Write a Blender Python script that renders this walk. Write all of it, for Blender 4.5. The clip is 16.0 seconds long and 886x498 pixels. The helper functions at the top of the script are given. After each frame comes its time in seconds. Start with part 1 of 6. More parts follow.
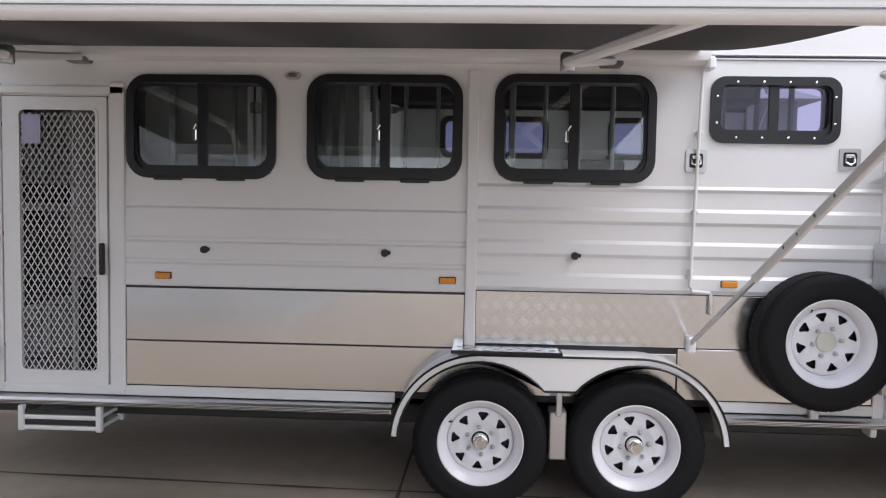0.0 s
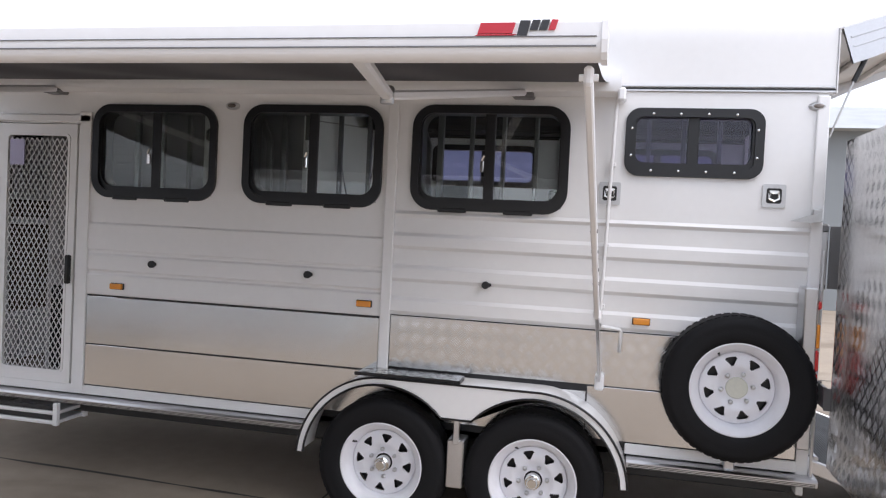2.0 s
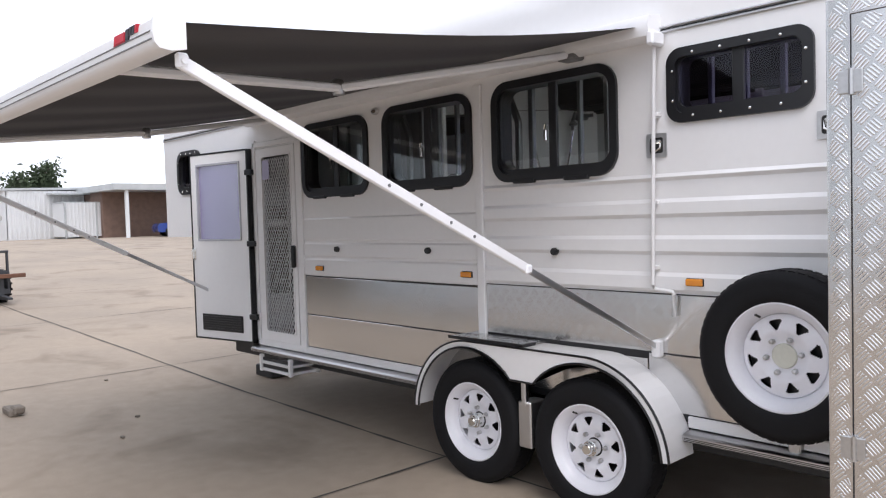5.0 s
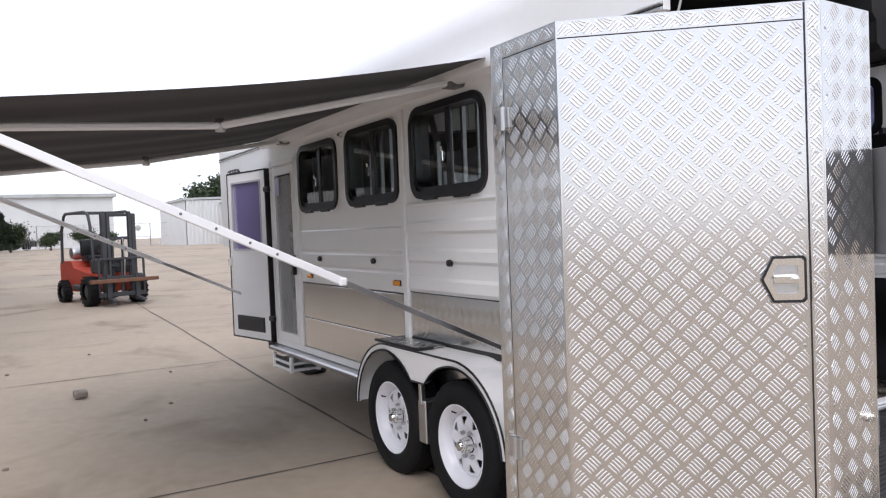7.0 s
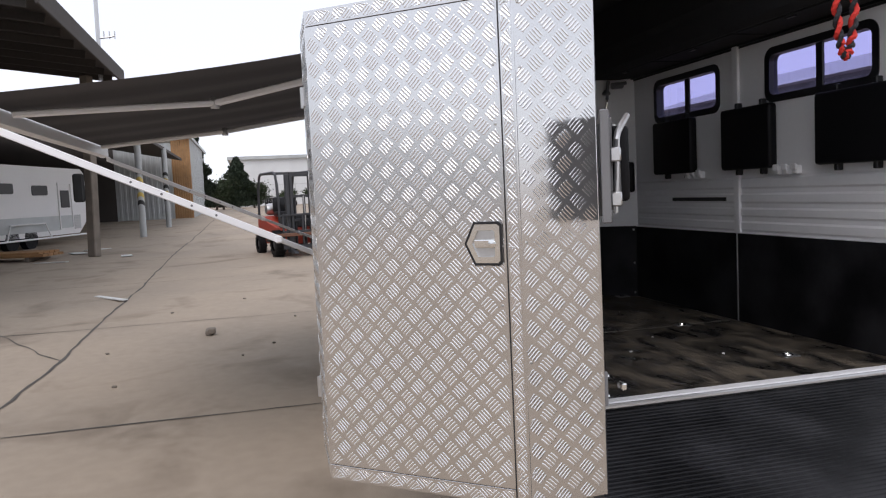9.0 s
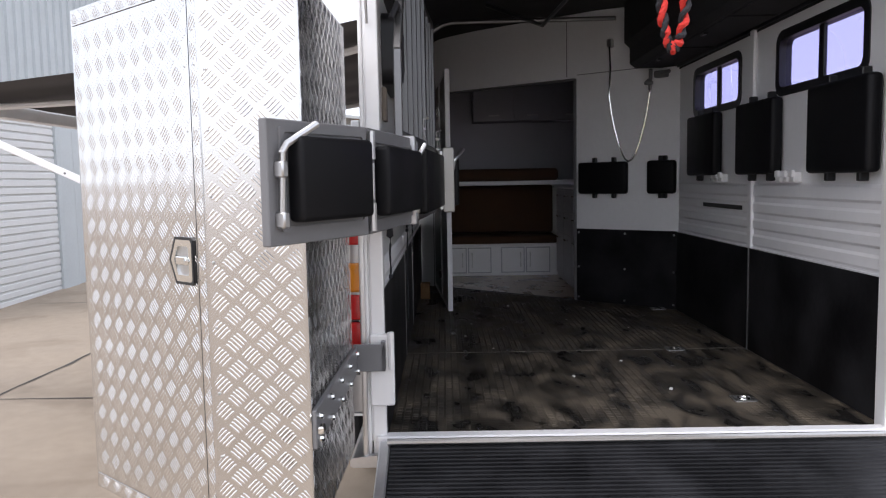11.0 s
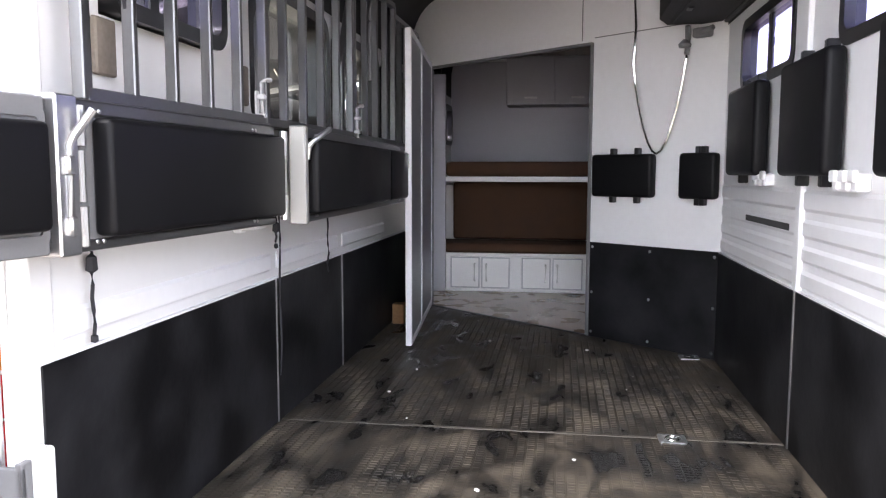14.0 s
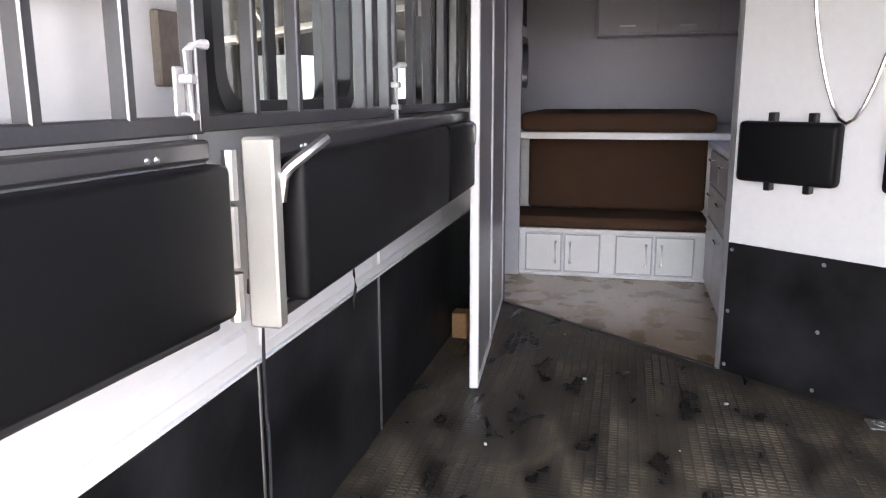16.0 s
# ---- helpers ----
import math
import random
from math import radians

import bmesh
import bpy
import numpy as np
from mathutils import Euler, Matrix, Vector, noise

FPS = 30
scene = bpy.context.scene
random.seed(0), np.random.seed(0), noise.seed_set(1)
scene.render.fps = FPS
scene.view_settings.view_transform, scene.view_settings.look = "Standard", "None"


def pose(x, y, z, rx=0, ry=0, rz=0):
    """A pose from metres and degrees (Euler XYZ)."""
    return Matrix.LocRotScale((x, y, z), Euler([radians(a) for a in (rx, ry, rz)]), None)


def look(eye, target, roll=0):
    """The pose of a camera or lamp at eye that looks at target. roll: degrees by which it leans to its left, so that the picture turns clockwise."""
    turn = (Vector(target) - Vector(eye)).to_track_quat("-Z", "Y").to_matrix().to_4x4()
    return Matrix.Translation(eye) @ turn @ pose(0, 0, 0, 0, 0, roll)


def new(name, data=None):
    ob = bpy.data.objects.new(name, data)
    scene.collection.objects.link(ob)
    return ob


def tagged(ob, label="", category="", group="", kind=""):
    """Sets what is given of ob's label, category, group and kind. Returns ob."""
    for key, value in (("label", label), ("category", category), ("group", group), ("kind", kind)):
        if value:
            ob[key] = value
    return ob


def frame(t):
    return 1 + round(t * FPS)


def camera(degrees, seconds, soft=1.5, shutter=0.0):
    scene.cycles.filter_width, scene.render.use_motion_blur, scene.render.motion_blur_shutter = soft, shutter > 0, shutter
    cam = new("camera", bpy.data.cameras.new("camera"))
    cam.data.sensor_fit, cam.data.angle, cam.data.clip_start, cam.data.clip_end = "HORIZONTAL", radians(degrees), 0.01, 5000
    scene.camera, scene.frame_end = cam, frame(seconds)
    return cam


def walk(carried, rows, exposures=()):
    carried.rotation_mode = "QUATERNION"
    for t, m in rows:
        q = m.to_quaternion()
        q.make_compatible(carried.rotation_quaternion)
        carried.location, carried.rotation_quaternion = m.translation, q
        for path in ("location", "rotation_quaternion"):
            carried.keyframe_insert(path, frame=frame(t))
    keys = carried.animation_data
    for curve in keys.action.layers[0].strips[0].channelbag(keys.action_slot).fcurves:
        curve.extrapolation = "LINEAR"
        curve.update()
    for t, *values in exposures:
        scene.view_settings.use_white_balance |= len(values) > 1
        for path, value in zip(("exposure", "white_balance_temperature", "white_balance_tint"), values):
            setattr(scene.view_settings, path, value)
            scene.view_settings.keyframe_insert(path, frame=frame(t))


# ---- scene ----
cam = camera(60.3, 16.0, 1.2)
PATH = [
    (0, (-0.03, -3.934, 1.514), (-0.122, -1.94, 1.399), 1.0),
    (0.5, (0.363, -3.952, 1.558), (0.171, -1.963, 1.473), 1.6),
    (1, (0.672, -3.99, 1.566), (0.492, -2.0, 1.468), 1.6),
    (1.5, (0.848, -3.903, 1.571), (0.581, -1.923, 1.494), 1.9),
    (2, (1.111, -3.872, 1.554), (0.667, -1.923, 1.496), 2.8),
    (2.5, (1.437, -3.815, 1.546), (0.888, -1.892, 1.48), 3.0),
    (3, (1.728, -3.661, 1.513), (1.106, -1.761, 1.444), 2.3),
    (3.5, (2.1, -3.585, 1.487), (1.233, -1.784, 1.422), 0.6),
    (4, (2.37, -3.457, 1.435), (1.218, -1.824, 1.362), -1.0),
    (4.2, (2.463, -3.401, 1.441), (1.245, -1.816, 1.37), -1.1),
    (6.5, (3.876, -2.506, 1.463), (2.179, -1.452, 1.37), -2.8),
    (7, (4.109, -2.252, 1.475), (2.397, -1.221, 1.415), -2.3),
    (7.5, (4.419, -1.988, 1.452), (2.602, -1.155, 1.397), -2.2),
    (8, (4.57, -1.733, 1.453), (2.729, -0.957, 1.382), -3.0),
    (8.5, (4.697, -1.431, 1.467), (2.795, -0.821, 1.369), -2.5),
    (9, (4.919, -1.059, 1.451), (2.985, -0.573, 1.3), -2.7),
    (9.5, (4.975, -0.683, 1.451), (3.01, -0.362, 1.263), -3.7),
    (9.7, (4.979, -0.543, 1.472), (3.014, -0.23, 1.276), -3.2),
    (11.8, (4.611, 0.718, 1.498), (2.636, 0.463, 1.313), -0.3),
    (12, (4.531, 0.808, 1.499), (2.561, 0.516, 1.309), -0.2),
    (12.5, (4.258, 0.977, 1.503), (2.291, 0.659, 1.321), 0.1),
    (13, (4.037, 1.121, 1.492), (2.072, 0.783, 1.343), 0.3),
    (13.5, (3.772, 1.193, 1.495), (1.813, 0.84, 1.3), 0.5),
    (14, (3.448, 1.137, 1.504), (1.478, 0.8365, 1.306), 0.1),
    (14.5, (3.113, 1.066, 1.487), (1.147, 0.8, 1.238), 0.2),
    (15, (2.692, 1.091, 1.56), (0.741, 0.725, 1.319), 0.4),
    (15.5, (2.433, 1.026, 1.651), (0.504, 0.585, 1.363), -0.2),
    (16, (2.214, 0.878, 1.72), (0.308, 0.423, 1.322), -0.2),
]
EXPOSURES = [(0.0, 0.48, 6280), (4.2, 0.42, 6280), (7.0, 0.3, 6280), (9.0, 0.0, 6400), (9.7, 0.05, 6400), (12.0, 1.3, 6300), (13.0, 2.08, 6300), (14.5, 3.0, 6450), (16.0, 3.4, 6600)]
walk(cam, [(r[0], look(*r[1:])) for r in PATH], [(t, e, k, 16) for t, e, k in EXPOSURES])

# ---- world and light ----
world = bpy.data.worlds.new("overcast_sky")
scene.world = world
world.use_nodes = True
wn, wl = world.node_tree.nodes, world.node_tree.links
sky = wn.new("ShaderNodeTexSky")
sky.sky_type = "NISHITA"
sky.sun_disc = False
sky.sun_elevation, sky.sun_rotation = radians(51), radians(121)
cloud = wn.new("ShaderNodeMixRGB")
cloud.inputs[0].default_value = 0.86
cloud.inputs[2].default_value = (7.15, 7.5, 7.9, 1)
wl.new(sky.outputs[0], cloud.inputs[1])
wl.new(cloud.outputs[0], wn["Background"].inputs[0])
wn["Background"].inputs[1].default_value = 0.15
sun_data = bpy.data.lights.new("sun", "SUN")
sun_data.energy, sun_data.angle, sun_data.color = 1.15, radians(35), (1.0, 0.96, 0.9)
sun = new("sun", sun_data)
sun.matrix_world = look((7, -4.2, 10), (0, 0, 0))

# ---- materials ----


def ramp(nodes, stops):
    r = nodes.new("ShaderNodeValToRGB")
    while len(r.color_ramp.elements) < len(stops):
        r.color_ramp.elements.new(0.5)
    for e, (p, c) in zip(r.color_ramp.elements, stops):
        e.position, e.color = p, (*c, 1)
    return r


def mat(name, color, rough=0.5, metal=0.0, vary=0.12, scale=3.0, fine=60.0, bump=0.0, bump_scale=80.0, coat=0.0, spec=0.5, stain=None, per_object=0.0):
    """A surface with colour variation at two scales, fine relief and uneven gloss."""
    m = bpy.data.materials.new(name)
    m.use_nodes = True
    n, l = m.node_tree.nodes, m.node_tree.links
    b = n["Principled BSDF"]
    tc = n.new("ShaderNodeTexCoord")
    big = n.new("ShaderNodeTexNoise")
    big.inputs["Scale"].default_value, big.inputs["Detail"].default_value = scale, 6
    small = n.new("ShaderNodeTexNoise")
    small.inputs["Scale"].default_value, small.inputs["Detail"].default_value = fine, 3
    l.new(tc.outputs["Object"], big.inputs["Vector"])
    l.new(tc.outputs["Object"], small.inputs["Vector"])
    dark = tuple(c * (1 - vary) for c in color)
    light = tuple(min(1, c * (1 + vary * 0.6)) for c in color)
    r1 = ramp(n, [(0.3, stain or dark), (0.6, light)])
    r2 = ramp(n, [(0.3, dark), (0.7, light)])
    l.new(big.outputs["Fac"], r1.inputs[0])
    l.new(small.outputs["Fac"], r2.inputs[0])
    mix = n.new("ShaderNodeMixRGB")
    mix.inputs[0].default_value = 0.4
    l.new(r1.outputs[0], mix.inputs[1])
    l.new(r2.outputs[0], mix.inputs[2])
    out = mix.outputs[0]
    if per_object:
        info = n.new("ShaderNodeObjectInfo")
        hsv = n.new("ShaderNodeHueSaturation")
        mr = n.new("ShaderNodeMapRange")
        mr.inputs["To Min"].default_value, mr.inputs["To Max"].default_value = 1 - per_object, 1 + per_object
        l.new(info.outputs["Random"], mr.inputs["Value"])
        l.new(mr.outputs[0], hsv.inputs["Value"])
        l.new(out, hsv.inputs["Color"])
        out = hsv.outputs[0]
    l.new(out, b.inputs["Base Color"])
    rr = n.new("ShaderNodeMapRange")
    rr.inputs["To Min"].default_value, rr.inputs["To Max"].default_value = max(0.02, rough * 0.82), min(1, rough * 1.18)
    l.new(big.outputs["Fac"], rr.inputs["Value"])
    l.new(rr.outputs[0], b.inputs["Roughness"])
    b.inputs["Metallic"].default_value = metal
    b.inputs["Coat Weight"].default_value = coat
    b.inputs["Specular IOR Level"].default_value = spec
    if bump:
        nb = n.new("ShaderNodeTexNoise")
        nb.inputs["Scale"].default_value, nb.inputs["Detail"].default_value = bump_scale, 4
        l.new(tc.outputs["Object"], nb.inputs["Vector"])
        bp = n.new("ShaderNodeBump")
        bp.inputs["Strength"].default_value, bp.inputs["Distance"].default_value = bump, 0.01
        l.new(nb.outputs["Fac"], bp.inputs["Height"])
        l.new(bp.outputs[0], b.inputs["Normal"])
    return m


def glass(name, tint, rough=0.0, ior=1.45):
    m = bpy.data.materials.new(name)
    m.use_nodes = True
    b = m.node_tree.nodes["Principled BSDF"]
    b.inputs["Base Color"].default_value = (*tint, 1)
    b.inputs["Transmission Weight"].default_value = 1.0
    b.inputs["Roughness"].default_value = rough
    b.inputs["IOR"].default_value = ior
    return m


def lens(name, color):
    m = mat(name, color, rough=0.2, vary=0.2, fine=200, coat=0.6)
    return m


white = mat("white_paint", (0.8, 0.795, 0.79), rough=0.3, vary=0.03, scale=1.2, fine=25, bump=0.02, bump_scale=14, coat=0.35)
white_in = mat("white_lining", (0.84, 0.84, 0.85), rough=0.4, vary=0.04, scale=1.5, fine=30, bump=0.02, bump_scale=10)
rim_white = mat("wheel_enamel", (0.78, 0.78, 0.82), rough=0.3, vary=0.04, scale=6, fine=60, coat=0.4)
alu = mat("aluminium", (0.62, 0.62, 0.63), rough=0.32, metal=1.0, vary=0.08, scale=4, fine=120, bump=0.02, bump_scale=120)
plate = mat("tread_plate", (0.67, 0.665, 0.66), rough=0.17, metal=1.0, vary=0.06, scale=3, fine=200, bump=0.03, bump_scale=9)
plate_bar = mat("tread_bar", (0.8, 0.798, 0.795), rough=0.22, metal=1.0, vary=0.05, scale=3, fine=200)
chrome = mat("chrome", (0.8, 0.8, 0.78), rough=0.1, metal=1.0, vary=0.04, fine=90)
zinc = mat("zinc_steel", (0.55, 0.55, 0.55), rough=0.35, metal=1.0, vary=0.12, fine=90)
galvanised = mat("bright_galvanised_steel", (0.62, 0.62, 0.62), rough=0.42, metal=0.45, vary=0.15, scale=20, fine=150)
awning_alu = mat("awning_white_aluminium", (0.85, 0.85, 0.86), rough=0.35, vary=0.03, scale=2, fine=40)
grey_steel = mat("grey_powder_coat", (0.16, 0.16, 0.165), rough=0.42, metal=0.0, vary=0.08, scale=6, fine=150, bump=0.03, bump_scale=300)
grille_grey = mat("grey_bar_paint", (0.2, 0.2, 0.203), rough=0.34, metal=0.92, vary=0.08, scale=6, fine=120)
black_trim = mat("black_trim", (0.009, 0.009, 0.0105), rough=0.35, vary=0.2, scale=5, fine=90, bump=0.03, bump_scale=200)
black_rubber = mat("black_rubber_lining", (0.004, 0.004, 0.0048), rough=0.42, vary=0.35, scale=3, fine=45, bump=0.08, bump_scale=30, stain=(0.04, 0.04, 0.044), spec=0.22)
vinyl = mat("black_vinyl", (0.006, 0.006, 0.007), rough=0.48, vary=0.2, scale=5, fine=300, bump=0.06, bump_scale=400, spec=0.16)
tyre_rubber = mat("tyre_rubber", (0.007, 0.007, 0.0082), spec=0.25, rough=0.7, vary=0.25, scale=8, fine=120, bump=0.1, bump_scale=120)
lining = mat("charcoal_ceiling_lining", (0.022, 0.022, 0.024), rough=0.85, vary=0.2, scale=5, fine=300, bump=0.15, bump_scale=400)
dark_steel = mat("dark_chassis_steel", (0.03, 0.03, 0.03), rough=0.6, vary=0.3, scale=4, fine=60)
brown = mat("brown_upholstery", (0.066, 0.032, 0.015), rough=0.9, vary=0.22, scale=6, fine=400, bump=0.2, bump_scale=500)
cabinet_white = mat("cabinet_laminate", (0.8, 0.8, 0.81), rough=0.35, vary=0.03, scale=3, fine=60)
door_grey = mat("grey_door_panel", (0.26, 0.26, 0.275), rough=0.35, vary=0.06, scale=3, fine=60)
grey_panel = mat("grey_wall_panel", (0.42, 0.42, 0.46), rough=0.4, vary=0.05, scale=3, fine=60)
timber = mat("raw_timber", (0.36, 0.2, 0.09), rough=0.8, vary=0.3, scale=3, fine=70, bump=0.15, bump_scale=60)
old_timber = mat("weathered_timber", (0.2, 0.17, 0.14), rough=0.9, vary=0.3, scale=4, fine=70, bump=0.2, bump_scale=50)
smoky = lens("smoky_lens", (0.16, 0.13, 0.11))
amber = lens("amber_lens", (0.75, 0.27, 0.02))
red_lens = lens("red_lens", (0.55, 0.02, 0.02))
clear_lens = lens("clear_lens", (0.55, 0.55, 0.5))
red_paint = mat("forklift_red_paint", (0.42, 0.055, 0.03), rough=0.45, vary=0.2, scale=6, fine=60)
fork_dark = mat("forklift_dark_steel", (0.045, 0.047, 0.052), rough=0.55, vary=0.25, scale=6, fine=60)
rust = mat("rusty_steel", (0.16, 0.075, 0.045), rough=0.8, vary=0.3, scale=8, fine=90)
galv = mat("corrugated_steel", (0.46, 0.48, 0.48), rough=0.5, metal=0.0, vary=0.12, scale=1.5, fine=30, stain=(0.36, 0.37, 0.37))
shed_blue = mat("pale_shed_sheeting", (0.5, 0.54, 0.56), rough=0.55, vary=0.08, scale=1.2, fine=30)
shed_white = mat("white_shed_sheeting", (0.66, 0.67, 0.67), rough=0.6, vary=0.06, scale=0.8, fine=20)
roof_dark = mat("old_roof_sheeting", (0.06, 0.052, 0.048), rough=0.85, vary=0.3, scale=1, fine=20)
bark = mat("bark", (0.1, 0.075, 0.055), rough=0.95, vary=0.3, scale=6, fine=50, bump=0.3, bump_scale=30)
leaf = mat("foliage", (0.045, 0.065, 0.03), rough=0.8, vary=0.4, scale=1.5, fine=20)
leaf_dark = mat("dark_conifer_foliage", (0.03, 0.045, 0.026), rough=0.85, vary=0.4, scale=1.5, fine=20)
blue_car = mat("blue_car_paint", (0.03, 0.06, 0.25), rough=0.25, vary=0.05, coat=0.6)
tan_car = mat("dark_red_car_paint", (0.25, 0.04, 0.03), rough=0.3, vary=0.1, coat=0.4)
yellow_paint = mat("yellow_safety_paint", (0.6, 0.45, 0.12), rough=0.6, vary=0.15, fine=40)
black_paint = mat("black_safety_paint", (0.03, 0.03, 0.03), rough=0.6, vary=0.15, fine=40)
rope_red = mat("red_rope", (0.6, 0.03, 0.02), rough=0.7, vary=0.2, fine=200, bump=0.3, bump_scale=300)
rope_black = mat("black_cord", (0.02, 0.02, 0.025), rough=0.8, vary=0.2, fine=200, bump=0.3, bump_scale=300)
strap_blue = mat("navy_strap", (0.02, 0.02, 0.06), rough=0.8, vary=0.2, fine=200)
sign_red = mat("sign_red", (0.55, 0.03, 0.05), rough=0.4, vary=0.05)
sign_black = mat("sign_black", (0.03, 0.03, 0.035), rough=0.4, vary=0.05)
paper = mat("white_scrap_sheet", (0.7, 0.7, 0.68), rough=0.8, vary=0.08)
window_dark = glass("smoked_window_glass", (0.9, 0.97, 0.94), ior=1.7)
window_violet = glass("violet_tinted_glass", (0.47, 0.45, 0.8))
window_deep = glass("dark_tinted_glass", (0.3, 0.28, 0.42))


def concrete():
    m = mat("yard_concrete", (0.38, 0.31, 0.238), rough=0.9, vary=0.16, scale=0.35, fine=9, bump=0.12, bump_scale=60, stain=(0.29, 0.243, 0.192))
    n, l = m.node_tree.nodes, m.node_tree.links
    b = n["Principled BSDF"]
    src = b.inputs["Base Color"].links[0].from_socket
    tc = n.new("ShaderNodeTexCoord")
    # broad oil and tyre marks
    sp = n.new("ShaderNodeTexNoise")
    sp.inputs["Scale"].default_value, sp.inputs["Detail"].default_value, sp.inputs["Distortion"].default_value = 0.9, 8, 0.8
    l.new(tc.outputs["Object"], sp.inputs["Vector"])
    r = ramp(n, [(0.3, (0.62, 0.6, 0.58)), (0.46, (1, 1, 1))])
    l.new(sp.outputs["Fac"], r.inputs[0])
    mul = n.new("ShaderNodeMixRGB")
    mul.blend_type = "MULTIPLY"
    mul.inputs[0].default_value = 0.8
    l.new(src, mul.inputs[1])
    l.new(r.outputs[0], mul.inputs[2])
    gr = n.new("ShaderNodeTexNoise")
    gr.inputs["Scale"].default_value, gr.inputs["Detail"].default_value = 220, 2
    l.new(tc.outputs["Object"], gr.inputs["Vector"])
    r2 = ramp(n, [(0.35, (0.8, 0.8, 0.8)), (0.6, (1.05, 1.05, 1.05))])
    l.new(gr.outputs["Fac"], r2.inputs[0])
    mul2 = n.new("ShaderNodeMixRGB")
    mul2.blend_type = "MULTIPLY"
    mul2.inputs[0].default_value = 0.6
    l.new(mul.outputs[0], mul2.inputs[1])
    l.new(r2.outputs[0], mul2.inputs[2])
    l.new(mul2.outputs[0], b.inputs["Base Color"])
    return m


def mat_floor():
    """Worn black rubber matting with dried mud and wet streaks."""
    m = mat("worn_rubber_matting", (0.013, 0.0125, 0.012), rough=0.45, vary=0.35, scale=2.2, fine=30, bump=0.1, bump_scale=60)
    n, l = m.node_tree.nodes, m.node_tree.links
    b = n["Principled BSDF"]
    src = b.inputs["Base Color"].links[0].from_socket
    tc = n.new("ShaderNodeTexCoord")
    d = n.new("ShaderNodeTexNoise")
    d.inputs["Scale"].default_value, d.inputs["Detail"].default_value, d.inputs["Distortion"].default_value = 5.5, 15, 0.6
    mp = n.new("ShaderNodeMapping")
    mp.inputs["Scale"].default_value = (0.75, 1.5, 1)
    l.new(tc.outputs["Object"], mp.inputs["Vector"])
    l.new(mp.outputs[0], d.inputs["Vector"])
    r = ramp(n, [(0.38, (0.02, 0.02, 0.02)), (0.5, (0.34, 0.34, 0.34)), (0.66, (0.95, 0.95, 0.95))])
    l.new(d.outputs["Fac"], r.inputs[0])
    mix = n.new("ShaderNodeMixRGB")
    mix.inputs[2].default_value = (0.122, 0.1, 0.074, 1)
    l.new(r.outputs[0], mix.inputs[0])
    l.new(src, mix.inputs[1])
    l.new(mix.outputs[0], b.inputs["Base Color"])
    r2 = ramp(n, [(0.36, (0.24, 0.24, 0.24)), (0.58, (0.6, 0.6, 0.6))])
    l.new(d.outputs["Fac"], r2.inputs[0])
    l.new(r2.outputs[0], b.inputs["Roughness"])
    return m


def awning_cloth():
    """Grey awning cloth with darker woven stripes that run out from the wall."""
    m = mat("striped_grey_cloth", (0.09, 0.084, 0.082), rough=0.9, vary=0.08, scale=2, fine=200, bump=0.1, bump_scale=500)
    n, l = m.node_tree.nodes, m.node_tree.links
    b = n["Principled BSDF"]
    src = b.inputs["Base Color"].links[0].from_socket
    tc = n.new("ShaderNodeTexCoord")
    w = n.new("ShaderNodeTexWave")
    w.wave_type, w.bands_direction = "BANDS", "X"
    w.inputs["Scale"].default_value, w.inputs["Distortion"].default_value = 0.5, 2.5
    w.inputs["Detail"].default_value, w.inputs["Detail Scale"].default_value = 3, 0.6
    l.new(tc.outputs["Object"], w.inputs["Vector"])
    r = ramp(n, [(0.2, (0.78, 0.77, 0.76)), (0.6, (1, 1, 1)), (0.95, (1.3, 1.27, 1.25))])
    l.new(w.outputs["Fac"], r.inputs[0])
    mul = n.new("ShaderNodeMixRGB")
    mul.blend_type = "MULTIPLY"
    mul.inputs[0].default_value = 0.8
    l.new(src, mul.inputs[1])
    l.new(r.outputs[0], mul.inputs[2])
    l.new(mul.outputs[0], b.inputs["Base Color"])
    b.inputs["Transmission Weight"].default_value = 0.0
    return m


def vinyl_floor():
    m = mat("speckled_vinyl_floor", (0.36, 0.27, 0.18), rough=0.28, vary=0.3, scale=6, fine=40, coat=0.2)
    n, l = m.node_tree.nodes, m.node_tree.links
    b = n["Principled BSDF"]
    src = b.inputs["Base Color"].links[0].from_socket
    tc = n.new("ShaderNodeTexCoord")
    v = n.new("ShaderNodeTexVoronoi")
    v.inputs["Scale"].default_value = 42
    l.new(tc.outputs["Object"], v.inputs["Vector"])
    r = ramp(n, [(0.1, (1.7, 1.75, 1.85)), (0.24, (0.9, 0.88, 0.86))])
    l.new(v.outputs["Distance"], r.inputs[0])
    mul = n.new("ShaderNodeMixRGB")
    mul.blend_type = "MULTIPLY"
    mul.inputs[0].default_value = 1
    l.new(src, mul.inputs[1])
    l.new(r.outputs[0], mul.inputs[2])
    l.new(mul.outputs[0], b.inputs["Base Color"])
    return m


def net(name, color, open_share):
    """A fine woven net: threads in part, open holes in part."""
    m = mat(name, color, rough=0.8, vary=0.2, fine=300)
    n, l = m.node_tree.nodes, m.node_tree.links
    t = n.new("ShaderNodeBsdfTransparent")
    mix = n.new("ShaderNodeMixShader")
    mix.inputs[0].default_value = open_share
    l.new(n["Principled BSDF"].outputs[0], mix.inputs[1])
    l.new(t.outputs[0], mix.inputs[2])
    l.new(mix.outputs[0], n["Material Output"].inputs[0])
    return m


concrete_mat = concrete()
matting = mat_floor()
cloth = awning_cloth()
vinyl_plank = vinyl_floor()

# ---- mesh helpers ----


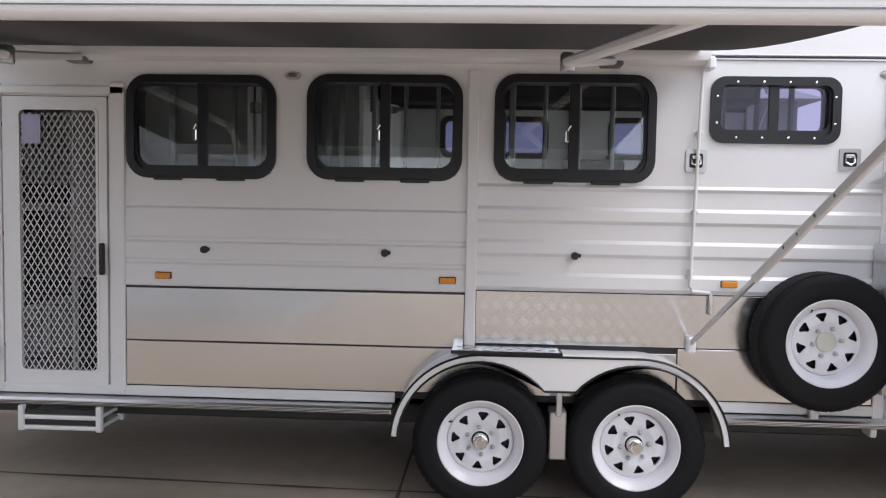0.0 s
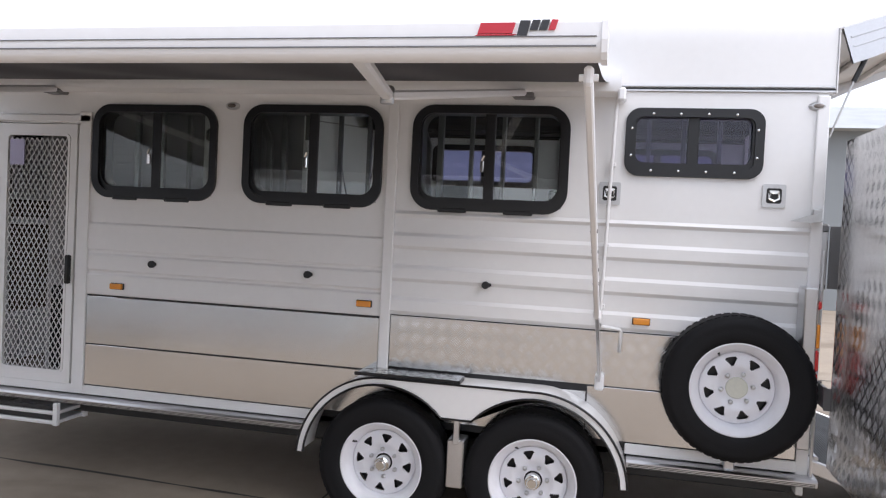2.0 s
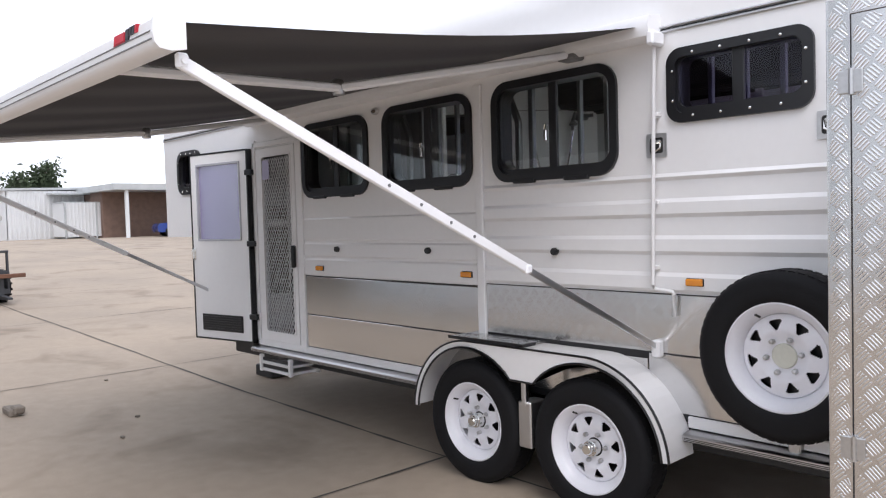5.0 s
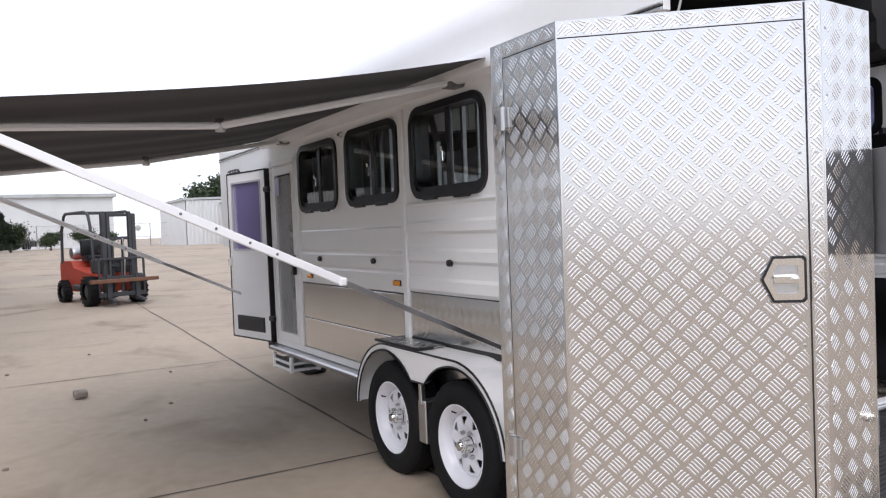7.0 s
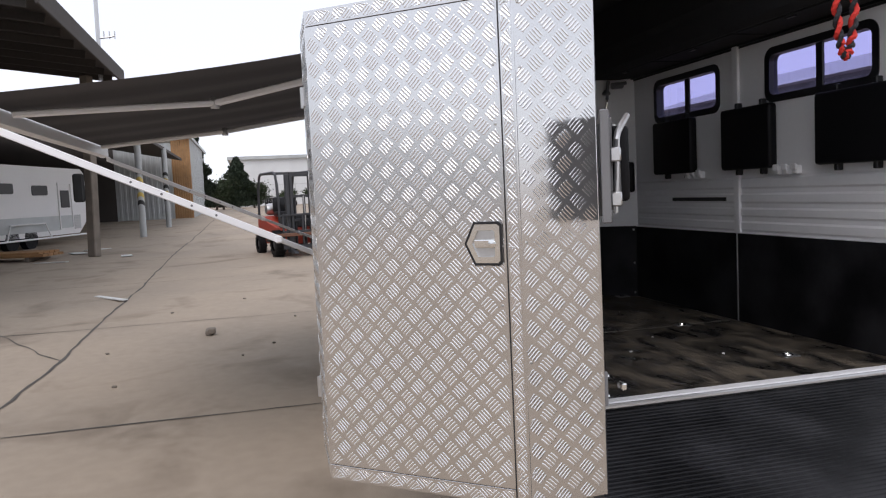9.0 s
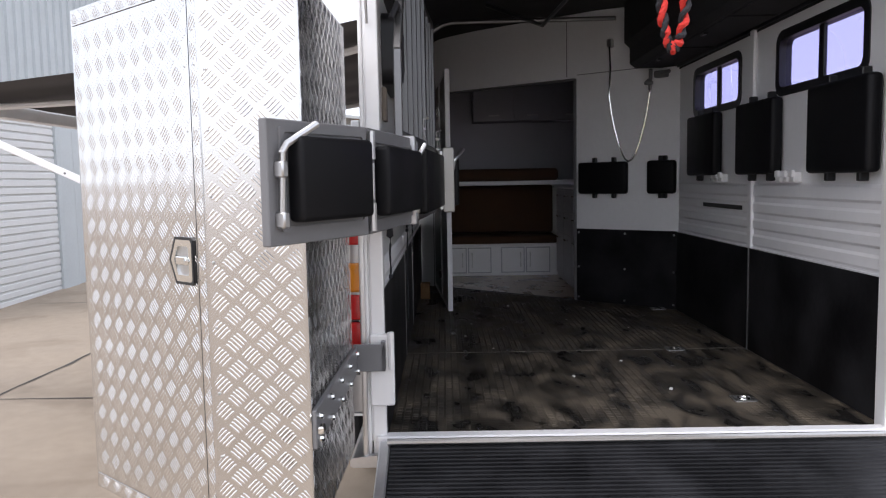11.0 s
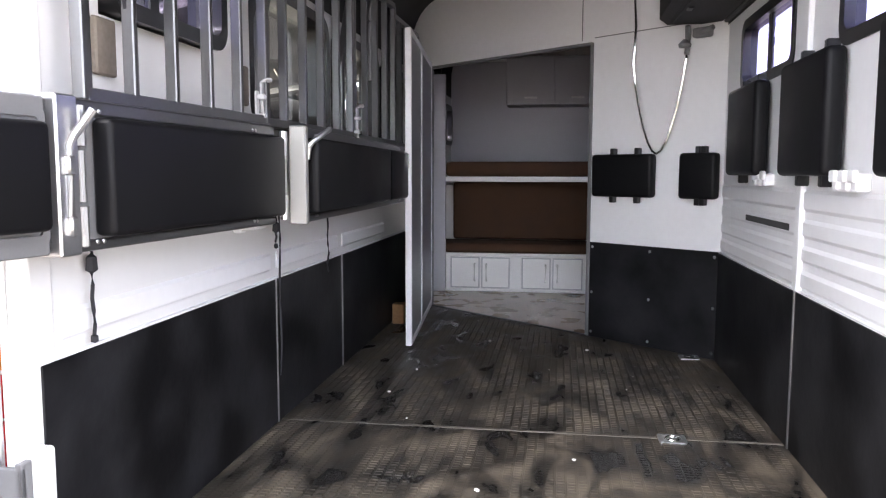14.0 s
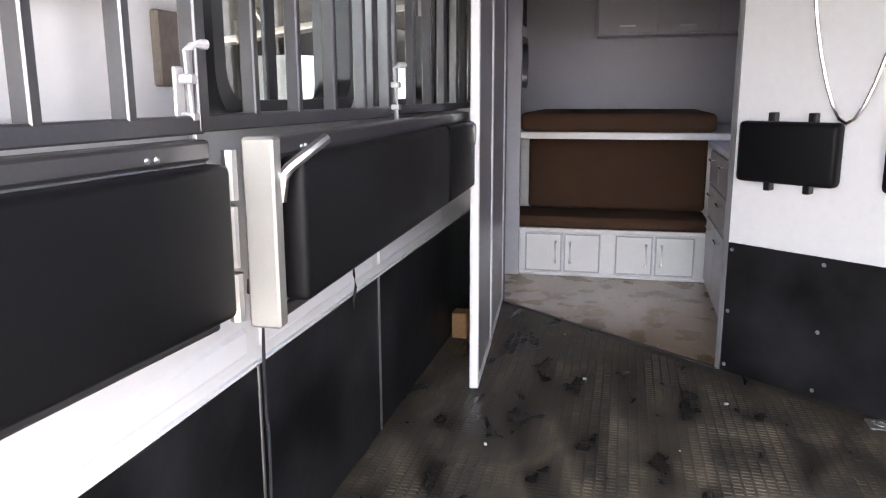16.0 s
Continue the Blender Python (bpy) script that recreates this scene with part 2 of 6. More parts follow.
def obj(name, bm, material, parent=None, label="", smooth=False):
    me = bpy.data.meshes.new(name)
    bmesh.ops.recalc_face_normals(bm, faces=bm.faces)
    bm.to_mesh(me)
    bm.free()
    me.materials.append(material)
    if smooth:
        for p in me.polygons:
            p.use_smooth = True
        me.set_sharp_from_angle(angle=radians(38))
    ob = new(name, me)
    if parent:
        ob.parent = parent
    if label:
        ob["label"] = label
    return ob


part = obj


def thing(name, label, category, group="", kind=""):
    e = new(name)
    e.empty_display_size = 0.1
    return tagged(e, label, category, group, kind)


def node(name, parent, label=""):
    """A part that holds sub-parts."""
    e = new(name)
    e.empty_display_size = 0.05
    e.parent = parent
    if label:
        e["label"] = label
    return e


def B():
    return bmesh.new()


def box(bm, x0, x1, y0, y1, z0, z1, bevel=0.0, seg=1, turn=None):
    t = bmesh.new()
    bmesh.ops.create_cube(t, size=1)
    for v in t.verts:
        v.co = Vector(((x0 + x1) / 2 + v.co.x * (x1 - x0), (y0 + y1) / 2 + v.co.y * (y1 - y0), (z0 + z1) / 2 + v.co.z * (z1 - z0)))
    if bevel:
        bmesh.ops.bevel(t, geom=t.edges[:], offset=min(bevel, 0.45 * min(abs(x1 - x0), abs(y1 - y0), abs(z1 - z0))), segments=seg, profile=0.5, affect="EDGES")
    if turn is not None:
        t.transform(turn)
    join(bm, t)
    return bm


def join(bm, t):
    me = bpy.data.meshes.new("tmp")
    t.to_mesh(me)
    t.free()
    bm.from_mesh(me)
    bpy.data.meshes.remove(me)


def prism(bm, poly, axis, a, b, m=None):
    """A polygon of 2D points drawn out along an axis from a to b. The points are (y, z), (x, z) or (x, y)."""
    def at(p, h):
        return {"x": (h, p[0], p[1]), "y": (p[0], h, p[1]), "z": (p[0], p[1], h)}[axis]
    t = bmesh.new()
    lo = [t.verts.new(at(p, a)) for p in poly]
    hi = [t.verts.new(at(p, b)) for p in poly]
    n = len(poly)
    t.faces.new(lo)
    t.faces.new(hi[::-1])
    for i in range(n):
        t.faces.new((lo[i], hi[i], hi[(i + 1) % n], lo[(i + 1) % n]))
    if m is not None:
        t.transform(m)
    join(bm, t)
    return bm


def ring(bm, outer, inner, axis, a, b, m=None):
    """A frame between two outlines with as many points, from a to b along an axis."""
    def at(p, h):
        return {"x": (h, p[0], p[1]), "y": (p[0], h, p[1]), "z": (p[0], p[1], h)}[axis]
    t = bmesh.new()
    n = len(outer)
    vs = [[t.verts.new(at(p, h)) for p in loop] for loop in (outer, inner) for h in (a, b)]
    oa, ob_, ia, ib = vs
    for i in range(n):
        j = (i + 1) % n
        for q, r in ((oa, ob_), (ob_, ib), (ib, ia), (ia, oa)):
            t.faces.new((q[i], r[i], r[j], q[j]))
    if m is not None:
        t.transform(m)
    join(bm, t)
    return bm


def rrect(x0, x1, z0, z1, r, n=6):
    pts = []
    for cx, cz, a0 in ((x1 - r, z1 - r, 0), (x0 + r, z1 - r, 90), (x0 + r, z0 + r, 180), (x1 - r, z0 + r, 270)):
        for i in range(n + 1):
            a = radians(a0 + 90 * i / n)
            pts.append((cx + r * math.cos(a), cz + r * math.sin(a)))
    return pts


def tube(bm, pts, r, n=8, cap=True):
    t = bmesh.new()
    pts = [Vector(p) for p in pts]
    rings = []
    for i, p in enumerate(pts):
        d = (pts[min(i + 1, len(pts) - 1)] - pts[max(i - 1, 0)]).normalized()
        s = d.cross(Vector((0, 0, 1)))
        if s.length < 1e-3:
            s = d.cross(Vector((0, 1, 0)))
        s.normalize()
        u = s.cross(d)
        rings.append([t.verts.new(p + r * (math.cos(2 * math.pi * k / n) * s + math.sin(2 * math.pi * k / n) * u)) for k in range(n)])
    for a, b in zip(rings, rings[1:]):
        for k in range(n):
            t.faces.new((a[k], a[(k + 1) % n], b[(k + 1) % n], b[k]))
    if cap:
        t.faces.new(rings[0][::-1])
        t.faces.new(rings[-1])
    join(bm, t)
    return bm


def lathe(bm, profile, centre, axis="y", n=32, m=None):
    """Turns (radius, height along the axis) about the axis through centre."""
    t = bmesh.new()
    c = Vector(centre)
    rows = []
    for r, h in profile:
        row = []
        for k in range(n):
            a = 2 * math.pi * k / n
            u, v = r * math.cos(a), r * math.sin(a)
            row.append(t.verts.new(c + Vector({"y": (u, h, v), "z": (u, v, h), "x": (h, u, v)}[axis])))
        rows.append(row)
    for a, b in zip(rows, rows[1:]):
        for k in range(n):
            t.faces.new((a[k], a[(k + 1) % n], b[(k + 1) % n], b[k]))
    if profile[0][0] < 0.002 or profile[-1][0] < 0.002:
        bmesh.ops.remove_doubles(t, verts=t.verts, dist=0.0015)
    if m is not None:
        t.transform(m)
    join(bm, t)
    return bm


def beam(bm, a, b, w, h, bevel=0.003):
    """A square bar from a to b, w wide and h high."""
    a, b = Vector(a), Vector(b)
    m = Matrix.Translation(a) @ (b - a).to_track_quat("X", "Z").to_matrix().to_4x4()
    return box(bm, 0, (b - a).length, -w / 2, w / 2, -h / 2, h / 2, bevel, turn=m)


def arc(cx, cz, r, a0, a1, n=12):
    return [(cx + r * math.cos(radians(a0 + (a1 - a0) * i / n)), cz + r * math.sin(radians(a0 + (a1 - a0) * i / n))) for i in range(n + 1)]


def tread(name, material, parent, origin, u, v, width, height, pitch=0.072, length=0.039, rise=0.0008, wide=0.003, skip=None, label=""):
    """Raised bars in groups of five, turned crosswise from group to group, over a sheet with edges u and v."""
    o, u, v = Vector(origin), Vector(u).normalized(), Vector(v).normalized()
    w = u.cross(v)
    verts, faces = [], []
    nx, ny = max(1, round(width / pitch)), max(1, round(height / pitch))
    du, dv = width / nx, height / ny
    spots = [((i + 0.25) * du, (j + 0.25) * dv, 1) for i in range(nx) for j in range(ny)] + [((i + 0.75) * du, (j + 0.75) * dv, -1) for i in range(nx) for j in range(ny)]
    for cu, cv, s in spots:
        if skip and skip(cu, cv):
            continue
        along = (u + s * v).normalized()
        across = w.cross(along)
        c = o + cu * u + cv * v
        for k in range(-2, 3):
            p = c + across * (k * 0.0097)
            h = length / 2 * (1 - 0.07 * abs(k))
            base = len(verts)
            for reach, half_w, up in ((1.0, wide, 0.0), (0.86, wide * 0.36, rise)):
                for a_, b_ in ((-1, -0.55), (-0.82, -1), (0.82, -1), (1, -0.55), (1, 0.55), (0.82, 1), (-0.82, 1), (-1, 0.55)):
                    q = p + along * (h * reach * a_) + across * (half_w * b_) - o
                    verts.append(o + u * min(max(q.dot(u), 0.001), width - 0.001) + v * min(max(q.dot(v), 0.001), height - 0.001) + w * up)
            faces.append(tuple(base + 8 + q for q in range(8)))
            faces += [(base + q, base + (q + 1) % 8, base + 8 + (q + 1) % 8, base + 8 + q) for q in range(8)]
    me = bpy.data.meshes.new(name)
    me.from_pydata([tuple(x) for x in verts], [], faces)
    me.materials.append(material)
    ob = new(name, me)
    ob.parent = parent
    return tagged(ob, label, kind="stuff")


def wall_holes(bm, x0, x1, z0, z1, y0, y1, holes):
    """A wall along x with rectangular openings (xa, xb, za, zb)."""
    xs = sorted({x0, x1, *[h[0] for h in holes], *[h[1] for h in holes]})
    for a, b in zip(xs, xs[1:]):
        cut = sorted((h[2], h[3]) for h in holes if h[0] <= a + 1e-6 and h[1] >= b - 1e-6)
        z = z0
        for lo, hi in cut:
            if lo > z:
                box(bm, a, b, y0, y1, z, lo)
            z = max(z, hi)
        if z < z1:
            box(bm, a, b, y0, y1, z, z1)
    return bm

# ---- yard ----


def gz(x):
    """The yard rises gently towards the far end."""
    return 0.0 if x > -3 else -(max(x, -48) + 3) * 0.0185


bm = B()
xs = [-900, -300, -120, -70, -48, -30, -20, -12, -8, -5, -3, -1, 1, 3, 5, 8, 15, 60, 300, 900]
ys = [-900, -200, -60, -20, -8, -4, -2, 0, 2, 4, 8, 20, 60, 200, 900]
grid = [[bm.verts.new((x, y, gz(x))) for y in ys] for x in xs]
for i in range(len(xs) - 1):
    for j in range(len(ys) - 1):
        bm.faces.new((grid[i][j], grid[i + 1][j], grid[i + 1][j + 1], grid[i][j + 1]))
ground = tagged(part("ground", bm, concrete_mat), "wide worn beige-grey concrete yard with oil stains", "ground", kind="structure")

joint_mat = mat("bitumen_joint", (0.09, 0.08, 0.07), rough=0.9, vary=0.3, scale=6, fine=60)


def joint(a, b, w, wander, seed):
    """A filled slab joint or crack with ragged edges, lying on the yard."""
    rnd = random.Random(seed)
    a, b = Vector((*a, 0)), Vector((*b, 0))
    n = max(8, int((b - a).length / 0.25))
    side = (b - a).normalized().cross(Vector((0, 0, 1)))
    bm = B()
    prev, off = None, 0.0
    for i in range(n + 1):
        off = off * 0.85 + rnd.uniform(-wander, wander)
        p = a.lerp(b, i / n) + side * off
        h = w * rnd.uniform(0.4, 1.3) / 2
        q = [bm.verts.new((p.x + s * side.x * h, p.y + s * side.y * h, gz(p.x) + 0.004)) for s in (-1, 1)]
        if prev:
            bm.faces.new((prev[0], q[0], q[1], prev[1]))
        prev = q
    part("slab_joint", bm, joint_mat, ground)


joint((3.5, -2.95), (-45, -2.7), 0.035, 0.02, 1)
joint((3.0, -0.1), (-45, 1.3), 0.025, 0.006, 2)
joint((-0.4, 1.9), (-0.46, -5.0), 0.022, 0.006, 3)
joint((-4.6, 6), (-4.7, -5.0), 0.02, 0.006, 4)
joint((-9.0, 6), (-9.1, -5.0), 0.022, 0.01, 5)
joint((3.9, 6), (3.85, -5.0), 0.02, 0.006, 6)
joint((-13.4, 8), (-13.5, -5.0), 0.022, 0.01, 7)
joint((-19, 12), (-19.2, -5.0), 0.025, 0.01, 8)
joint((-3.0, -2.9), (-6.5, -4.9), 0.02, 0.03, 9)
joint((4, 5.6), (-45, 6.5), 0.03, 0.01, 10)

# ---- horse trailer body ----
XR, XF, XN = 2.03, -3.3, -4.28      # rear end, front of the lower body, nose of the overhang
YR = 2.01                           # outer face of the far wall
FLOOR, SEAM = 0.53, 2.26
WINDOWS = [(-1.874, -1.085, 1.63, 2.165), (-0.924, -0.121, 1.635, 2.175), (0.04, 0.855, 1.64, 2.185), (1.122, 1.763, 1.85, 2.182)]
NOSE_WIN = (-3.98, -3.5, 1.74, 2.14)
# The first far-wall opening is unseen, added to let daylight into the living area.
RWINDOWS = [(-2.4, -1.55, 1.5, 1.88), (-0.35, 0.5, 1.88, 2.2), (0.93, 1.8, 1.88, 2.2)]

trailer = thing("horse_trailer", "long white gooseneck horse trailer with tandem wheels parked on concrete", "trailer")
bm = B()
holes = [(a + 0.03, b - 0.03, c + 0.03, d - 0.03) for a, b, c, d in WINDOWS]
wall_holes(bm, -2.57, XR, 0.47, SEAM, 0.0, 0.045, holes + [(-2.545, -1.975, 0.505, 2.05)])
wall_holes(bm, XF, -2.57, 0.47, SEAM, 0.0, 0.045, [])
wall_holes(bm, XN, XF, 1.35, SEAM, 0.0, 0.045, [(NOSE_WIN[0] + 0.03, NOSE_WIN[1] - 0.03, NOSE_WIN[2] + 0.03, NOSE_WIN[3] - 0.03)])
part("left_wall", bm, white, trailer)
bm = B()
wall_holes(bm, XF, XR, 0.47, SEAM, 1.966, YR, [(a + 0.03, b - 0.03, c + 0.03, d - 0.03) for a, b, c, d in RWINDOWS])
wall_holes(bm, XN, XF, 1.35, SEAM, 1.966, YR, [])
part("right_wall", bm, white_in, trailer)
bm = B()
box(bm, XF, XF + 0.04, 0.045, 1.966, 0.47, 1.35)
part("front_wall", bm, white, trailer)
bm = B()
box(bm, XN, XN + 0.04, 0.045, 1.966, 1.35, 2.3)
part("nose_wall", bm, white, trailer)
bm = B()
box(bm, XN, XF, 0.045, 1.966, 1.35, 1.4)
part("nose_floor", bm, white, trailer)

# roof: upright band, rounded shoulders, slightly crowned top
half = YR / 2
prof_out = [(0.0, SEAM), (0.0, 2.5)] + [(0.28 - 0.28 * math.cos(radians(a)), 2.5 + 0.28 * math.sin(radians(a))) for a in range(9, 91, 9)] + [(0.65, 2.8)]
prof_out = prof_out + [(half, 2.81)] + [(YR - y, z) for y, z in reversed(prof_out)]
prof_in = [(min(max(y, 0.03), YR - 0.03) if z < 2.51 else y + (half - y) * 0.03, z if z < 2.51 else z - 0.03) for y, z in prof_out]
bm = B()
prism(bm, prof_out + prof_in[::-1], "x", XN, XR + 0.03)
part("roof", bm, white, trailer, smooth=True)
bm = B()
prism(bm, prof_in, "x", XN + 0.005, XN + 0.05)
part("roof_front", bm, white, trailer)
bm = B()
prof_l = [(y + (half - y) * 0.012, z - 0.006) for y, z in prof_in]
prof_l2 = [(y + (half - y) * 0.02, z - 0.012) for y, z in prof_in]
prism(bm, prof_l + prof_l2[::-1], "x", XN + 0.06, XR + 0.02)
tagged(part("ceiling", bm, lining, None, smooth=True), "charcoal carpet-lined arched ceiling of the trailer", "ceiling", kind="structure")
for y in (-0.012, YR):
    bm = B()
    for z, w in ((SEAM + 0.002, 0.012), (SEAM + 0.024, 0.01)):
        box(bm, XN, XR + 0.03, y, y + 0.012, z, z + w, 0.003)
    part("roof_seam", bm, alu, trailer, "polished twin roof moulding")
bm = B()
box(bm, XN, XR + 0.03, -0.004, 0, SEAM + 0.013, SEAM + 0.022)
part("seam_line", bm, black_trim, trailer)

# trims and posts on the near side
bm = B()
box(bm, -0.094, -0.038, -0.022, 0, 0.785, 2.2, 0.006, 2)
part("wall_post", bm, white, trailer)
bm = B()
box(bm, -1.962, -1.885, -0.018, 0, 0.48, 2.12, 0.005, 2)
box(bm, -2.58, -2.548, -0.018, 0, 0.48, 2.12, 0.004)
box(bm, -2.58, -1.885, -0.018, 0, 2.06, 2.1, 0.004)
part("door_frame", bm, white, trailer)
bm = B()
box(bm, 1.985, XR + 0.01, -0.016, -0.001, 0.45, SEAM - 0.01, 0.006, 2)
part("corner_post", bm, white, trailer)
bm = B()
box(bm, 2.042, 2.056, -0.032, -0.012, 0.42, 1.53, 0.006, 2)
part("corner_rail", bm, alu, trailer)


def plank(x0, x1, z0, z1, proud, name="side_panel", material=white):
    """A pressed side panel: flat middle with chamfered edges."""
    bm = B()
    h = proud
    prism(bm, [(0.0, z0), (-h, z0 + h * 1.4), (-h, z1 - h * 1.4), (0.0, z1)], "x", x0, x1)
    return part(name, bm, material, trailer)


for z0, z1 in ((1.06, 1.19), (1.2, 1.305), (1.318, 1.485)):
    plank(-1.885, -0.094, z0, z1, 0.008)
for z0, z1 in ((1.083, 1.177), (1.257, 1.347), (1.428, 1.515), (1.596, 1.63)):
    plank(-0.038, 1.985, z0, z1, 0.013)
GAP = 0.006
for x0, x1, z0, z1 in ((-1.885, -0.094, 0.777, 1.054), (-0.038, 1.985, 0.803, 1.075), (1.0, 1.985, 0.535, 0.797), (-1.885, 1.0, 0.535, 0.77)):
    bm = B()
    box(bm, x0 + GAP / 2, x1 - GAP / 2, -0.008, 0, z0, z1, 0.002)
    p = part("lower_panel", bm, plate, trailer, "bright aluminium tread-plate panel")
    tread("raised_tread", plate, p, (x0 + 0.02, -0.0082, z0 + 0.015), (1, 0, 0), (0, 0, 1), x1 - x0 - 0.04, z1 - z0 - 0.03, pitch=0.072, length=0.042, rise=0.00022 if x0 > -0.1 and x1 > 1.5 and z0 > 0.7 else 0.00005)
bm = B()
for x0, x1 in ((-1.885, -0.094), (-0.038, 1.985)):
    box(bm, x0, x1, -0.003, 0.0, 0.5, 1.08)
part("panel_gap", bm, black_trim, trailer, "dark joint behind the lower panels")
for x0, x1 in ((-2.58, -0.45), (1.2, XR)):
    bm = B()
    box(bm, x0, x1, -0.014, 0, 0.476, 0.53, 0.006, 2)
    part("bottom_rail", bm, white, trailer)
for x0, x1 in ((-2.6, -0.46), (1.21, XR + 0.04)):
    bm = B()
    prism(bm, [(0.02, 0.474), (-0.07, 0.466), (-0.082, 0.456), (-0.082, 0.436), (-0.07, 0.428), (0.02, 0.428)], "x", x0, x1)
    part("running_board", bm, alu, trailer, "ribbed aluminium running board")
    bm = B()
    for k in range(3):
        box(bm, x0 + 0.01, x1 - 0.01, -0.0835, -0.08, 0.433 + 0.007 * k, 0.436 + 0.007 * k)
    part("board_line", bm, black_trim, trailer)

# chassis
bm = B()
box(bm, -3.2, 2.0, 0.1, 0.2, 0.34, 0.46, 0.01)
box(bm, -3.2, 2.0, 1.8, 1.9, 0.34, 0.46, 0.01)
for k in range(9):
    box(bm, -3.1 + k * 0.62, -3.04 + k * 0.62, 0.2, 1.8, 0.37, 0.46)
box(bm, XF, XR, 0.02, 1.99, 0.46, 0.47)
part("chassis", bm, dark_steel, trailer)
for x in (0.0, 0.77):
    bm = B()
    tube(bm, [(x, -0.02, 0.33), (x, 2.03, 0.33)], 0.03, 10)
    box(bm, x - 0.25, x + 0.25, 0.12, 0.18, 0.3, 0.34, 0.01)
    part("axle", bm, dark_steel, trailer)
bm = B()
box(bm, XF, XR, 0.0, YR, 0.47, FLOOR - 0.012)
part("floor_deck", bm, dark_steel, trailer)

# gooseneck hitch
bm = B()
box(bm, -4.18, -3.95, 0.85, 1.15, 1.2, 1.36, 0.02)
lathe(bm, [(0.0, 0.62), (0.055, 0.62), (0.055, 0.95), (0.075, 0.96), (0.075, 1.22), (0.0, 1.22)], (-4.06, 1.0, 0), "z", 16)
part("coupling", bm, zinc, trailer)
bm = B()
lathe(bm, [(0.0, 0.5), (0.09, 0.5), (0.1, 0.56), (0.09, 0.66), (0.0, 0.66)], (-4.06, 1.0, 0), "z", 16)
part("coupling_head", bm, black_trim, trailer)
for y in (0.95, 1.07):
    bm = B()
    for k in range(13):
        m = pose(-4.02, y, 0.72 - k * 0.034, 0, 90, 90 * (k % 2))
        t = B()
        pts = [(0.024 * math.cos(a) * (1.0), 0.014 * math.sin(a), 0) for a in np.linspace(0, 2 * math.pi, 11)]
        tube(t, pts, 0.004, 5, cap=False)
        t.transform(m)
        join(bm, t)
    part("safety_chain", bm, zinc, trailer)
bm = B()
tube(bm, [(-3.45, 0.62, 0.1), (-3.45, 0.62, 1.36)], 0.035, 10)
part("jack_leg", bm, zinc, trailer)
bm = B()
box(bm, -3.58, -3.3, 0.5, 0.74, 0.015, 0.12, 0.01)
tagged(part("timber_block", bm, black_paint), "black timber packing block under the jack leg", "block")

# ---- windows of the trailer ----


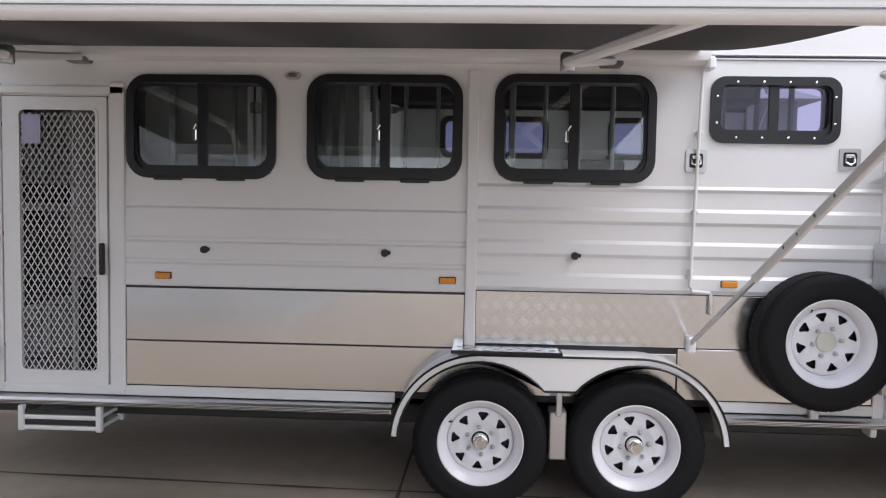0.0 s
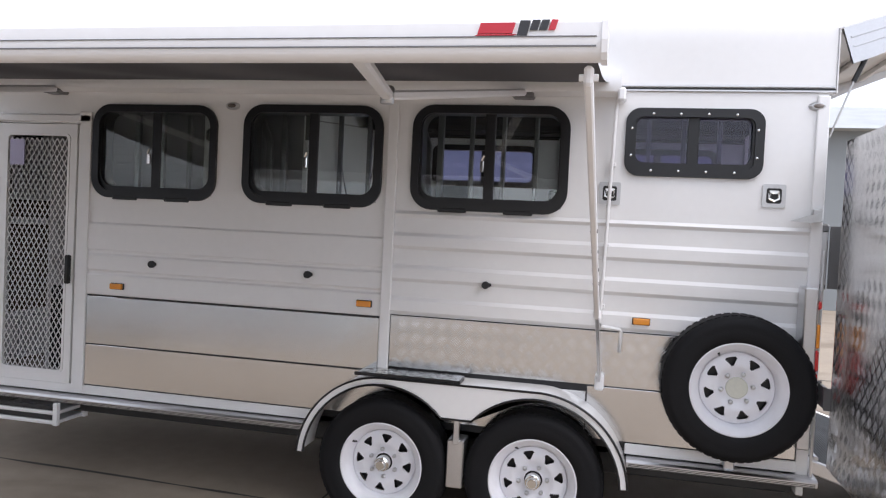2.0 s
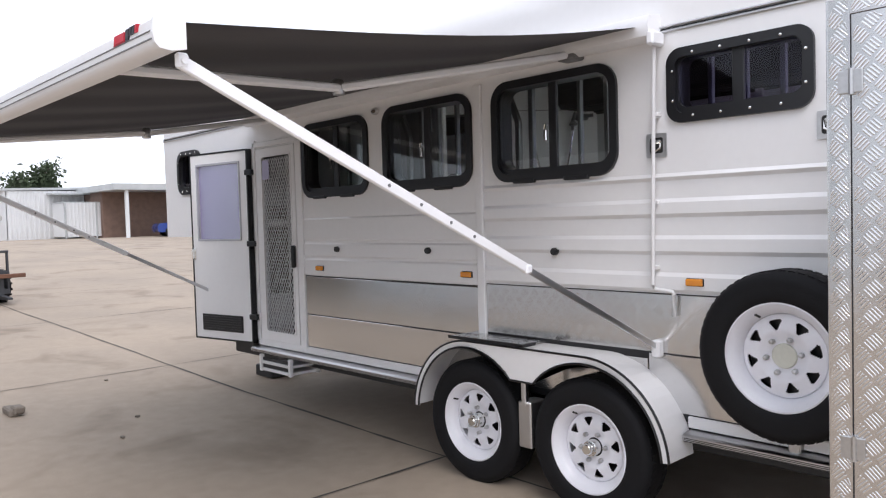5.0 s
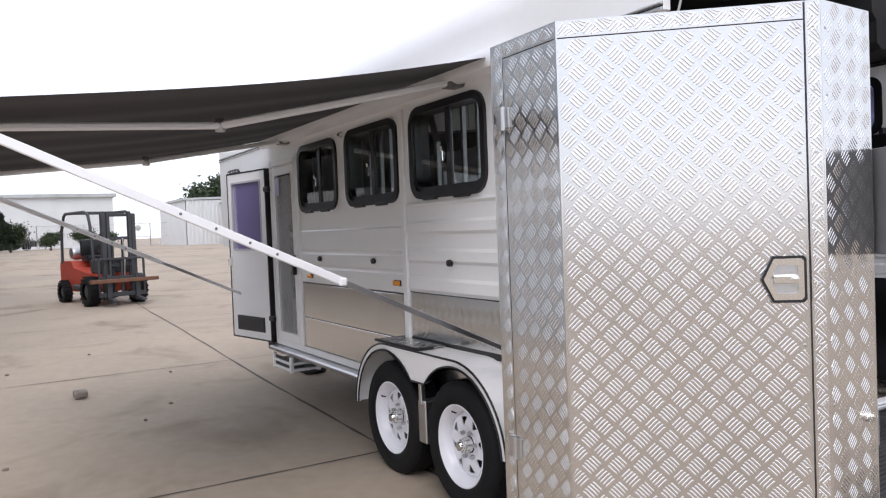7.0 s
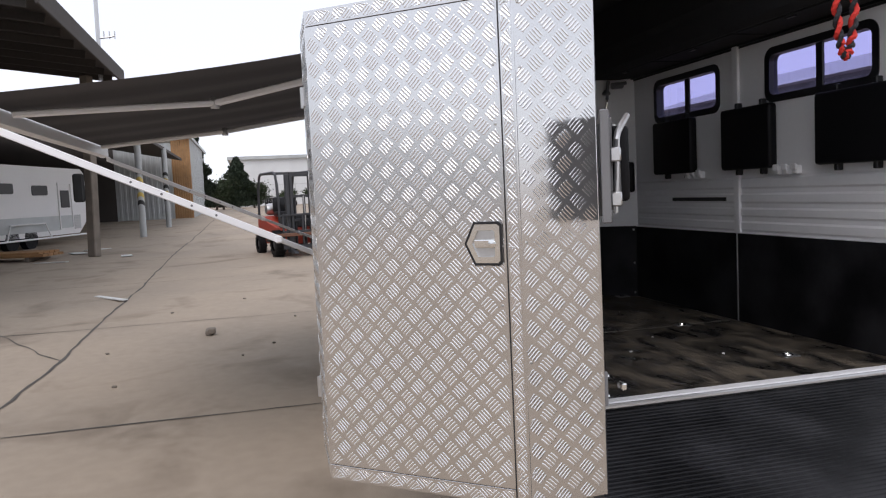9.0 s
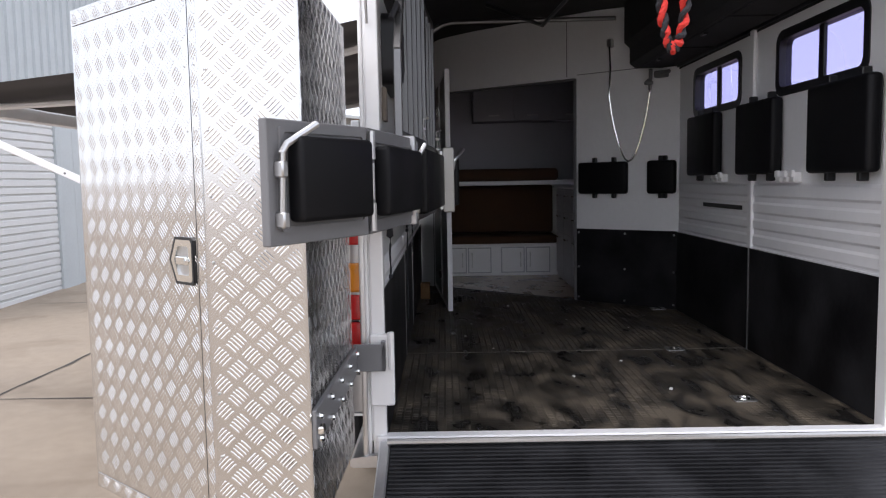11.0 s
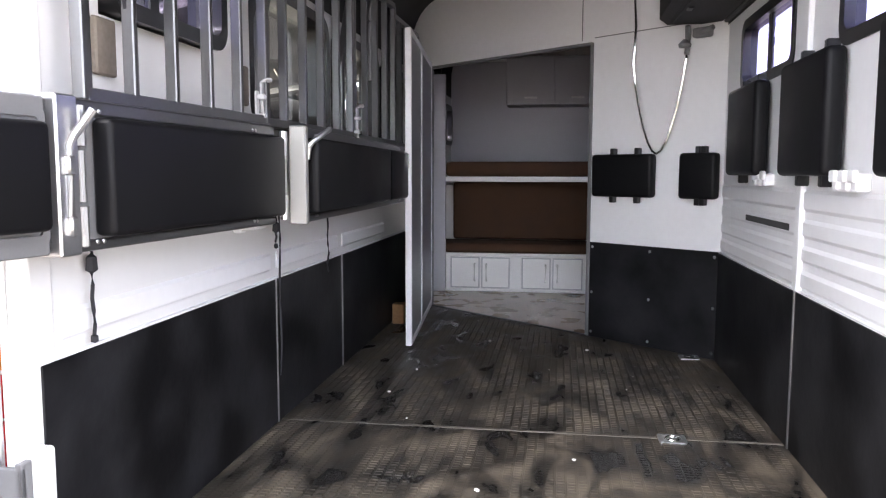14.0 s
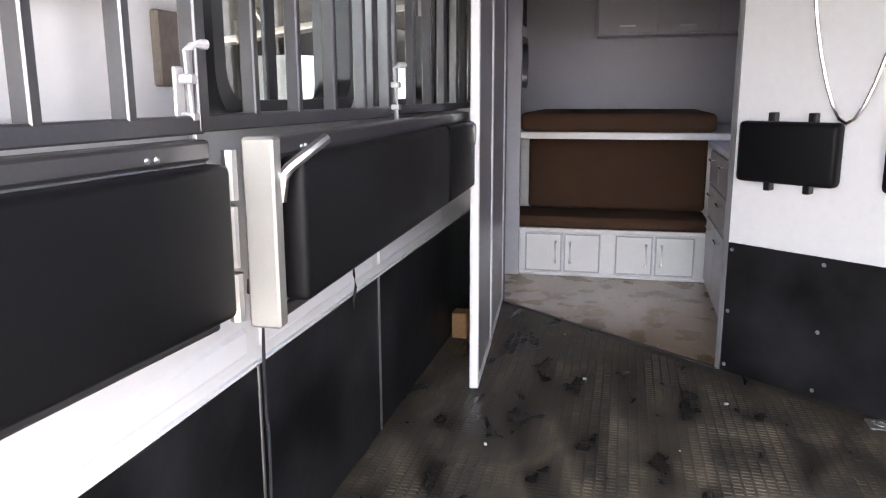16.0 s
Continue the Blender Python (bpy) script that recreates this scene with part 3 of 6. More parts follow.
def window_unit(x0, x1, z0, z1, y, out, name, pane_mat, bars=True, sliding=True):
    """A rounded black frame in a wall along x. out: -1 for the near wall, +1 for the far one."""
    w = node(name, trailer)
    f = 0.042
    o, i_ = rrect(x0, x1, z0, z1, 0.115 if z1 - z0 > 0.4 else 0.07, 7), rrect(x0 + f, x1 - f, z0 + f, z1 - f, 0.075 if z1 - z0 > 0.4 else 0.04, 7)
    bm = B()
    ya, yb = (y - 0.018, y) if out < 0 else (y, y + 0.018)
    ring(bm, o, i_, "y", ya, yb)
    part("window_frame", bm, black_trim, w, smooth=True)
    # the black trim ring inside stands off the wall on a dark reveal
    inner = 0.088 if out < 0 else -0.044
    lift = 0.026 if out < 0 else 0.0
    o2 = rrect(x0 + 0.01, x1 - 0.01, z0 + lift, z1, 0.1 if z1 - z0 > 0.4 else 0.07, 7)
    i2 = rrect(x0 + 0.01 + f, x1 - 0.01 - f, z0 + lift + f, z1 - f, 0.07 if z1 - z0 > 0.4 else 0.04, 7)
    bm = B()
    ring(bm, o2, i2, "y", *sorted((y + inner, y + inner * 1.14)))
    part("inner_trim", bm, black_trim, w, smooth=True)
    h = rrect(x0 + 0.02, x1 - 0.02, z0 + lift + 0.01, z1 - 0.01, 0.08 if z1 - z0 > 0.4 else 0.06, 7)
    bm = B()
    ring(bm, h, i2, "y", *sorted((y, y + inner)))
    part("reveal", bm, black_trim, w, smooth=True)
    mid = (x0 + x1) / 2
    bm = B()
    box(bm, mid - 0.027, mid + 0.027, *sorted((y + 0.012 * -out, y + 0.03 * -out)), z0 + f * 0.7, z1 - f * 0.7, 0.004)
    part("mullion", bm, black_trim, w)
    for a, b, d in ((x0 + f * 0.8, mid - 0.01, 0.014), (mid + 0.01, x1 - f * 0.8, 0.022)):
        bm = B()
        yy = y - out * d
        ya, yb = sorted((yy, yy - out * 0.004))
        box(bm, a, b, ya, yb, z0 + f * 0.8, z1 - f * 0.8)
        g = part("pane", bm, pane_mat, w)
        g.visible_shadow = pane_mat is window_violet and x0 > -1
    if sliding:
        bm = B()
        box(bm, mid - 0.045, mid - 0.025, y - 0.012, y + 0.006, (z0 + z1) / 2 - 0.07, (z0 + z1) / 2 - 0.01, 0.004)
        tube(bm, [(mid - 0.035, y - 0.012, (z0 + z1) / 2 - 0.01), (mid - 0.02, y - 0.02, (z0 + z1) / 2 + 0.015)], 0.007, 6)
        part("catch", bm, chrome, w, "small chrome catch")
        for cx in (x0 + (x1 - x0) * 0.28, x0 + (x1 - x0) * 0.7):
            bm = B()
            box(bm, cx - 0.075, cx + 0.075, y - 0.024, y - 0.002, z0 - 0.01, z0 + 0.012, 0.004)
            part("drain_lip", bm, black_trim, w)
    else:
        k = 0
        for (px, pz) in [(x0 + 0.03, z) for z in (z0 + 0.1, z1 - 0.1)] + [(x1 - 0.03, z) for z in (z0 + 0.1, z1 - 0.1)] + [(x0 + (x1 - x0) * q, z) for q in (0.2, 0.4, 0.6, 0.8) for z in (z0 + 0.028, z1 - 0.028)]:
            bm = B()
            lathe(bm, [(0.0, -0.004), (0.006, -0.002), (0.007, 0.0)], (px, y - 0.018, pz), "y", 8)
            part("screw", bm, chrome, w)
    return w


for k, q in enumerate(WINDOWS):
    window_unit(*q, 0.0, -1, "window", window_deep if k == 3 else window_dark, sliding=k < 3)
window_unit(*NOSE_WIN, 0.0, -1, "nose_window", window_deep, sliding=False)
# Includes the added living-area window, which is never in view.
for q in RWINDOWS:
    window_unit(*q, YR, 1, "far_window", window_violet, sliding=False)

# ---- fittings on the near side ----
for x, z in ((-1.46, 1.26), (-0.512, 1.26), (0.465, 1.266)):
    t = node("tie_socket", trailer)
    bm = B()
    lathe(bm, [(0.0, -0.024), (0.017, -0.024), (0.02, -0.018), (0.02, 0.0)], (x, -0.008, z), "y", 14)
    part("plug", bm, black_trim, t, smooth=True)
    bm = B()
    box(bm, x, x + 0.03, -0.03, -0.012, z - 0.008, z + 0.012, 0.005)
    part("lever", bm, black_trim, t)
for x, z in ((-1.681, 1.12), (-0.185, 1.125), (1.246, 1.137)):
    t = node("side_marker", trailer)
    bm = B()
    box(bm, x - 0.044, x + 0.044, -0.016, -0.004, z - 0.019, z + 0.019, 0.004)
    part("base", bm, black_trim, t)
    bm = B()
    box(bm, x - 0.04, x + 0.04, -0.03, -0.014, z - 0.016, z + 0.016, 0.006, 2)
    part("lens", bm, amber, t, "amber lens")
for x, z in ((-1.0, 2.165), (1.989, 2.2)):
    t = node("clearance_lamp", trailer)
    bm = B()
    lathe(bm, [(0.0, -0.018), (0.03, -0.016), (0.042, -0.006), (0.045, 0.0)], (0, 0, 0), "y", 16, m=pose(x, -0.002, z) @ Matrix.Diagonal((0.95, 1, 0.5, 1)))
    part("bezel", bm, zinc, t, smooth=True)
    bm = B()
    lathe(bm, [(0.0, -0.024), (0.018, -0.022), (0.026, -0.016)], (0, 0, 0), "y", 14, m=pose(x, -0.002, z) @ Matrix.Diagonal((0.95, 1, 0.45, 1)))
    part("lens", bm, smoky, t, smooth=True)
for x, z in ((1.061, 1.76), (1.82, 1.776)):
    t = node("flush_latch", trailer)
    bm = B()
    o, i_ = rrect(x - 0.052, x + 0.052, z - 0.055, z + 0.055, 0.008, 3), rrect(x - 0.034, x + 0.034, z - 0.036, z + 0.036, 0.01, 3)
    ring(bm, o, i_, "y", -0.008, 0.0)
    part("plate", bm, zinc, t)
    bm = B()
    box(bm, x - 0.034, x + 0.034, -0.002, 0.0005, z - 0.036, z + 0.036)
    part("recess", bm, dark_steel, t)
    bm = B()
    tube(bm, [(x - 0.02, -0.008, z + 0.016), (x - 0.022, -0.012, z - 0.014), (x, -0.014, z - 0.026), (x + 0.022, -0.012, z - 0.014), (x + 0.02, -0.008, z + 0.016)], 0.006, 6)
    box(bm, x - 0.024, x + 0.024, -0.012, -0.002, z + 0.008, z + 0.026, 0.004)
    part("ring_pull", bm, chrome, t)
t = node("door_holdback", trailer)
bm = B()
prism(bm, [(1.89, 1.66), (1.97, 1.69), (2.02, 1.7), (2.02, 1.66), (1.97, 1.655)], "y", -0.06, -0.03)
part("arm", bm, zinc, t)
bm = B()
box(bm, 1.985, 2.03, -0.05, -0.016, 1.66, 1.72, 0.005)
part("bracket", bm, zinc, t)
t = node("gutter_pipe", trailer)
bm = B()
tube(bm, [(1.085, -0.03, 2.235), (1.072, -0.032, 2.19), (1.045, -0.032, 1.12), (1.055, -0.032, 1.1), (1.145, -0.032, 1.092), (1.152, -0.032, 1.08), (1.15, -0.03, 0.98)], 0.009, 8)
part("pipe", bm, white, t, smooth=True)
for z in (1.9, 1.5, 1.2):
    bm = B()
    box(bm, 1.035 + (z - 1.1) * 0.025, 1.065 + (z - 1.1) * 0.025, -0.03, 0, z - 0.01, z + 0.01, 0.003)
    part("clip", bm, white, t)
# tail-light column outside the rear corner
t = node("tail_light_column", trailer)
bm = B()
box(bm, 1.95, 2.01, -0.15, -0.018, 0.62, 1.36, 0.006)
part("bracket", bm, alu, t)
for z0, z1, m_ in ((1.262, 1.3, red_lens), (1.085, 1.195, amber), (0.98, 1.075, red_lens), (0.87, 0.972, red_lens)):
    bm = B()
    box(bm, 2.005, 2.028, -0.14, -0.02, z0, z1, 0.008, 2)
    part("lens", bm, m_, t)

# ---- guards, step and wheels ----
g = node("tandem_guard", trailer)
cz = 0.33
outer = arc(0, cz, 0.45, 176, 92, 14) + arc(0.77, cz, 0.45, 88, 4, 14)
bm = B()
inner_pts = arc(0, cz, 0.437, 176, 92, 14) + arc(0.77, cz, 0.437, 88, 4, 14)
for (a, b), (c, d) in zip(zip(outer, outer[1:]), zip(inner_pts, inner_pts[1:])):
    prism(bm, [a, b, d, c], "y", -0.205, 0.0)
part("guard_skin", bm, white, g)
bm = B()
lo = arc(0, cz, 0.415, 176, 42, 20) + arc(0.77, cz, 0.415, 138, 4, 20)
hi = arc(0, cz, 0.45, 176, 92, 20) + arc(0.77, cz, 0.45, 88, 4, 20)
for (a, b), (c, d) in zip(zip(hi, hi[1:]), zip(lo, lo[1:])):
    prism(bm, [a, b, d, c], "y", -0.212, -0.2)
part("fascia", bm, white, g)
bm = B()
for pts in (lo, hi):
    tube(bm, [(x, -0.213, z) for x, z in pts], 0.006, 6)
part("edge_bead", bm, black_trim, g)
bm = B()
box(bm, 0.37, 0.4, -0.2, -0.17, 0.48, 0.62, 0.004)
box(bm, 0.34, 0.425, -0.19, -0.06, 0.26, 0.5, 0.006)
part("hanger", bm, alu, g)
bm = B()
box(bm, -0.15, 0.385, -0.2, -0.008, 0.787, 0.795, 0.002)
s = part("step_plate", bm, plate, g, "tread-plate step on the guard")
tread("raised_tread", plate_bar, s, (-0.13, -0.19, 0.7952), (1, 0, 0), (0, 1, 0), 0.5, 0.17)
bm = B()
box(bm, -0.155, 0.39, -0.206, -0.198, 0.782, 0.799, 0.002)
box(bm, 0.383, 0.395, -0.206, -0.1, 0.782, 0.799, 0.002)
part("step_edge", bm, black_trim, g)

RT = 0.34


def wheel(name, label, parent=None):
    """A tyre on a white eight-hole steel rim, facing -y, with its middle at the origin."""
    if parent:
        w = node(name, parent, label)
    else:
        w = thing(name, label, "wheel")
    bm = B()
    lathe(bm, [(0.205, 0.085), (0.25, 0.1), (0.3, 0.1), (0.325, 0.085), (RT - 0.004, 0.07), (RT, 0.04), (RT, -0.04), (RT - 0.004, -0.07), (0.325, -0.085), (0.312, -0.094), (0.3, -0.098), (0.29, -0.097), (0.27, -0.1), (0.24, -0.099), (0.222, -0.092), (0.212, -0.082), (0.205, -0.075)], (0, 0, 0), "y", 56)
    part("tyre", bm, tyre_rubber, w, smooth=True)
    bm = B()
    for k in range(56):
        for s_ in (-1, 1):
            a = 2 * math.pi * (k + 0.25 * s_) / 56
            m = Matrix.Rotation(a, 4, "Y")
            box(bm, -0.013, 0.013, s_ * 0.046 - 0.017, s_ * 0.046 + 0.017, RT - 0.006, RT + 0.001, turn=m)
    tagged(part("tyre_tread", bm, tyre_rubber, w), kind="stuff")
    bm = B()
    lathe(bm, [(0.2, 0.08), (0.19, 0.06), (0.18, 0.0), (0.182, -0.05), (0.19, -0.066), (0.206, -0.072), (0.217, -0.082), (0.217, -0.088), (0.211, -0.09), (0.2, -0.08), (0.186, -0.072), (0.174, -0.05), (0.165, -0.01), (0.162, 0.002)], (0, 0, 0), "y", 56)
    part("rim", bm, rim_white, w, smooth=True)
    bm = B()
    rr = [0.045, 0.07, 0.09, 0.104, 0.111, 0.119, 0.127, 0.135, 0.142, 0.147, 0.155, 0.164, 0.172]
    hh = [-0.026, -0.026, -0.04, -0.043, -0.043, -0.042, -0.041, -0.039, -0.037, -0.036, -0.034, -0.03, -0.01]
    span = [0, 0, 0, 2, 3, 4, 5, 6, 5, 0, 0, 0]
    n = 192
    rows = [[bm.verts.new((r * math.cos(2 * math.pi * k / n), h, r * math.sin(2 * math.pi * k / n))) for k in range(n)] for r, h in zip(rr, hh)]
    for i in range(len(rr) - 1):
        for k in range(n):
            gap = -span[i] <= (k % 24) - 12 < span[i]
            if not gap:
                bm.faces.new((rows[i][k], rows[i][(k + 1) % n], rows[i + 1][(k + 1) % n], rows[i + 1][k]))
    bmesh.ops.recalc_face_normals(bm, faces=bm.faces)
    bmesh.ops.solidify(bm, geom=bm.faces[:], thickness=0.006)
    part("disc", bm, rim_white, w, smooth=True)
    # Drum blackened to give the shade behind the rim holes; added on the spare too.
    bm = B()
    lathe(bm, [(0.0, 0.0), (0.15, 0.0), (0.155, 0.005), (0.155, 0.06), (0.0, 0.06)], (0, 0, 0), "y", 24)
    part("dark_drum_backing", bm, black_trim, w)
    for k in range(6):
        a = 2 * math.pi * (k + 0.3) / 6
        bm = B()
        lathe(bm, [(0.0, -0.056), (0.008, -0.054), (0.011, -0.047), (0.011, -0.03)], (0.07 * math.cos(a), 0, 0.07 * math.sin(a)), "y", 6)
        part("lug_nut", bm, zinc, w)
    bm = B()
    tube(bm, [(-0.11, -0.05, 0.135), (-0.118, -0.075, 0.145)], 0.006, 6)
    part("valve", bm, black_trim, w)
    return w


for x in (0.0, 0.77):
    w = wheel("wheel", "", trailer)
    w.location = (x, -0.1, 0.33)
    w.rotation_euler = (0, radians(11 if x else -17), 0)
    bm = B()
    lathe(bm, [(0.0, -0.098), (0.022, -0.098), (0.027, -0.092), (0.029, -0.07), (0.038, -0.066), (0.04, -0.03)], (0, 0, 0), "y", 16)
    lathe(bm, [(0.03, -0.08), (0.036, -0.08), (0.036, -0.068), (0.03, -0.066)], (0, 0, 0), "y", 6)
    part("hub_cap", bm, chrome, w, "chrome hub cap", smooth=True)
for x in (0.0, 0.77):
    w = wheel("far_wheel", "", trailer)
    w.location, w.rotation_euler = (x, YR + 0.1, 0.33), (0, 0, math.pi)
spare = wheel("spare_wheel", "black spare tyre on a white eight-hole rim bolted to the side")
spare.location, spare.rotation_euler = (1.686, -0.105, 0.875), (0, radians(9), 0)
bm = B()
lathe(bm, [(0.0, -0.034), (0.047, -0.034), (0.05, -0.03), (0.05, -0.02)], (0, 0, 0), "y", 24)
part("centre_plate", bm, mat("pale_putty_plate", (0.6, 0.6, 0.52), rough=0.5, vary=0.1), spare)
bm = B()
box(bm, 1.6, 1.77, -0.07, -0.0, 0.8, 0.95, 0.01)
box(bm, 1.66, 1.71, -0.05, -0.0, 0.45, 0.82, 0.006)
part("spare_bracket", bm, zinc, trailer)

# fold-out entry step
st = thing("entry_step", "white steel double entry step folded out below the door", "step")
for y in (-0.1, 0.14):
    for x in (-2.4, -1.985):
        bm = B()
        box(bm, x - 0.015, x + 0.015, y - 0.015, y + 0.015, 0.3, 0.432, 0.003)
        part("hanger_bar", bm, white, st)
for z in (0.305, 0.36):
    bm = B()
    box(bm, -2.4, -1.985, -0.11, 0.14, z, z + 0.022, 0.004)
    part("tread", bm, white, st)
for z in (0.33, 0.385):
    bm = B()
    box(bm, -2.385, -2.0, -0.1, -0.09, z, z + 0.025)
    part("riser_shadow_gap", bm, dark_steel, st)

# ---- entry doors ----
sd = thing("screen_door", "closed white-framed screen door with diamond security mesh", "door")
bm = B()
X0, X1, Z0, Z1 = -2.54, -1.98, 0.51, 2.045
ring(bm, rrect(X0, X1, Z0, Z1, 0.004, 3), rrect(-2.45, -2.035, 0.6, 1.978, 0.025, 3), "y", -0.012, 0.02)
part("door_frame", bm, white, sd)
bm = B()
ring(bm, rrect(-2.462, -2.023, 0.588, 1.99, 0.03, 3), rrect(-2.448, -2.037, 0.602, 1.976, 0.025, 3), "y", -0.017, -0.012)
part("bead", bm, white, sd)
mesh_mat = mat("white_security_mesh", (0.6, 0.6, 0.6), rough=0.45, vary=0.05)
bm = B()
W, H = 2.45 - 2.035, 1.378
px, pz = 0.0345, 0.058
nx, nz = int(W / px) + 1, int(H / pz) + 1
for i in range(-nz, nx + 1):
    for s in (1, -1):
        segs = []
        u0 = i * px if s > 0 else (nx - i) * px
        for k in range(nz * 2):
            za, zb = k * pz / 2, (k + 1) * pz / 2
            xa, xb = u0 + s * za / pz * px, u0 + s * zb / pz * px
            if min(xa, xb) < 0 or max(xa, xb) > W or zb > H:
                continue
            segs.append(((xa, za), (xb, zb)))
        if segs:
            (xa, za), (xb, zb) = segs[0][0], segs[-1][1]
            d = Vector((xb - xa, 0, zb - za)).normalized()
            nrm = Vector((d.z, 0, -d.x)) * 0.0022
            for h in (-0.004, 0.0):
                vs = [bm.verts.new(Vector((-2.45 + q[0], h, 0.6 + q[1])) + e * nrm) for q, e in (((xa, za), -1), ((xb, zb), -1), ((xb, zb), 1), ((xa, za), 1))]
                bm.faces.new(vs)
m_ob = part("mesh_grille", bm, mesh_mat, sd, "white diamond mesh")
m_ob["kind"] = "stuff"
bm = B()
box(bm, -2.448, -2.037, 0.004, 0.006, 0.602, 1.976)
part("fly_screen", bm, net("dark_fly_screen", (0.03, 0.03, 0.032), 0.78), sd)
bm = B()
box(bm, -2.012, -1.988, -0.05, -0.012, 1.115, 1.285, 0.01, 2)
part("handle", bm, black_trim, sd, smooth=True)
bm = B()
box(bm, -2.43, -2.33, -0.02, -0.018, 1.8, 1.95)
part("sticker", bm, mat("lavender_notice", (0.42, 0.4, 0.55), rough=0.5, vary=0.06), sd, "pale lavender notice")

ed = thing("entry_door", "white trailer door swung wide open with violet-tinted window and black vent", "door")
HX, HY = -2.62, -0.03
ang = math.atan2(-0.14, -0.72)
dm = Matrix.Translation((HX, HY, 0)) @ Matrix.Rotation(ang, 4, "Z")


def in_door(bm):
    bm.transform(dm)
    return bm


LW = 0.735
bm = B()
wall_holes(bm, 0.0, LW, 0.49, 2.055, -0.02, 0.02, [(0.1, LW - 0.09, 1.33, 1.96)])
part("leaf", in_door(bm), white, ed)
bm = B()
ring(bm, rrect(-0.006, LW + 0.006, 0.484, 2.061, 0.006, 3), rrect(0.008, LW - 0.008, 0.498, 2.047, 0.004, 3), "y", -0.024, 0.024)
part("edge_seal", in_door(bm), black_trim, ed)
bm = B()
ring(bm, rrect(0.09, LW - 0.08, 1.32, 1.97, 0.012, 3), rrect(0.105, LW - 0.095, 1.335, 1.955, 0.01, 3), "y", -0.026, 0.026)
part("window_bead", in_door(bm), grey_panel, ed)
bm = B()
box(bm, 0.1, LW - 0.09, -0.003, 0.003, 1.33, 1.96)
violet_film = glass("violet_door_glass", (0.3, 0.26, 0.5), 0.08)
violet_film.node_tree.nodes["Principled BSDF"].inputs["Transmission Weight"].default_value = 0.45
o = part("pane", in_door(bm), violet_film, ed)
o.visible_shadow = False
vent = node("vent", ed, "black louvred vent")
bm = B()
box(bm, 0.11, LW - 0.1, 0.02, 0.026, 0.56, 0.7, 0.003)
part("vent_frame", in_door(bm), black_trim, vent)
for k in range(6):
    bm = B()
    box(bm, 0.125, LW - 0.115, 0.024, 0.032, 0.572 + 0.02 * k, 0.584 + 0.02 * k, 0.002)
    part("slat", in_door(bm), black_trim, vent)
bm = B()
box(bm, LW - 0.045, LW - 0.02, 0.02, 0.035, 1.16, 1.26, 0.004)
box(bm, LW - 0.04, LW - 0.025, 0.03, 0.06, 1.17, 1.25, 0.006)
part("lock", in_door(bm), chrome, ed)
for z in (0.7, 1.295, 1.87):
    bm = B()
    box(bm, -0.055, 0.03, -0.03, 0.028, z - 0.022, z + 0.022, 0.004)
    box(bm, -0.09, -0.05, -0.03, -0.01, z + 0.018, z + 0.04, 0.003)
    part("hinge", in_door(bm), black_trim, ed)

# ---- rear locker door, swung out ----
locker = thing("rear_locker_door", "bright aluminium tread-plate storage locker on the opened rear door", "locker")
LE, LA, LB, LC, LD = (2.11, -0.84), (2.44, -0.85), (2.892, -0.322), (2.875, -0.075), (2.11, -0.06)
LZ0, LZ1 = 0.525, 2.035
bm = B()
prism(bm, [LE, LA, LB, LC, LD], "z", LZ0 + 0.003, LZ1 - 0.003)
part("core", bm, dark_steel, locker)


def face_frame(p, q):
    """Local frame of an upright sheet from p to q: x along it, y inwards, z up."""
    a = math.atan2(q[1] - p[1], q[0] - p[0])
    return Matrix.Translation((p[0], p[1], 0)) @ Matrix.Rotation(a, 4, "Z"), math.hypot(q[0] - p[0], q[1] - p[1])


def skin(p, q, a, b, z0, z1, label="", name="sheet"):
    """A piece of tread plate on the sheet p to q, from a to b along it."""
    m, _ = face_frame(p, q)
    bm = B()
    box(bm, a, b, -0.003, 0.0, z0, z1, 0.0008)
    bm.transform(m)
    s = part(name, bm, plate, locker, label)
    r = m.to_3x3()
    if b - a > 0.035 and z1 - z0 > 0.035:
        tread("raised_tread", plate_bar, s, m @ Vector((a + 0.004, -0.0031, z0 + 0.004)), r @ Vector((1, 0, 0)), (0, 0, 1), b - a - 0.008, z1 - z0 - 0.008)
    return s


SZ0, SZ1, G = 0.575, 1.985, 0.0022
_, dEA = face_frame(LE, LA)
_, dAB = face_frame(LA, LB)
_, dBC = face_frame(LB, LC)
_, dCD = face_frame(LC, LD)
_, dDE = face_frame(LD, LE)
skin(LE, LA, 0, 0.06, LZ0, LZ1)
skin(LE, LA, 0.06, dEA, SZ1 + G, LZ1)
skin(LE, LA, 0.06, dEA, LZ0, SZ0 - G)
skin(LE, LA, 0.06 + 2 * G, dEA, SZ0, SZ1, name="locker_door_return")
skin(LA, LB, 0, dAB - 0.045, SZ0, SZ1, name="locker_door", label="hinged tread-plate locker door")
skin(LA, LB, 0, dAB - 0.045, SZ1 + G, LZ1)
skin(LA, LB, 0, dAB - 0.045, LZ0, SZ0 - G)
skin(LA, LB, dAB - 0.045 + 2 * G, dAB, LZ0, LZ1)
skin(LB, LC, 0, dBC, LZ0, LZ1)
skin(LC, LD, 0, dCD, LZ0, LZ1)
skin(LD, LE, 0, dDE, LZ0, LZ1)
bm = B()
prism(bm, [LE, LA, LB, LC, LD], "z", LZ1 - 0.003, LZ1)
part("top_sheet", bm, plate, locker)
for p in (LE, LA, LB, LC, LD):
    bm = B()
    tube(bm, [(p[0], p[1], LZ0), (p[0], p[1], LZ1)], 0.004, 6)
    part("corner_bead", bm, plate, locker)
rv = random.Random(4)
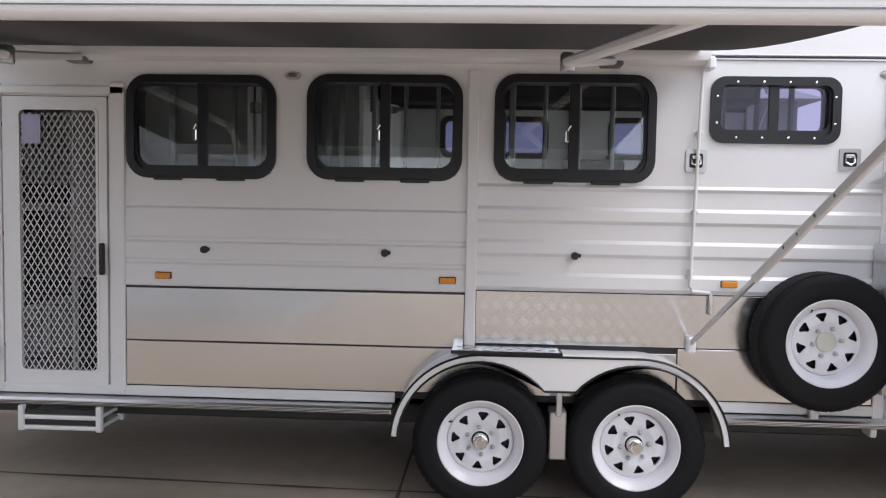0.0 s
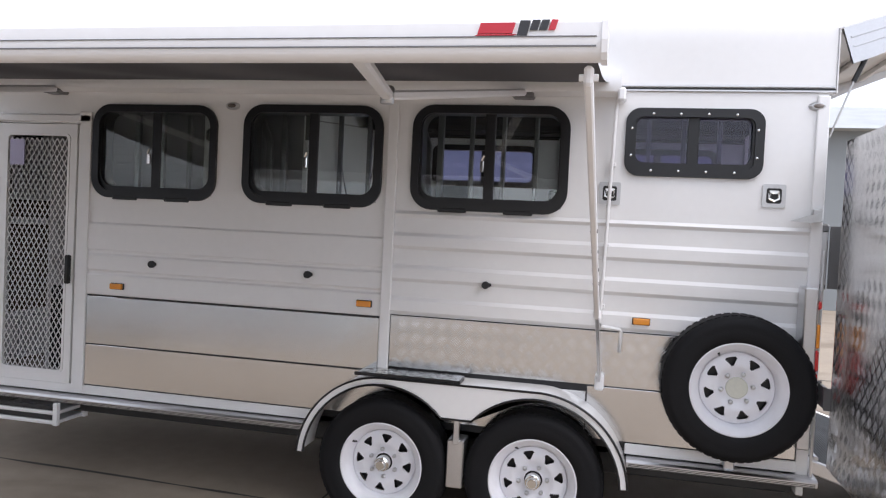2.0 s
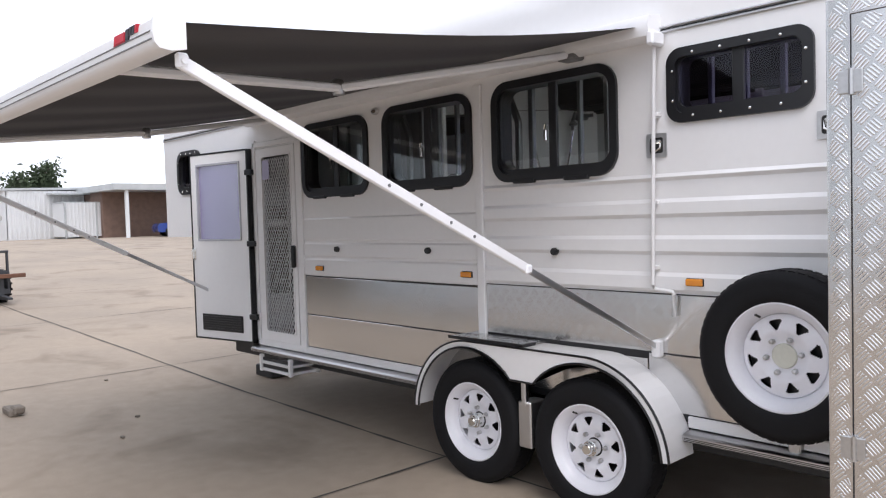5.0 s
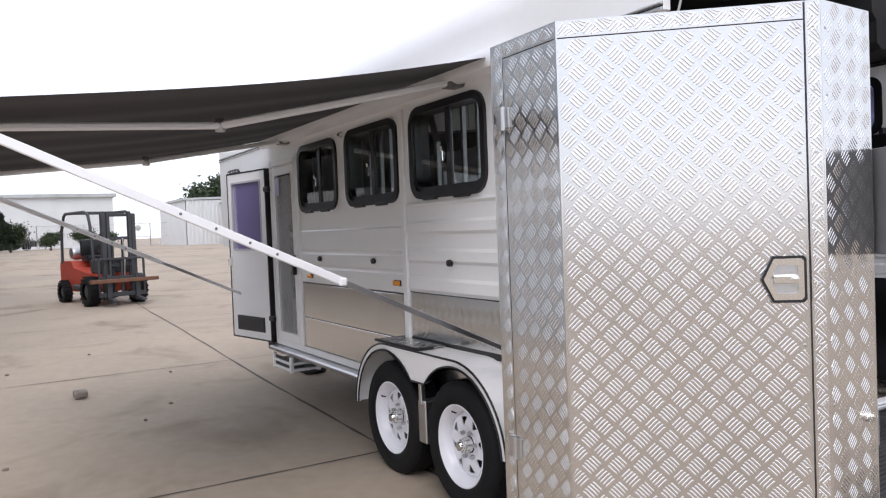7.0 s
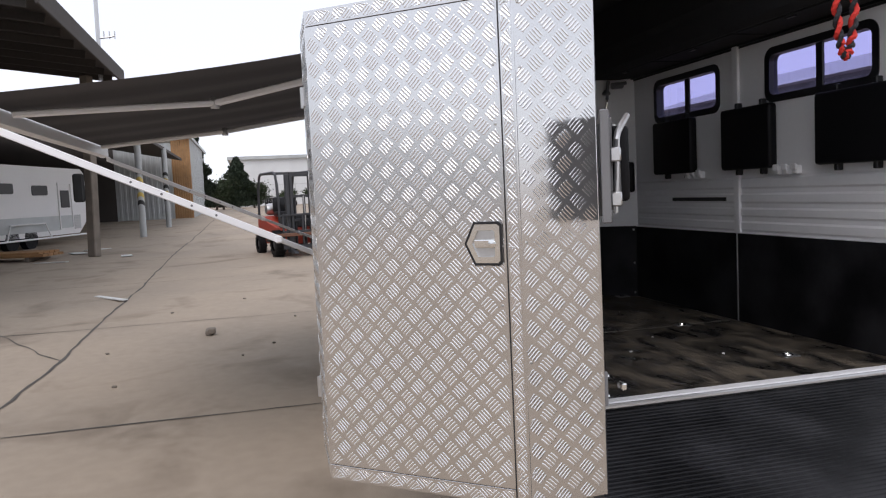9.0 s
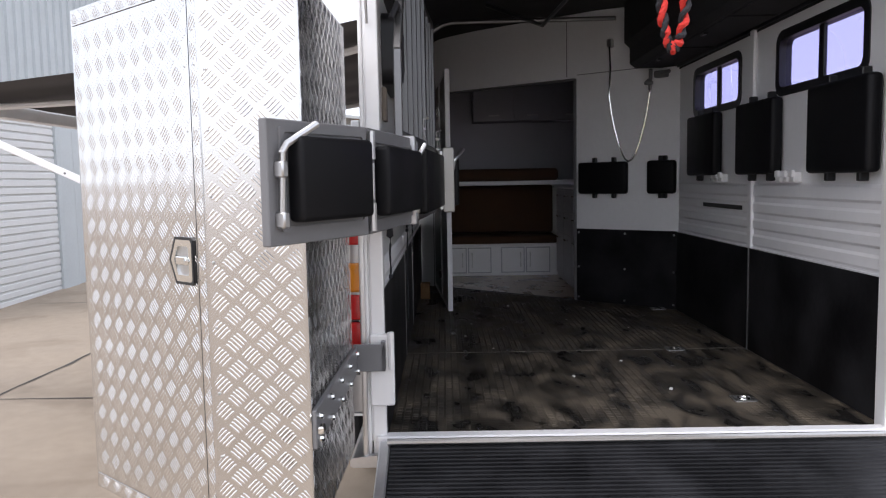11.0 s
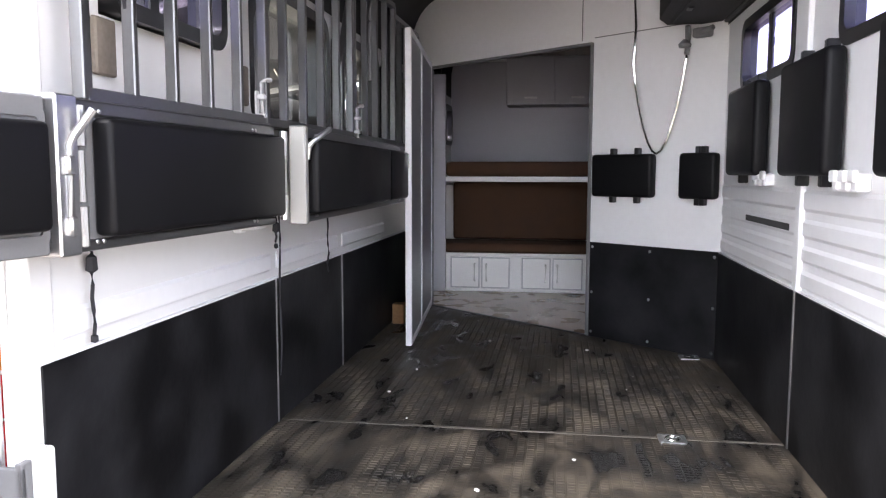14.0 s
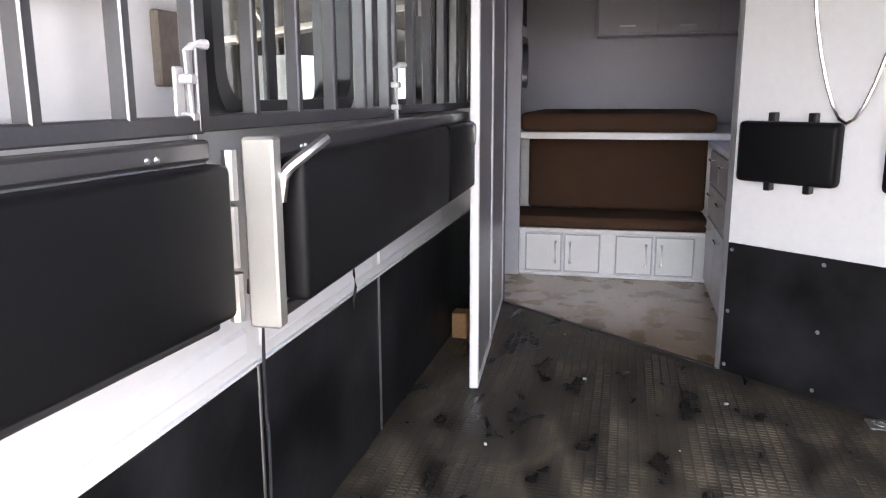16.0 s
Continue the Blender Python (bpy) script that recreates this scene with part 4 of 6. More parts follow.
for p, q, s, n in ((LA, LB, dAB - 0.062, 9), (LA, LB, dAB - 0.02, 9), (LB, LC, 0.015, 9), (LE, LA, 0.03, 8)):
    m, _ = face_frame(p, q)
    for k in range(n):
        bm = B()
        lathe(bm, [(0.0, -0.005), (0.003, -0.0045), (0.005, -0.003)], (s, 0, 0.62 + k * 1.34 / (n - 1) + rv.uniform(-0.01, 0.01)), "y", 8)
        bm.transform(m)
        part("rivet", bm, zinc, locker)
# flush handle with a pointed black gasket
m, _ = face_frame(LA, LB)
hs = dAB - 0.055
hz = 1.295
pts = [(hs - 0.115, hz), (hs - 0.085, hz + 0.062), (hs - 0.008, hz + 0.062), (hs, hz + 0.054), (hs, hz - 0.054), (hs - 0.008, hz - 0.062), (hs - 0.085, hz - 0.062)]
sm = lambda k: [(hs - 0.055 + (x - hs + 0.055) * k, hz + (z - hz) * k) for x, z in pts]
handle = node("flush_handle", locker, "stainless paddle latch with black gasket")
for nm, mt, ks, y0, y1 in (("gasket", black_trim, (1.02, 0.9), -0.0105, -0.002), ("face_plate", chrome, (0.93, 0.62), -0.01, -0.003)):
    bm = B()
    ring(bm, sm(ks[0]), sm(ks[1]), "y", y0, y1)
    bm.transform(m)
    part(nm, bm, mt, handle)
bm = B()
prism(bm, sm(0.64), "y", -0.0045, -0.003)
bm.transform(m)
part("dish", bm, zinc, handle)
bm = B()
box(bm, hs - 0.085, hs - 0.03, -0.012, -0.004, hz - 0.012, hz + 0.012, 0.004, 2)
lathe(bm, [(0.0, -0.014), (0.012, -0.012), (0.014, -0.004)], (hs - 0.03, 0, hz), "y", 12)
bm.transform(m)
part("paddle", bm, chrome, handle)
m, _ = face_frame(LE, LA)
for z in (0.77, 1.8):
    bm = B()
    box(bm, 0.03, 0.065, -0.01, -0.003, z - 0.032, z + 0.032, 0.002)
    tube(bm, [(0.066, -0.01, z - 0.036), (0.066, -0.01, z + 0.036)], 0.008, 8)
    box(bm, 0.067, 0.095, -0.01, -0.003, z - 0.032, z + 0.032, 0.002)
    bm.transform(m)
    part("hinge", bm, zinc, locker)
# strap hinge on the inner face
m, L = face_frame(LC, LD)
st = node("strap_hinge", locker, "grey steel strap hinge with bolts")
bm = B()
box(bm, 0.0, L + 0.03, -0.016, -0.004, 0.79, 0.895, 0.002)
box(bm, L + 0.02, L + 0.11, -0.12, -0.105, 0.8, 0.91, 0.002)
box(bm, L + 0.02, L + 0.034, -0.12, -0.004, 0.8, 0.9, 0.002)
bm.transform(m)
part("strap", bm, grey_steel, st)
for k in range(5):
    for z in (0.812, 0.873):
        bm = B()
        lathe(bm, [(0.0, -0.032), (0.008, -0.03), (0.01, -0.024), (0.01, -0.016)], (0.03 + k * 0.18, 0, z), "y", 8)
        bm.transform(m)
        part("bolt", bm, chrome, st)
bm = B()
box(bm, 2.9, 2.94, -0.045, -0.03, 0.85, 0.872, 0.004)
part("catch_pin", bm, chrome, locker)
bm = B()
box(bm, 2.02, 2.06, 0.0, 0.09, 0.66, 0.93, 0.006)
tube(bm, [(2.06, 0.08, 0.8), (2.06, 0.08, 0.94)], 0.012, 8)
part("hinge_block", bm, white, trailer)

# ---- rear frame, hatch and ramp ----
bm = B()
box(bm, 1.96, 2.037, 0.004, 0.056, 0.47, 2.5, 0.006, 2)
part("rear_post", bm, white, trailer)
bm = B()
box(bm, 1.96, 2.037, 1.93, YR - 0.004, 0.47, 2.5, 0.006, 2)
part("rear_post", bm, white, trailer)
bm = B()
box(bm, 2.0, 2.06, 0.02, 1.99, 0.49, 0.542, 0.006, 2)
part("rear_sill", bm, awning_alu, trailer)
bm = B()
box(bm, 2.0, 2.033, 0.02, 1.99, 0.36, 0.49, 0.004)
part("rear_apron", bm, white, trailer)

hatch = thing("rear_hatch", "white raised roof hatch held up by gas struts", "hatch")
sl = math.radians(17.5)
hm = Matrix.Translation((2.075, 0, 2.56)) @ Matrix.Rotation(-sl, 4, "Y")
bm = B()
box(bm, 0, 0.98, -0.01, YR + 0.01, -0.02, 0.012, 0.006)
bm.transform(hm)
part("panel", bm, white, hatch)
for y in (-0.012, YR - 0.01):
    bm = B()
    prism(bm, [(0.0, 0.0), (0.98, 0.0), (0.98, -0.05), (0.6, -0.085), (0.1, -0.165), (0.0, -0.17)], "y", y, y + 0.022)
    for z in (-0.045, -0.09):
        prism(bm, [(0.02, z), (0.7, z * 0.75), (0.7, z * 0.75 - 0.008), (0.02, z - 0.008)], "y", y - 0.006, y + 0.028)
    bm.transform(hm)
    part("side_flange", bm, alu, hatch)
for x in (0.3, 0.62):
    bm = B()
    box(bm, x, x + 0.04, 0.02, YR - 0.02, -0.05, -0.02, 0.004)
    bm.transform(hm)
    part("stiffener", bm, white, hatch)
bm = B()
box(bm, 2.062, 2.068, -0.008, 0.03, SEAM, 2.57, 0.002)
part("hinge_strip", bm, white, hatch)
for y in (0.02, YR - 0.02):
    s = node("gas_strut", hatch)
    bm = B()
    tube(bm, [(2.25, y, 2.59), (2.14, y, 2.32)], 0.012, 8)
    part("cylinder", bm, black_trim, s)
    bm = B()
    tube(bm, [(2.14, y, 2.32), (2.05, y, 2.06)], 0.005, 6)
    part("rod", bm, zinc, s)

pull = thing("hatch_pull_rope", "red and black plaited rope loop hanging from the raised hatch", "rope")
bm = B()
tube(bm, [(2.735, 0.93, 2.73), (2.74, 0.935, 2.5), (2.735, 0.93, 2.25)], 0.006, 6)
part("strap", bm, strap_blue, pull)
for ph, mt in ((0, rope_red), (math.pi, rope_black)):
    bm = B()
    pts = []
    for k in range(97):
        a = 2 * math.pi * k / 96
        c = Vector((2.735, 0.915 + 0.036 * math.sin(a), 2.05 + 0.21 * math.cos(a)))
        rad = Vector((0, math.sin(a), math.cos(a)))
        tw = 14 * a + ph
        pts.append(c + 0.009 * (math.cos(tw) * rad + math.sin(tw) * Vector((1, 0, 0))))
    tube(bm, pts, 0.009 if ph == 0 else 0.008, 6, cap=False)
    part("strand", bm, mt, pull, smooth=True)

rp = thing("loading_ramp", "black rubber-covered loading ramp lowered to the ground", "ramp")
RL = math.hypot(1.55, 0.49)
rm = Matrix.Translation((2.065, 0, 0.52)) @ Matrix.Rotation(math.atan2(0.49, 1.55), 4, "Y")
bm = B()
box(bm, 0, RL, 0.05, 1.95, -0.04, 0, 0.006)
bm.transform(rm)
part("deck", bm, black_rubber, rp)
for y in (0.03, 1.93):
    bm = B()
    box(bm, 0, RL, y, y + 0.04, -0.05, 0.012, 0.005)
    bm.transform(rm)
    part("edge_rail", bm, alu, rp)
bm = B()
n = int(RL / 0.022)
for k in range(n):
    x = 0.03 + k * (RL - 0.05) / n
    prism(bm, [(x, 0.0), (x + 0.003, 0.004), (x + 0.008, 0.004), (x + 0.011, 0.0)], "y", 0.075, 1.925)
bm.transform(rm)
tagged(part("rubber_ribs", bm, black_rubber, rp), kind="stuff")
bm = B()
tube(bm, [(0.02, 0.06, 0.02), (0.02, 1.94, 0.02)], 0.012, 8)
bm.transform(rm)
part("hinge_rod", bm, zinc, rp)

# ---- inside: linings, floor, partition ----
DS = Vector((-2.19, 0.045))
DP = Vector((-0.645, 1.966))
DL = (DP - DS).length
dmat, _ = face_frame(DS, DP)
DU = (DP - DS).normalized()
sQ, sR = 1.625, 0.19


def zc(y):
    y = min(y, YR - y)
    if y < 0.3:
        return 2.49 + math.sqrt(max(0, 0.27 ** 2 - (0.3 - y) ** 2))
    return 2.762


def on_diag(x, y):
    return (x - DS.x) * DU.y - (y - DS.y) * DU.x   # positive on the stall side


bm = B()
prism(bm, [(2.0, 0.06), (2.0, 1.952), (-0.656, 1.952), (-2.178, 0.06)], "z", FLOOR - 0.012, FLOOR)
fm = tagged(part("rubber_floor_mat", bm, matting), "worn muddy black rubber stall matting with raised treads", "floor mat")
verts, faces = [], []
rnd = random.Random(11)
for i in range(185):
    for j in range(54):
        x, y = 1.97 - i * 0.0215, 0.085 + j * 0.0345
        if on_diag(x, y) < 0.05 or abs(x - 0.62) < 0.012:
            continue
        wear = noise.fractal(Vector((x * 1.7, y * 2.6, 4.0)), 1.0, 2.0, 3)
        h = 0.003 * rnd.uniform(0.5, 1.0) * min(1.0, max(0.06, 0.55 + 1.1 * wear))
        a, b, b0 = 0.0068, 0.0138, len(verts)
        verts += [(x - a, y - b, FLOOR), (x + a, y - b, FLOOR), (x + a, y + b, FLOOR), (x - a, y + b, FLOOR), (x - a * 0.6, y - b * 0.8, FLOOR + h), (x + a * 0.6, y - b * 0.8, FLOOR + h), (x + a * 0.6, y + b * 0.8, FLOOR + h), (x - a * 0.6, y + b * 0.8, FLOOR + h)]
        faces += [tuple(b0 + q for q in f) for f in ((4, 5, 6, 7), (0, 1, 5, 4), (1, 2, 6, 5), (2, 3, 7, 6), (3, 0, 4, 7))]
me = bpy.data.meshes.new("mat_treads")
me.from_pydata(verts, [], faces)
me.materials.append(matting)
o = new("mat_treads", me)
o.parent = fm
tagged(o, kind="stuff")
bm = B()
box(bm, 0.612, 0.628, 0.06, 1.95, FLOOR, FLOOR + 0.0015)
part("mat_seam", bm, mat("dusty_seam", (0.16, 0.145, 0.125), rough=0.9, vary=0.3, fine=40), fm)
bm = B()
prism(bm, [(-2.19, 0.05), (-0.665, 1.955), (-3.25, 1.955), (-3.25, 0.05)], "z", FLOOR - 0.012, FLOOR - 0.002)
tagged(part("floor_living", bm, vinyl_plank), "beige speckled vinyl floor of the living area", "floor", kind="structure")
bm = B()
box(bm, sR, sQ, -0.012, 0.012, FLOOR, FLOOR + 0.006, 0.002)
bm.transform(dmat)
part("threshold", bm, dark_steel, trailer)
for x, y in ((0.63, 1.56), (1.61, 1.565), (-0.68, 1.83)):
    d = thing("floor_ring", "recessed zinc tie-down ring in the stall floor", "tie ring", "floor tie rings")
    d.location = (x, y, FLOOR)
    bm = B()
    ring(bm, rrect(-0.045, 0.045, -0.05, 0.05, 0.01, 3), rrect(-0.03, 0.03, -0.034, 0.034, 0.012, 3), "z", 0.0, 0.006)
    part("plate", bm, zinc, d)
    bm = B()
    tube(bm, [(0.024 * math.cos(a), 0.024 * math.sin(a), 0.005) for a in np.linspace(0, 2 * math.pi, 17)], 0.004, 6, cap=False)
    part("ring", bm, chrome, d)
    bm = B()
    box(bm, -0.03, 0.03, -0.034, 0.034, 0.0, 0.0025)
    part("pan", bm, alu, d)

# black rubber lining of the lower walls
for xs_ in ((-2.17, -0.245), (-0.235, 0.655), (0.665, 2.012)):
    bm = B()
    box(bm, xs_[0], xs_[1], 0.045, 0.06, FLOOR, 1.095, 0.002)
    part("kick_lining", bm, black_rubber, trailer)
for xs_ in ((-0.65, 0.655), (0.668, 1.93)):
    bm = B()
    box(bm, xs_[0], xs_[1], 1.952, 1.966, FLOOR, 1.095, 0.002)
    part("kick_lining", bm, black_rubber, trailer)
for x, y in ((-0.24, 0.059), (0.66, 0.057), (0.661, 1.948)):
    bm = B()
    box(bm, x - 0.006, x + 0.006, y, y + 0.006, FLOOR, 1.1, 0.002)
    part("joint_strip", bm, alu, trailer)
bm = B()
box(bm, -2.1, 1.96, 0.045, 0.056, 1.095, 1.102)
box(bm, -0.65, 1.93, 1.955, 1.966, 1.095, 1.102)
part("lining_cap", bm, white_in, trailer)
for z0, z1 in ((1.11, 1.175), (1.2, 1.26), (1.285, 1.35), (1.375, 1.45)):
    for x0, x1 in ((-0.62, 0.64), (0.7, 1.92)):
        bm = B()
        prism(bm, [(1.966, z0), (1.956, z0 + 0.012), (1.956, z1 - 0.012), (1.966, z1)], "x", x0, x1)
        part("inner_panel", bm, white_in, trailer)
bm = B()
box(bm, 0.642, 0.698, 1.945, 1.966, 1.1, 2.27, 0.006, 2)
part("inner_post", bm, white_in, trailer)
for x0, x1 in ((-0.2, 0.62), (0.7, 1.93), (-1.2, -0.28)):
    bm = B()
    prism(bm, [(0.045, 1.13), (0.055, 1.14), (0.055, 1.19), (0.045, 1.2)], "x", x0, x1)
    part("inner_panel", bm, white_in, trailer)
bm = B()
box(bm, -0.1, 0.55, 1.955, 1.9575, 1.3, 1.325)
part("vent_slot", bm, dark_steel, trailer, "dark ventilation slot")

for x in (1.73, 0.925):
    bm = B()
    box(bm, x - 0.042, x + 0.042, 0.045, 0.062, 1.735, 1.87, 0.004)
    part("backing_block", bm, old_timber, trailer, "grey weathered timber backing block")

# angled partition with an open doorway
bm = B()
box(bm, sQ, DL, 0, 0.03, FLOOR, 1.098)
bm.transform(dmat)
part("partition_kick", bm, black_rubber, trailer)
bm = B()
box(bm, sQ, DL, 0, 0.03, 1.1, 2.262)
pts = [(0.0, 2.262), (DL, 2.262)]
N = 24
top = [(DL * (1 - k / N), zc(0.045 + 1.921 * (1 - k / N)) - 0.01) for k in range(N + 1)]
prism(bm, pts + top, "y", 0.0, 0.03)
box(bm, 0, sR, 0, 0.03, FLOOR, 2.262)
bm.transform(dmat)
part("partition", bm, white_in, trailer)
bm = B()
box(bm, sQ - 0.012, sQ + 0.012, -0.006, 0.036, FLOOR, 2.262, 0.003)
box(bm, sR, sQ, -0.005, 0.035, 2.25, 2.266, 0.002)
box(bm, sR - 0.02, sR + 0.01, -0.006, 0.036, FLOOR, 2.262, 0.003)
bm.transform(dmat)
part("doorway_trim", bm, grey_steel, trailer)
bm = B()
box(bm, sQ + 0.02, DL - 0.01, -0.0025, 0, 2.285, 2.29)
box(bm, 1.55, 1.555, -0.0025, 0, 2.28, 2.74)
bm.transform(dmat)
part("panel_seam", bm, grey_steel, trailer)
for s in (sQ + 0.03, (sQ + DL) / 2, DL - 0.035):
    for z in (0.56, 0.8, 1.07):
        bm = B()
        lathe(bm, [(0.0, -0.006), (0.006, -0.005), (0.009, 0.0)], (s, 0, z), "y", 8)
        bm.transform(dmat)
        part("screw", bm, zinc, trailer)
soffit = thing("ceiling_locker", "charcoal-lined storage soffit along the wall under the ceiling", "locker")
bm = B()
prism(bm, [(1.64, 2.42), (1.6, 2.46), (1.6, 2.74), (1.966, 2.62), (1.966, 2.28), (1.68, 2.28), (1.64, 2.31)], "x", -0.78, 1.95)
part("body", bm, lining, soffit)
for x0, x1 in ((-0.74, 0.1), (0.14, 1.0), (1.04, 1.9)):
    bm = B()
    box(bm, x0, x1, 1.70, 1.94, 2.272, 2.281, 0.003)
    part("base_panel", bm, lining, soffit)
    bm = B()
    box(bm, (x0 + x1) / 2 - 0.035, (x0 + x1) / 2 + 0.035, 1.71, 1.735, 2.262, 2.273, 0.003)
    part("catch", bm, black_trim, soffit)
bm = B()
box(bm, -0.785, 1.955, 1.945, 1.966, 2.262, 2.28, 0.004)
part("edge_strip", bm, black_trim, soffit)

# inner bi-fold door
idr = thing("inner_door", "aluminium-framed grey bi-fold door folded open in the doorway", "door")
for nm, p, q in (("front_leaf", (-1.27, 0.268), (-0.675, 0.315)), ("rear_leaf", (-2.05, 0.2), (-1.285, 0.265))):
    lm, L = face_frame(p, q)
    lf = node(nm, idr)
    bm = B()
    box(bm, 0.03, L - 0.03, -0.012, 0.012, 0.56, 2.26)
    bm.transform(lm)
    part("panel", bm, door_grey, lf)
    bm = B()
    for a, b in ((0, 0.03), (L - 0.03, L)):
        box(bm, a, b, -0.018, 0.018, 0.54, 2.285, 0.004)
    box(bm, 0.03, L - 0.03, -0.018, 0.018, 0.54, 0.575, 0.003)
    box(bm, 0.03, L - 0.03, -0.018, 0.018, 2.25, 2.285, 0.003)
    bm.transform(lm)
    part("frame", bm, awning_alu, lf)
lm, L = face_frame((-1.27, 0.268), (-0.675, 0.315))
bm = B()
box(bm, L - 0.05, L + 0.012, -0.04, 0.006, 1.53, 1.61, 0.004)
box(bm, L - 0.02, L + 0.022, -0.046, -0.02, 1.555, 1.585, 0.003)
bm.transform(lm)
part("latch", bm, chrome, idr)
for z in (0.74, 1.4, 2.03):
    bm = B()
    box(bm, -0.03, 0.03, -0.03, -0.015, z - 0.03, z + 0.03, 0.004)
    tube(bm, [(-0.008, -0.03, z - 0.035), (-0.008, -0.03, z + 0.035)], 0.01, 8)
    bm.transform(lm)
    part("hinge", bm, chrome, idr)
bm = B()
box(bm, -1.42, -1.33, 0.075, 0.15, FLOOR, FLOOR + 0.13, 0.004)
tagged(part("timber_offcut", bm, timber), "pale timber offcut standing on the floor behind the door", "wood block")

# ---- padded dividers along the near wall ----


def cushion(bm, a, b, z0, z1, d=0.05):
    return box(bm, a, b, -0.012 - d, -0.012, z0, z1, 0.013, 3)


def divider(name, label, p, q, z0, z1, pads, material=grey_steel, rail=0.0):
    d = thing(name, label, "divider", "padded dividers")
    m, L = face_frame(p, q)
    bm = B()
    box(bm, 0, L, -0.012, 0.012, z0, z1, 0.003)
    bm.transform(m)
    part("panel", bm, material, d)
    if rail:
        for za, zb in ((z1 - rail, z1 + 0.004), (z0 - 0.003, z0 + rail * 0.7)):
            bm = B()
            box(bm, 0, L, -0.02, 0.025, za, zb, 0.006, 2)
            bm.transform(m)
            part("rail", bm, grille_grey, d)
    for a, b, c, e in pads:
        bm = B()
        cushion(bm, a, b, c, e)
        bm.transform(m)
        cu = part("cushion", bm, vinyl, d, "black vinyl pad", smooth=True)
        bm = B()
        tube(bm, [(x, -0.054, z) for x, z in rrect(a + 0.012, b - 0.012, c + 0.012, e - 0.012, 0.01, 3)], 0.0035, 5)
        bm.transform(m)
        part("piping", bm, vinyl, cu)
    if not rail:
        a, b, c, e = pads[0]
        bm = B()
        ring(bm, rrect(a - 0.028, b + 0.028, c - 0.022, e + 0.022, 0.006, 2), rrect(a - 0.012, b + 0.012, c - 0.01, e + 0.01, 0.006, 2), "y", -0.018, -0.011)
        bm.transform(m)
        part("pad_border", bm, material, d)
    for a in (0.12, L - 0.15) if rail else ():
        for z in (z0 + 0.015, z1 - 0.018):
            for k in (0, 0.02):
                bm = B()
                lathe(bm, [(0.0, -0.024), (0.004, -0.023), (0.006, -0.019)], (a + k, 0, z), "y", 8)
                bm.transform(m)
                part("screw", bm, zinc, d)
    return d, m, L


def hinge_rods(d, m, s, z0, z1):
    bm = B()
    for a, b, r in ((z0 + 0.01, z0 + 0.09, 0.011), (z0 + 0.1, z1 - 0.1, 0.008), (z1 - 0.09, z1 - 0.01, 0.011)):
        tube(bm, [(s, -0.022, a), (s, -0.022, b)], r, 8)
    bm.transform(m)
    part("hinge_rod", bm, zinc, d, smooth=True)


def pin_handle(d, m, s, z1, lean=0.1):
    bm = B()
    tube(bm, [(s, -0.03, z1 - 0.24), (s, -0.03, z1 - 0.07), (s + 0.015, -0.034, z1 - 0.05), (s + lean, -0.06, z1 - 0.0)], 0.009, 8)
    for a in (0.23, 0.11):
        box(bm, s - 0.011, s + 0.011, -0.041, -0.012, z1 - a - 0.02, z1 - a + 0.02, 0.004)
    bm.transform(m)
    part("pin_handle", bm, zinc, d, "zinc drop pin with bent handle", smooth=True)


DZ0, DZ1 = 1.345, 1.648
d, m, L = divider("swing_divider", "grey steel swing panel with black padding, swung out of the doorway", (3.05, -0.133), (2.672, 0.062), DZ0, DZ1, [(0.07, 0.385, DZ0 + 0.055, DZ1 - 0.04)])
pin_handle(d, m, 0.032, DZ1 - 0.01)
d, m, L = divider("swing_divider", "grey steel divider panel with black vinyl pad beside the rear post", (2.66, 0.064), (2.115, 0.158), DZ0, DZ1, [(0.05, 0.52, DZ0 + 0.05, DZ1 - 0.05)])
hinge_rods(d, m, -0.004, DZ0, DZ1)
d, m, L = divider("stall_divider", "long padded divider panel folded along the wall", (2.105, 0.156), (1.132, 0.228), DZ0, DZ1, [(0.12, 0.966, DZ0 + 0.026, DZ1 - 0.032)], rail=0.03)
hinge_rods(d, m, 0.075, DZ0, DZ1)
pin_handle(d, m, 0.03, DZ1 - 0.02, 0.04)
bm = B()
box(bm, 0.0, 0.062, -0.03, 0.02, DZ0 - 0.006, DZ1 + 0.008, 0.004)
bm.transform(m)
part("end_post", bm, alu, d)
d, m, L = divider("stall_divider", "long black padded divider behind an aluminium end post", (1.066, 0.3), (-0.78, 0.25), DZ0, DZ1, [(0.03, 1.25, DZ0 + 0.025, DZ1 - 0.03), (1.27, 1.79, DZ0 + 0.025, DZ1 - 0.03)], rail=0.03)
bm = B()
for a, b, r in ((0.01, 0.09, 0.011), (0.1, 0.2, 0.008), (0.21, 0.29, 0.011)):
    tube(bm, [(1.114, 0.268, DZ0 + a), (1.114, 0.268, DZ0 + b)], r + 0.002, 8)
part("hinge_rod", bm, zinc, d, smooth=True)
bm = B()
box(bm, 1.068, 1.1, 0.281, 0.336, DZ0 - 0.006, DZ1 + 0.006, 0.004)
part("end_post", bm, mat("champagne_aluminium", (0.4, 0.395, 0.37), rough=0.45, metal=0.7, vary=0.06, fine=200), d)
bm = B()
tube(bm, [(0.0, -0.03, DZ1 - 0.1), (0.0, -0.036, DZ1 - 0.06), (0.004, -0.045, DZ1 - 0.045), (0.075, -0.085, DZ1 + 0.0)], 0.01, 8)
bm.transform(m)
part("pin_handle", bm, zinc, d, smooth=True)

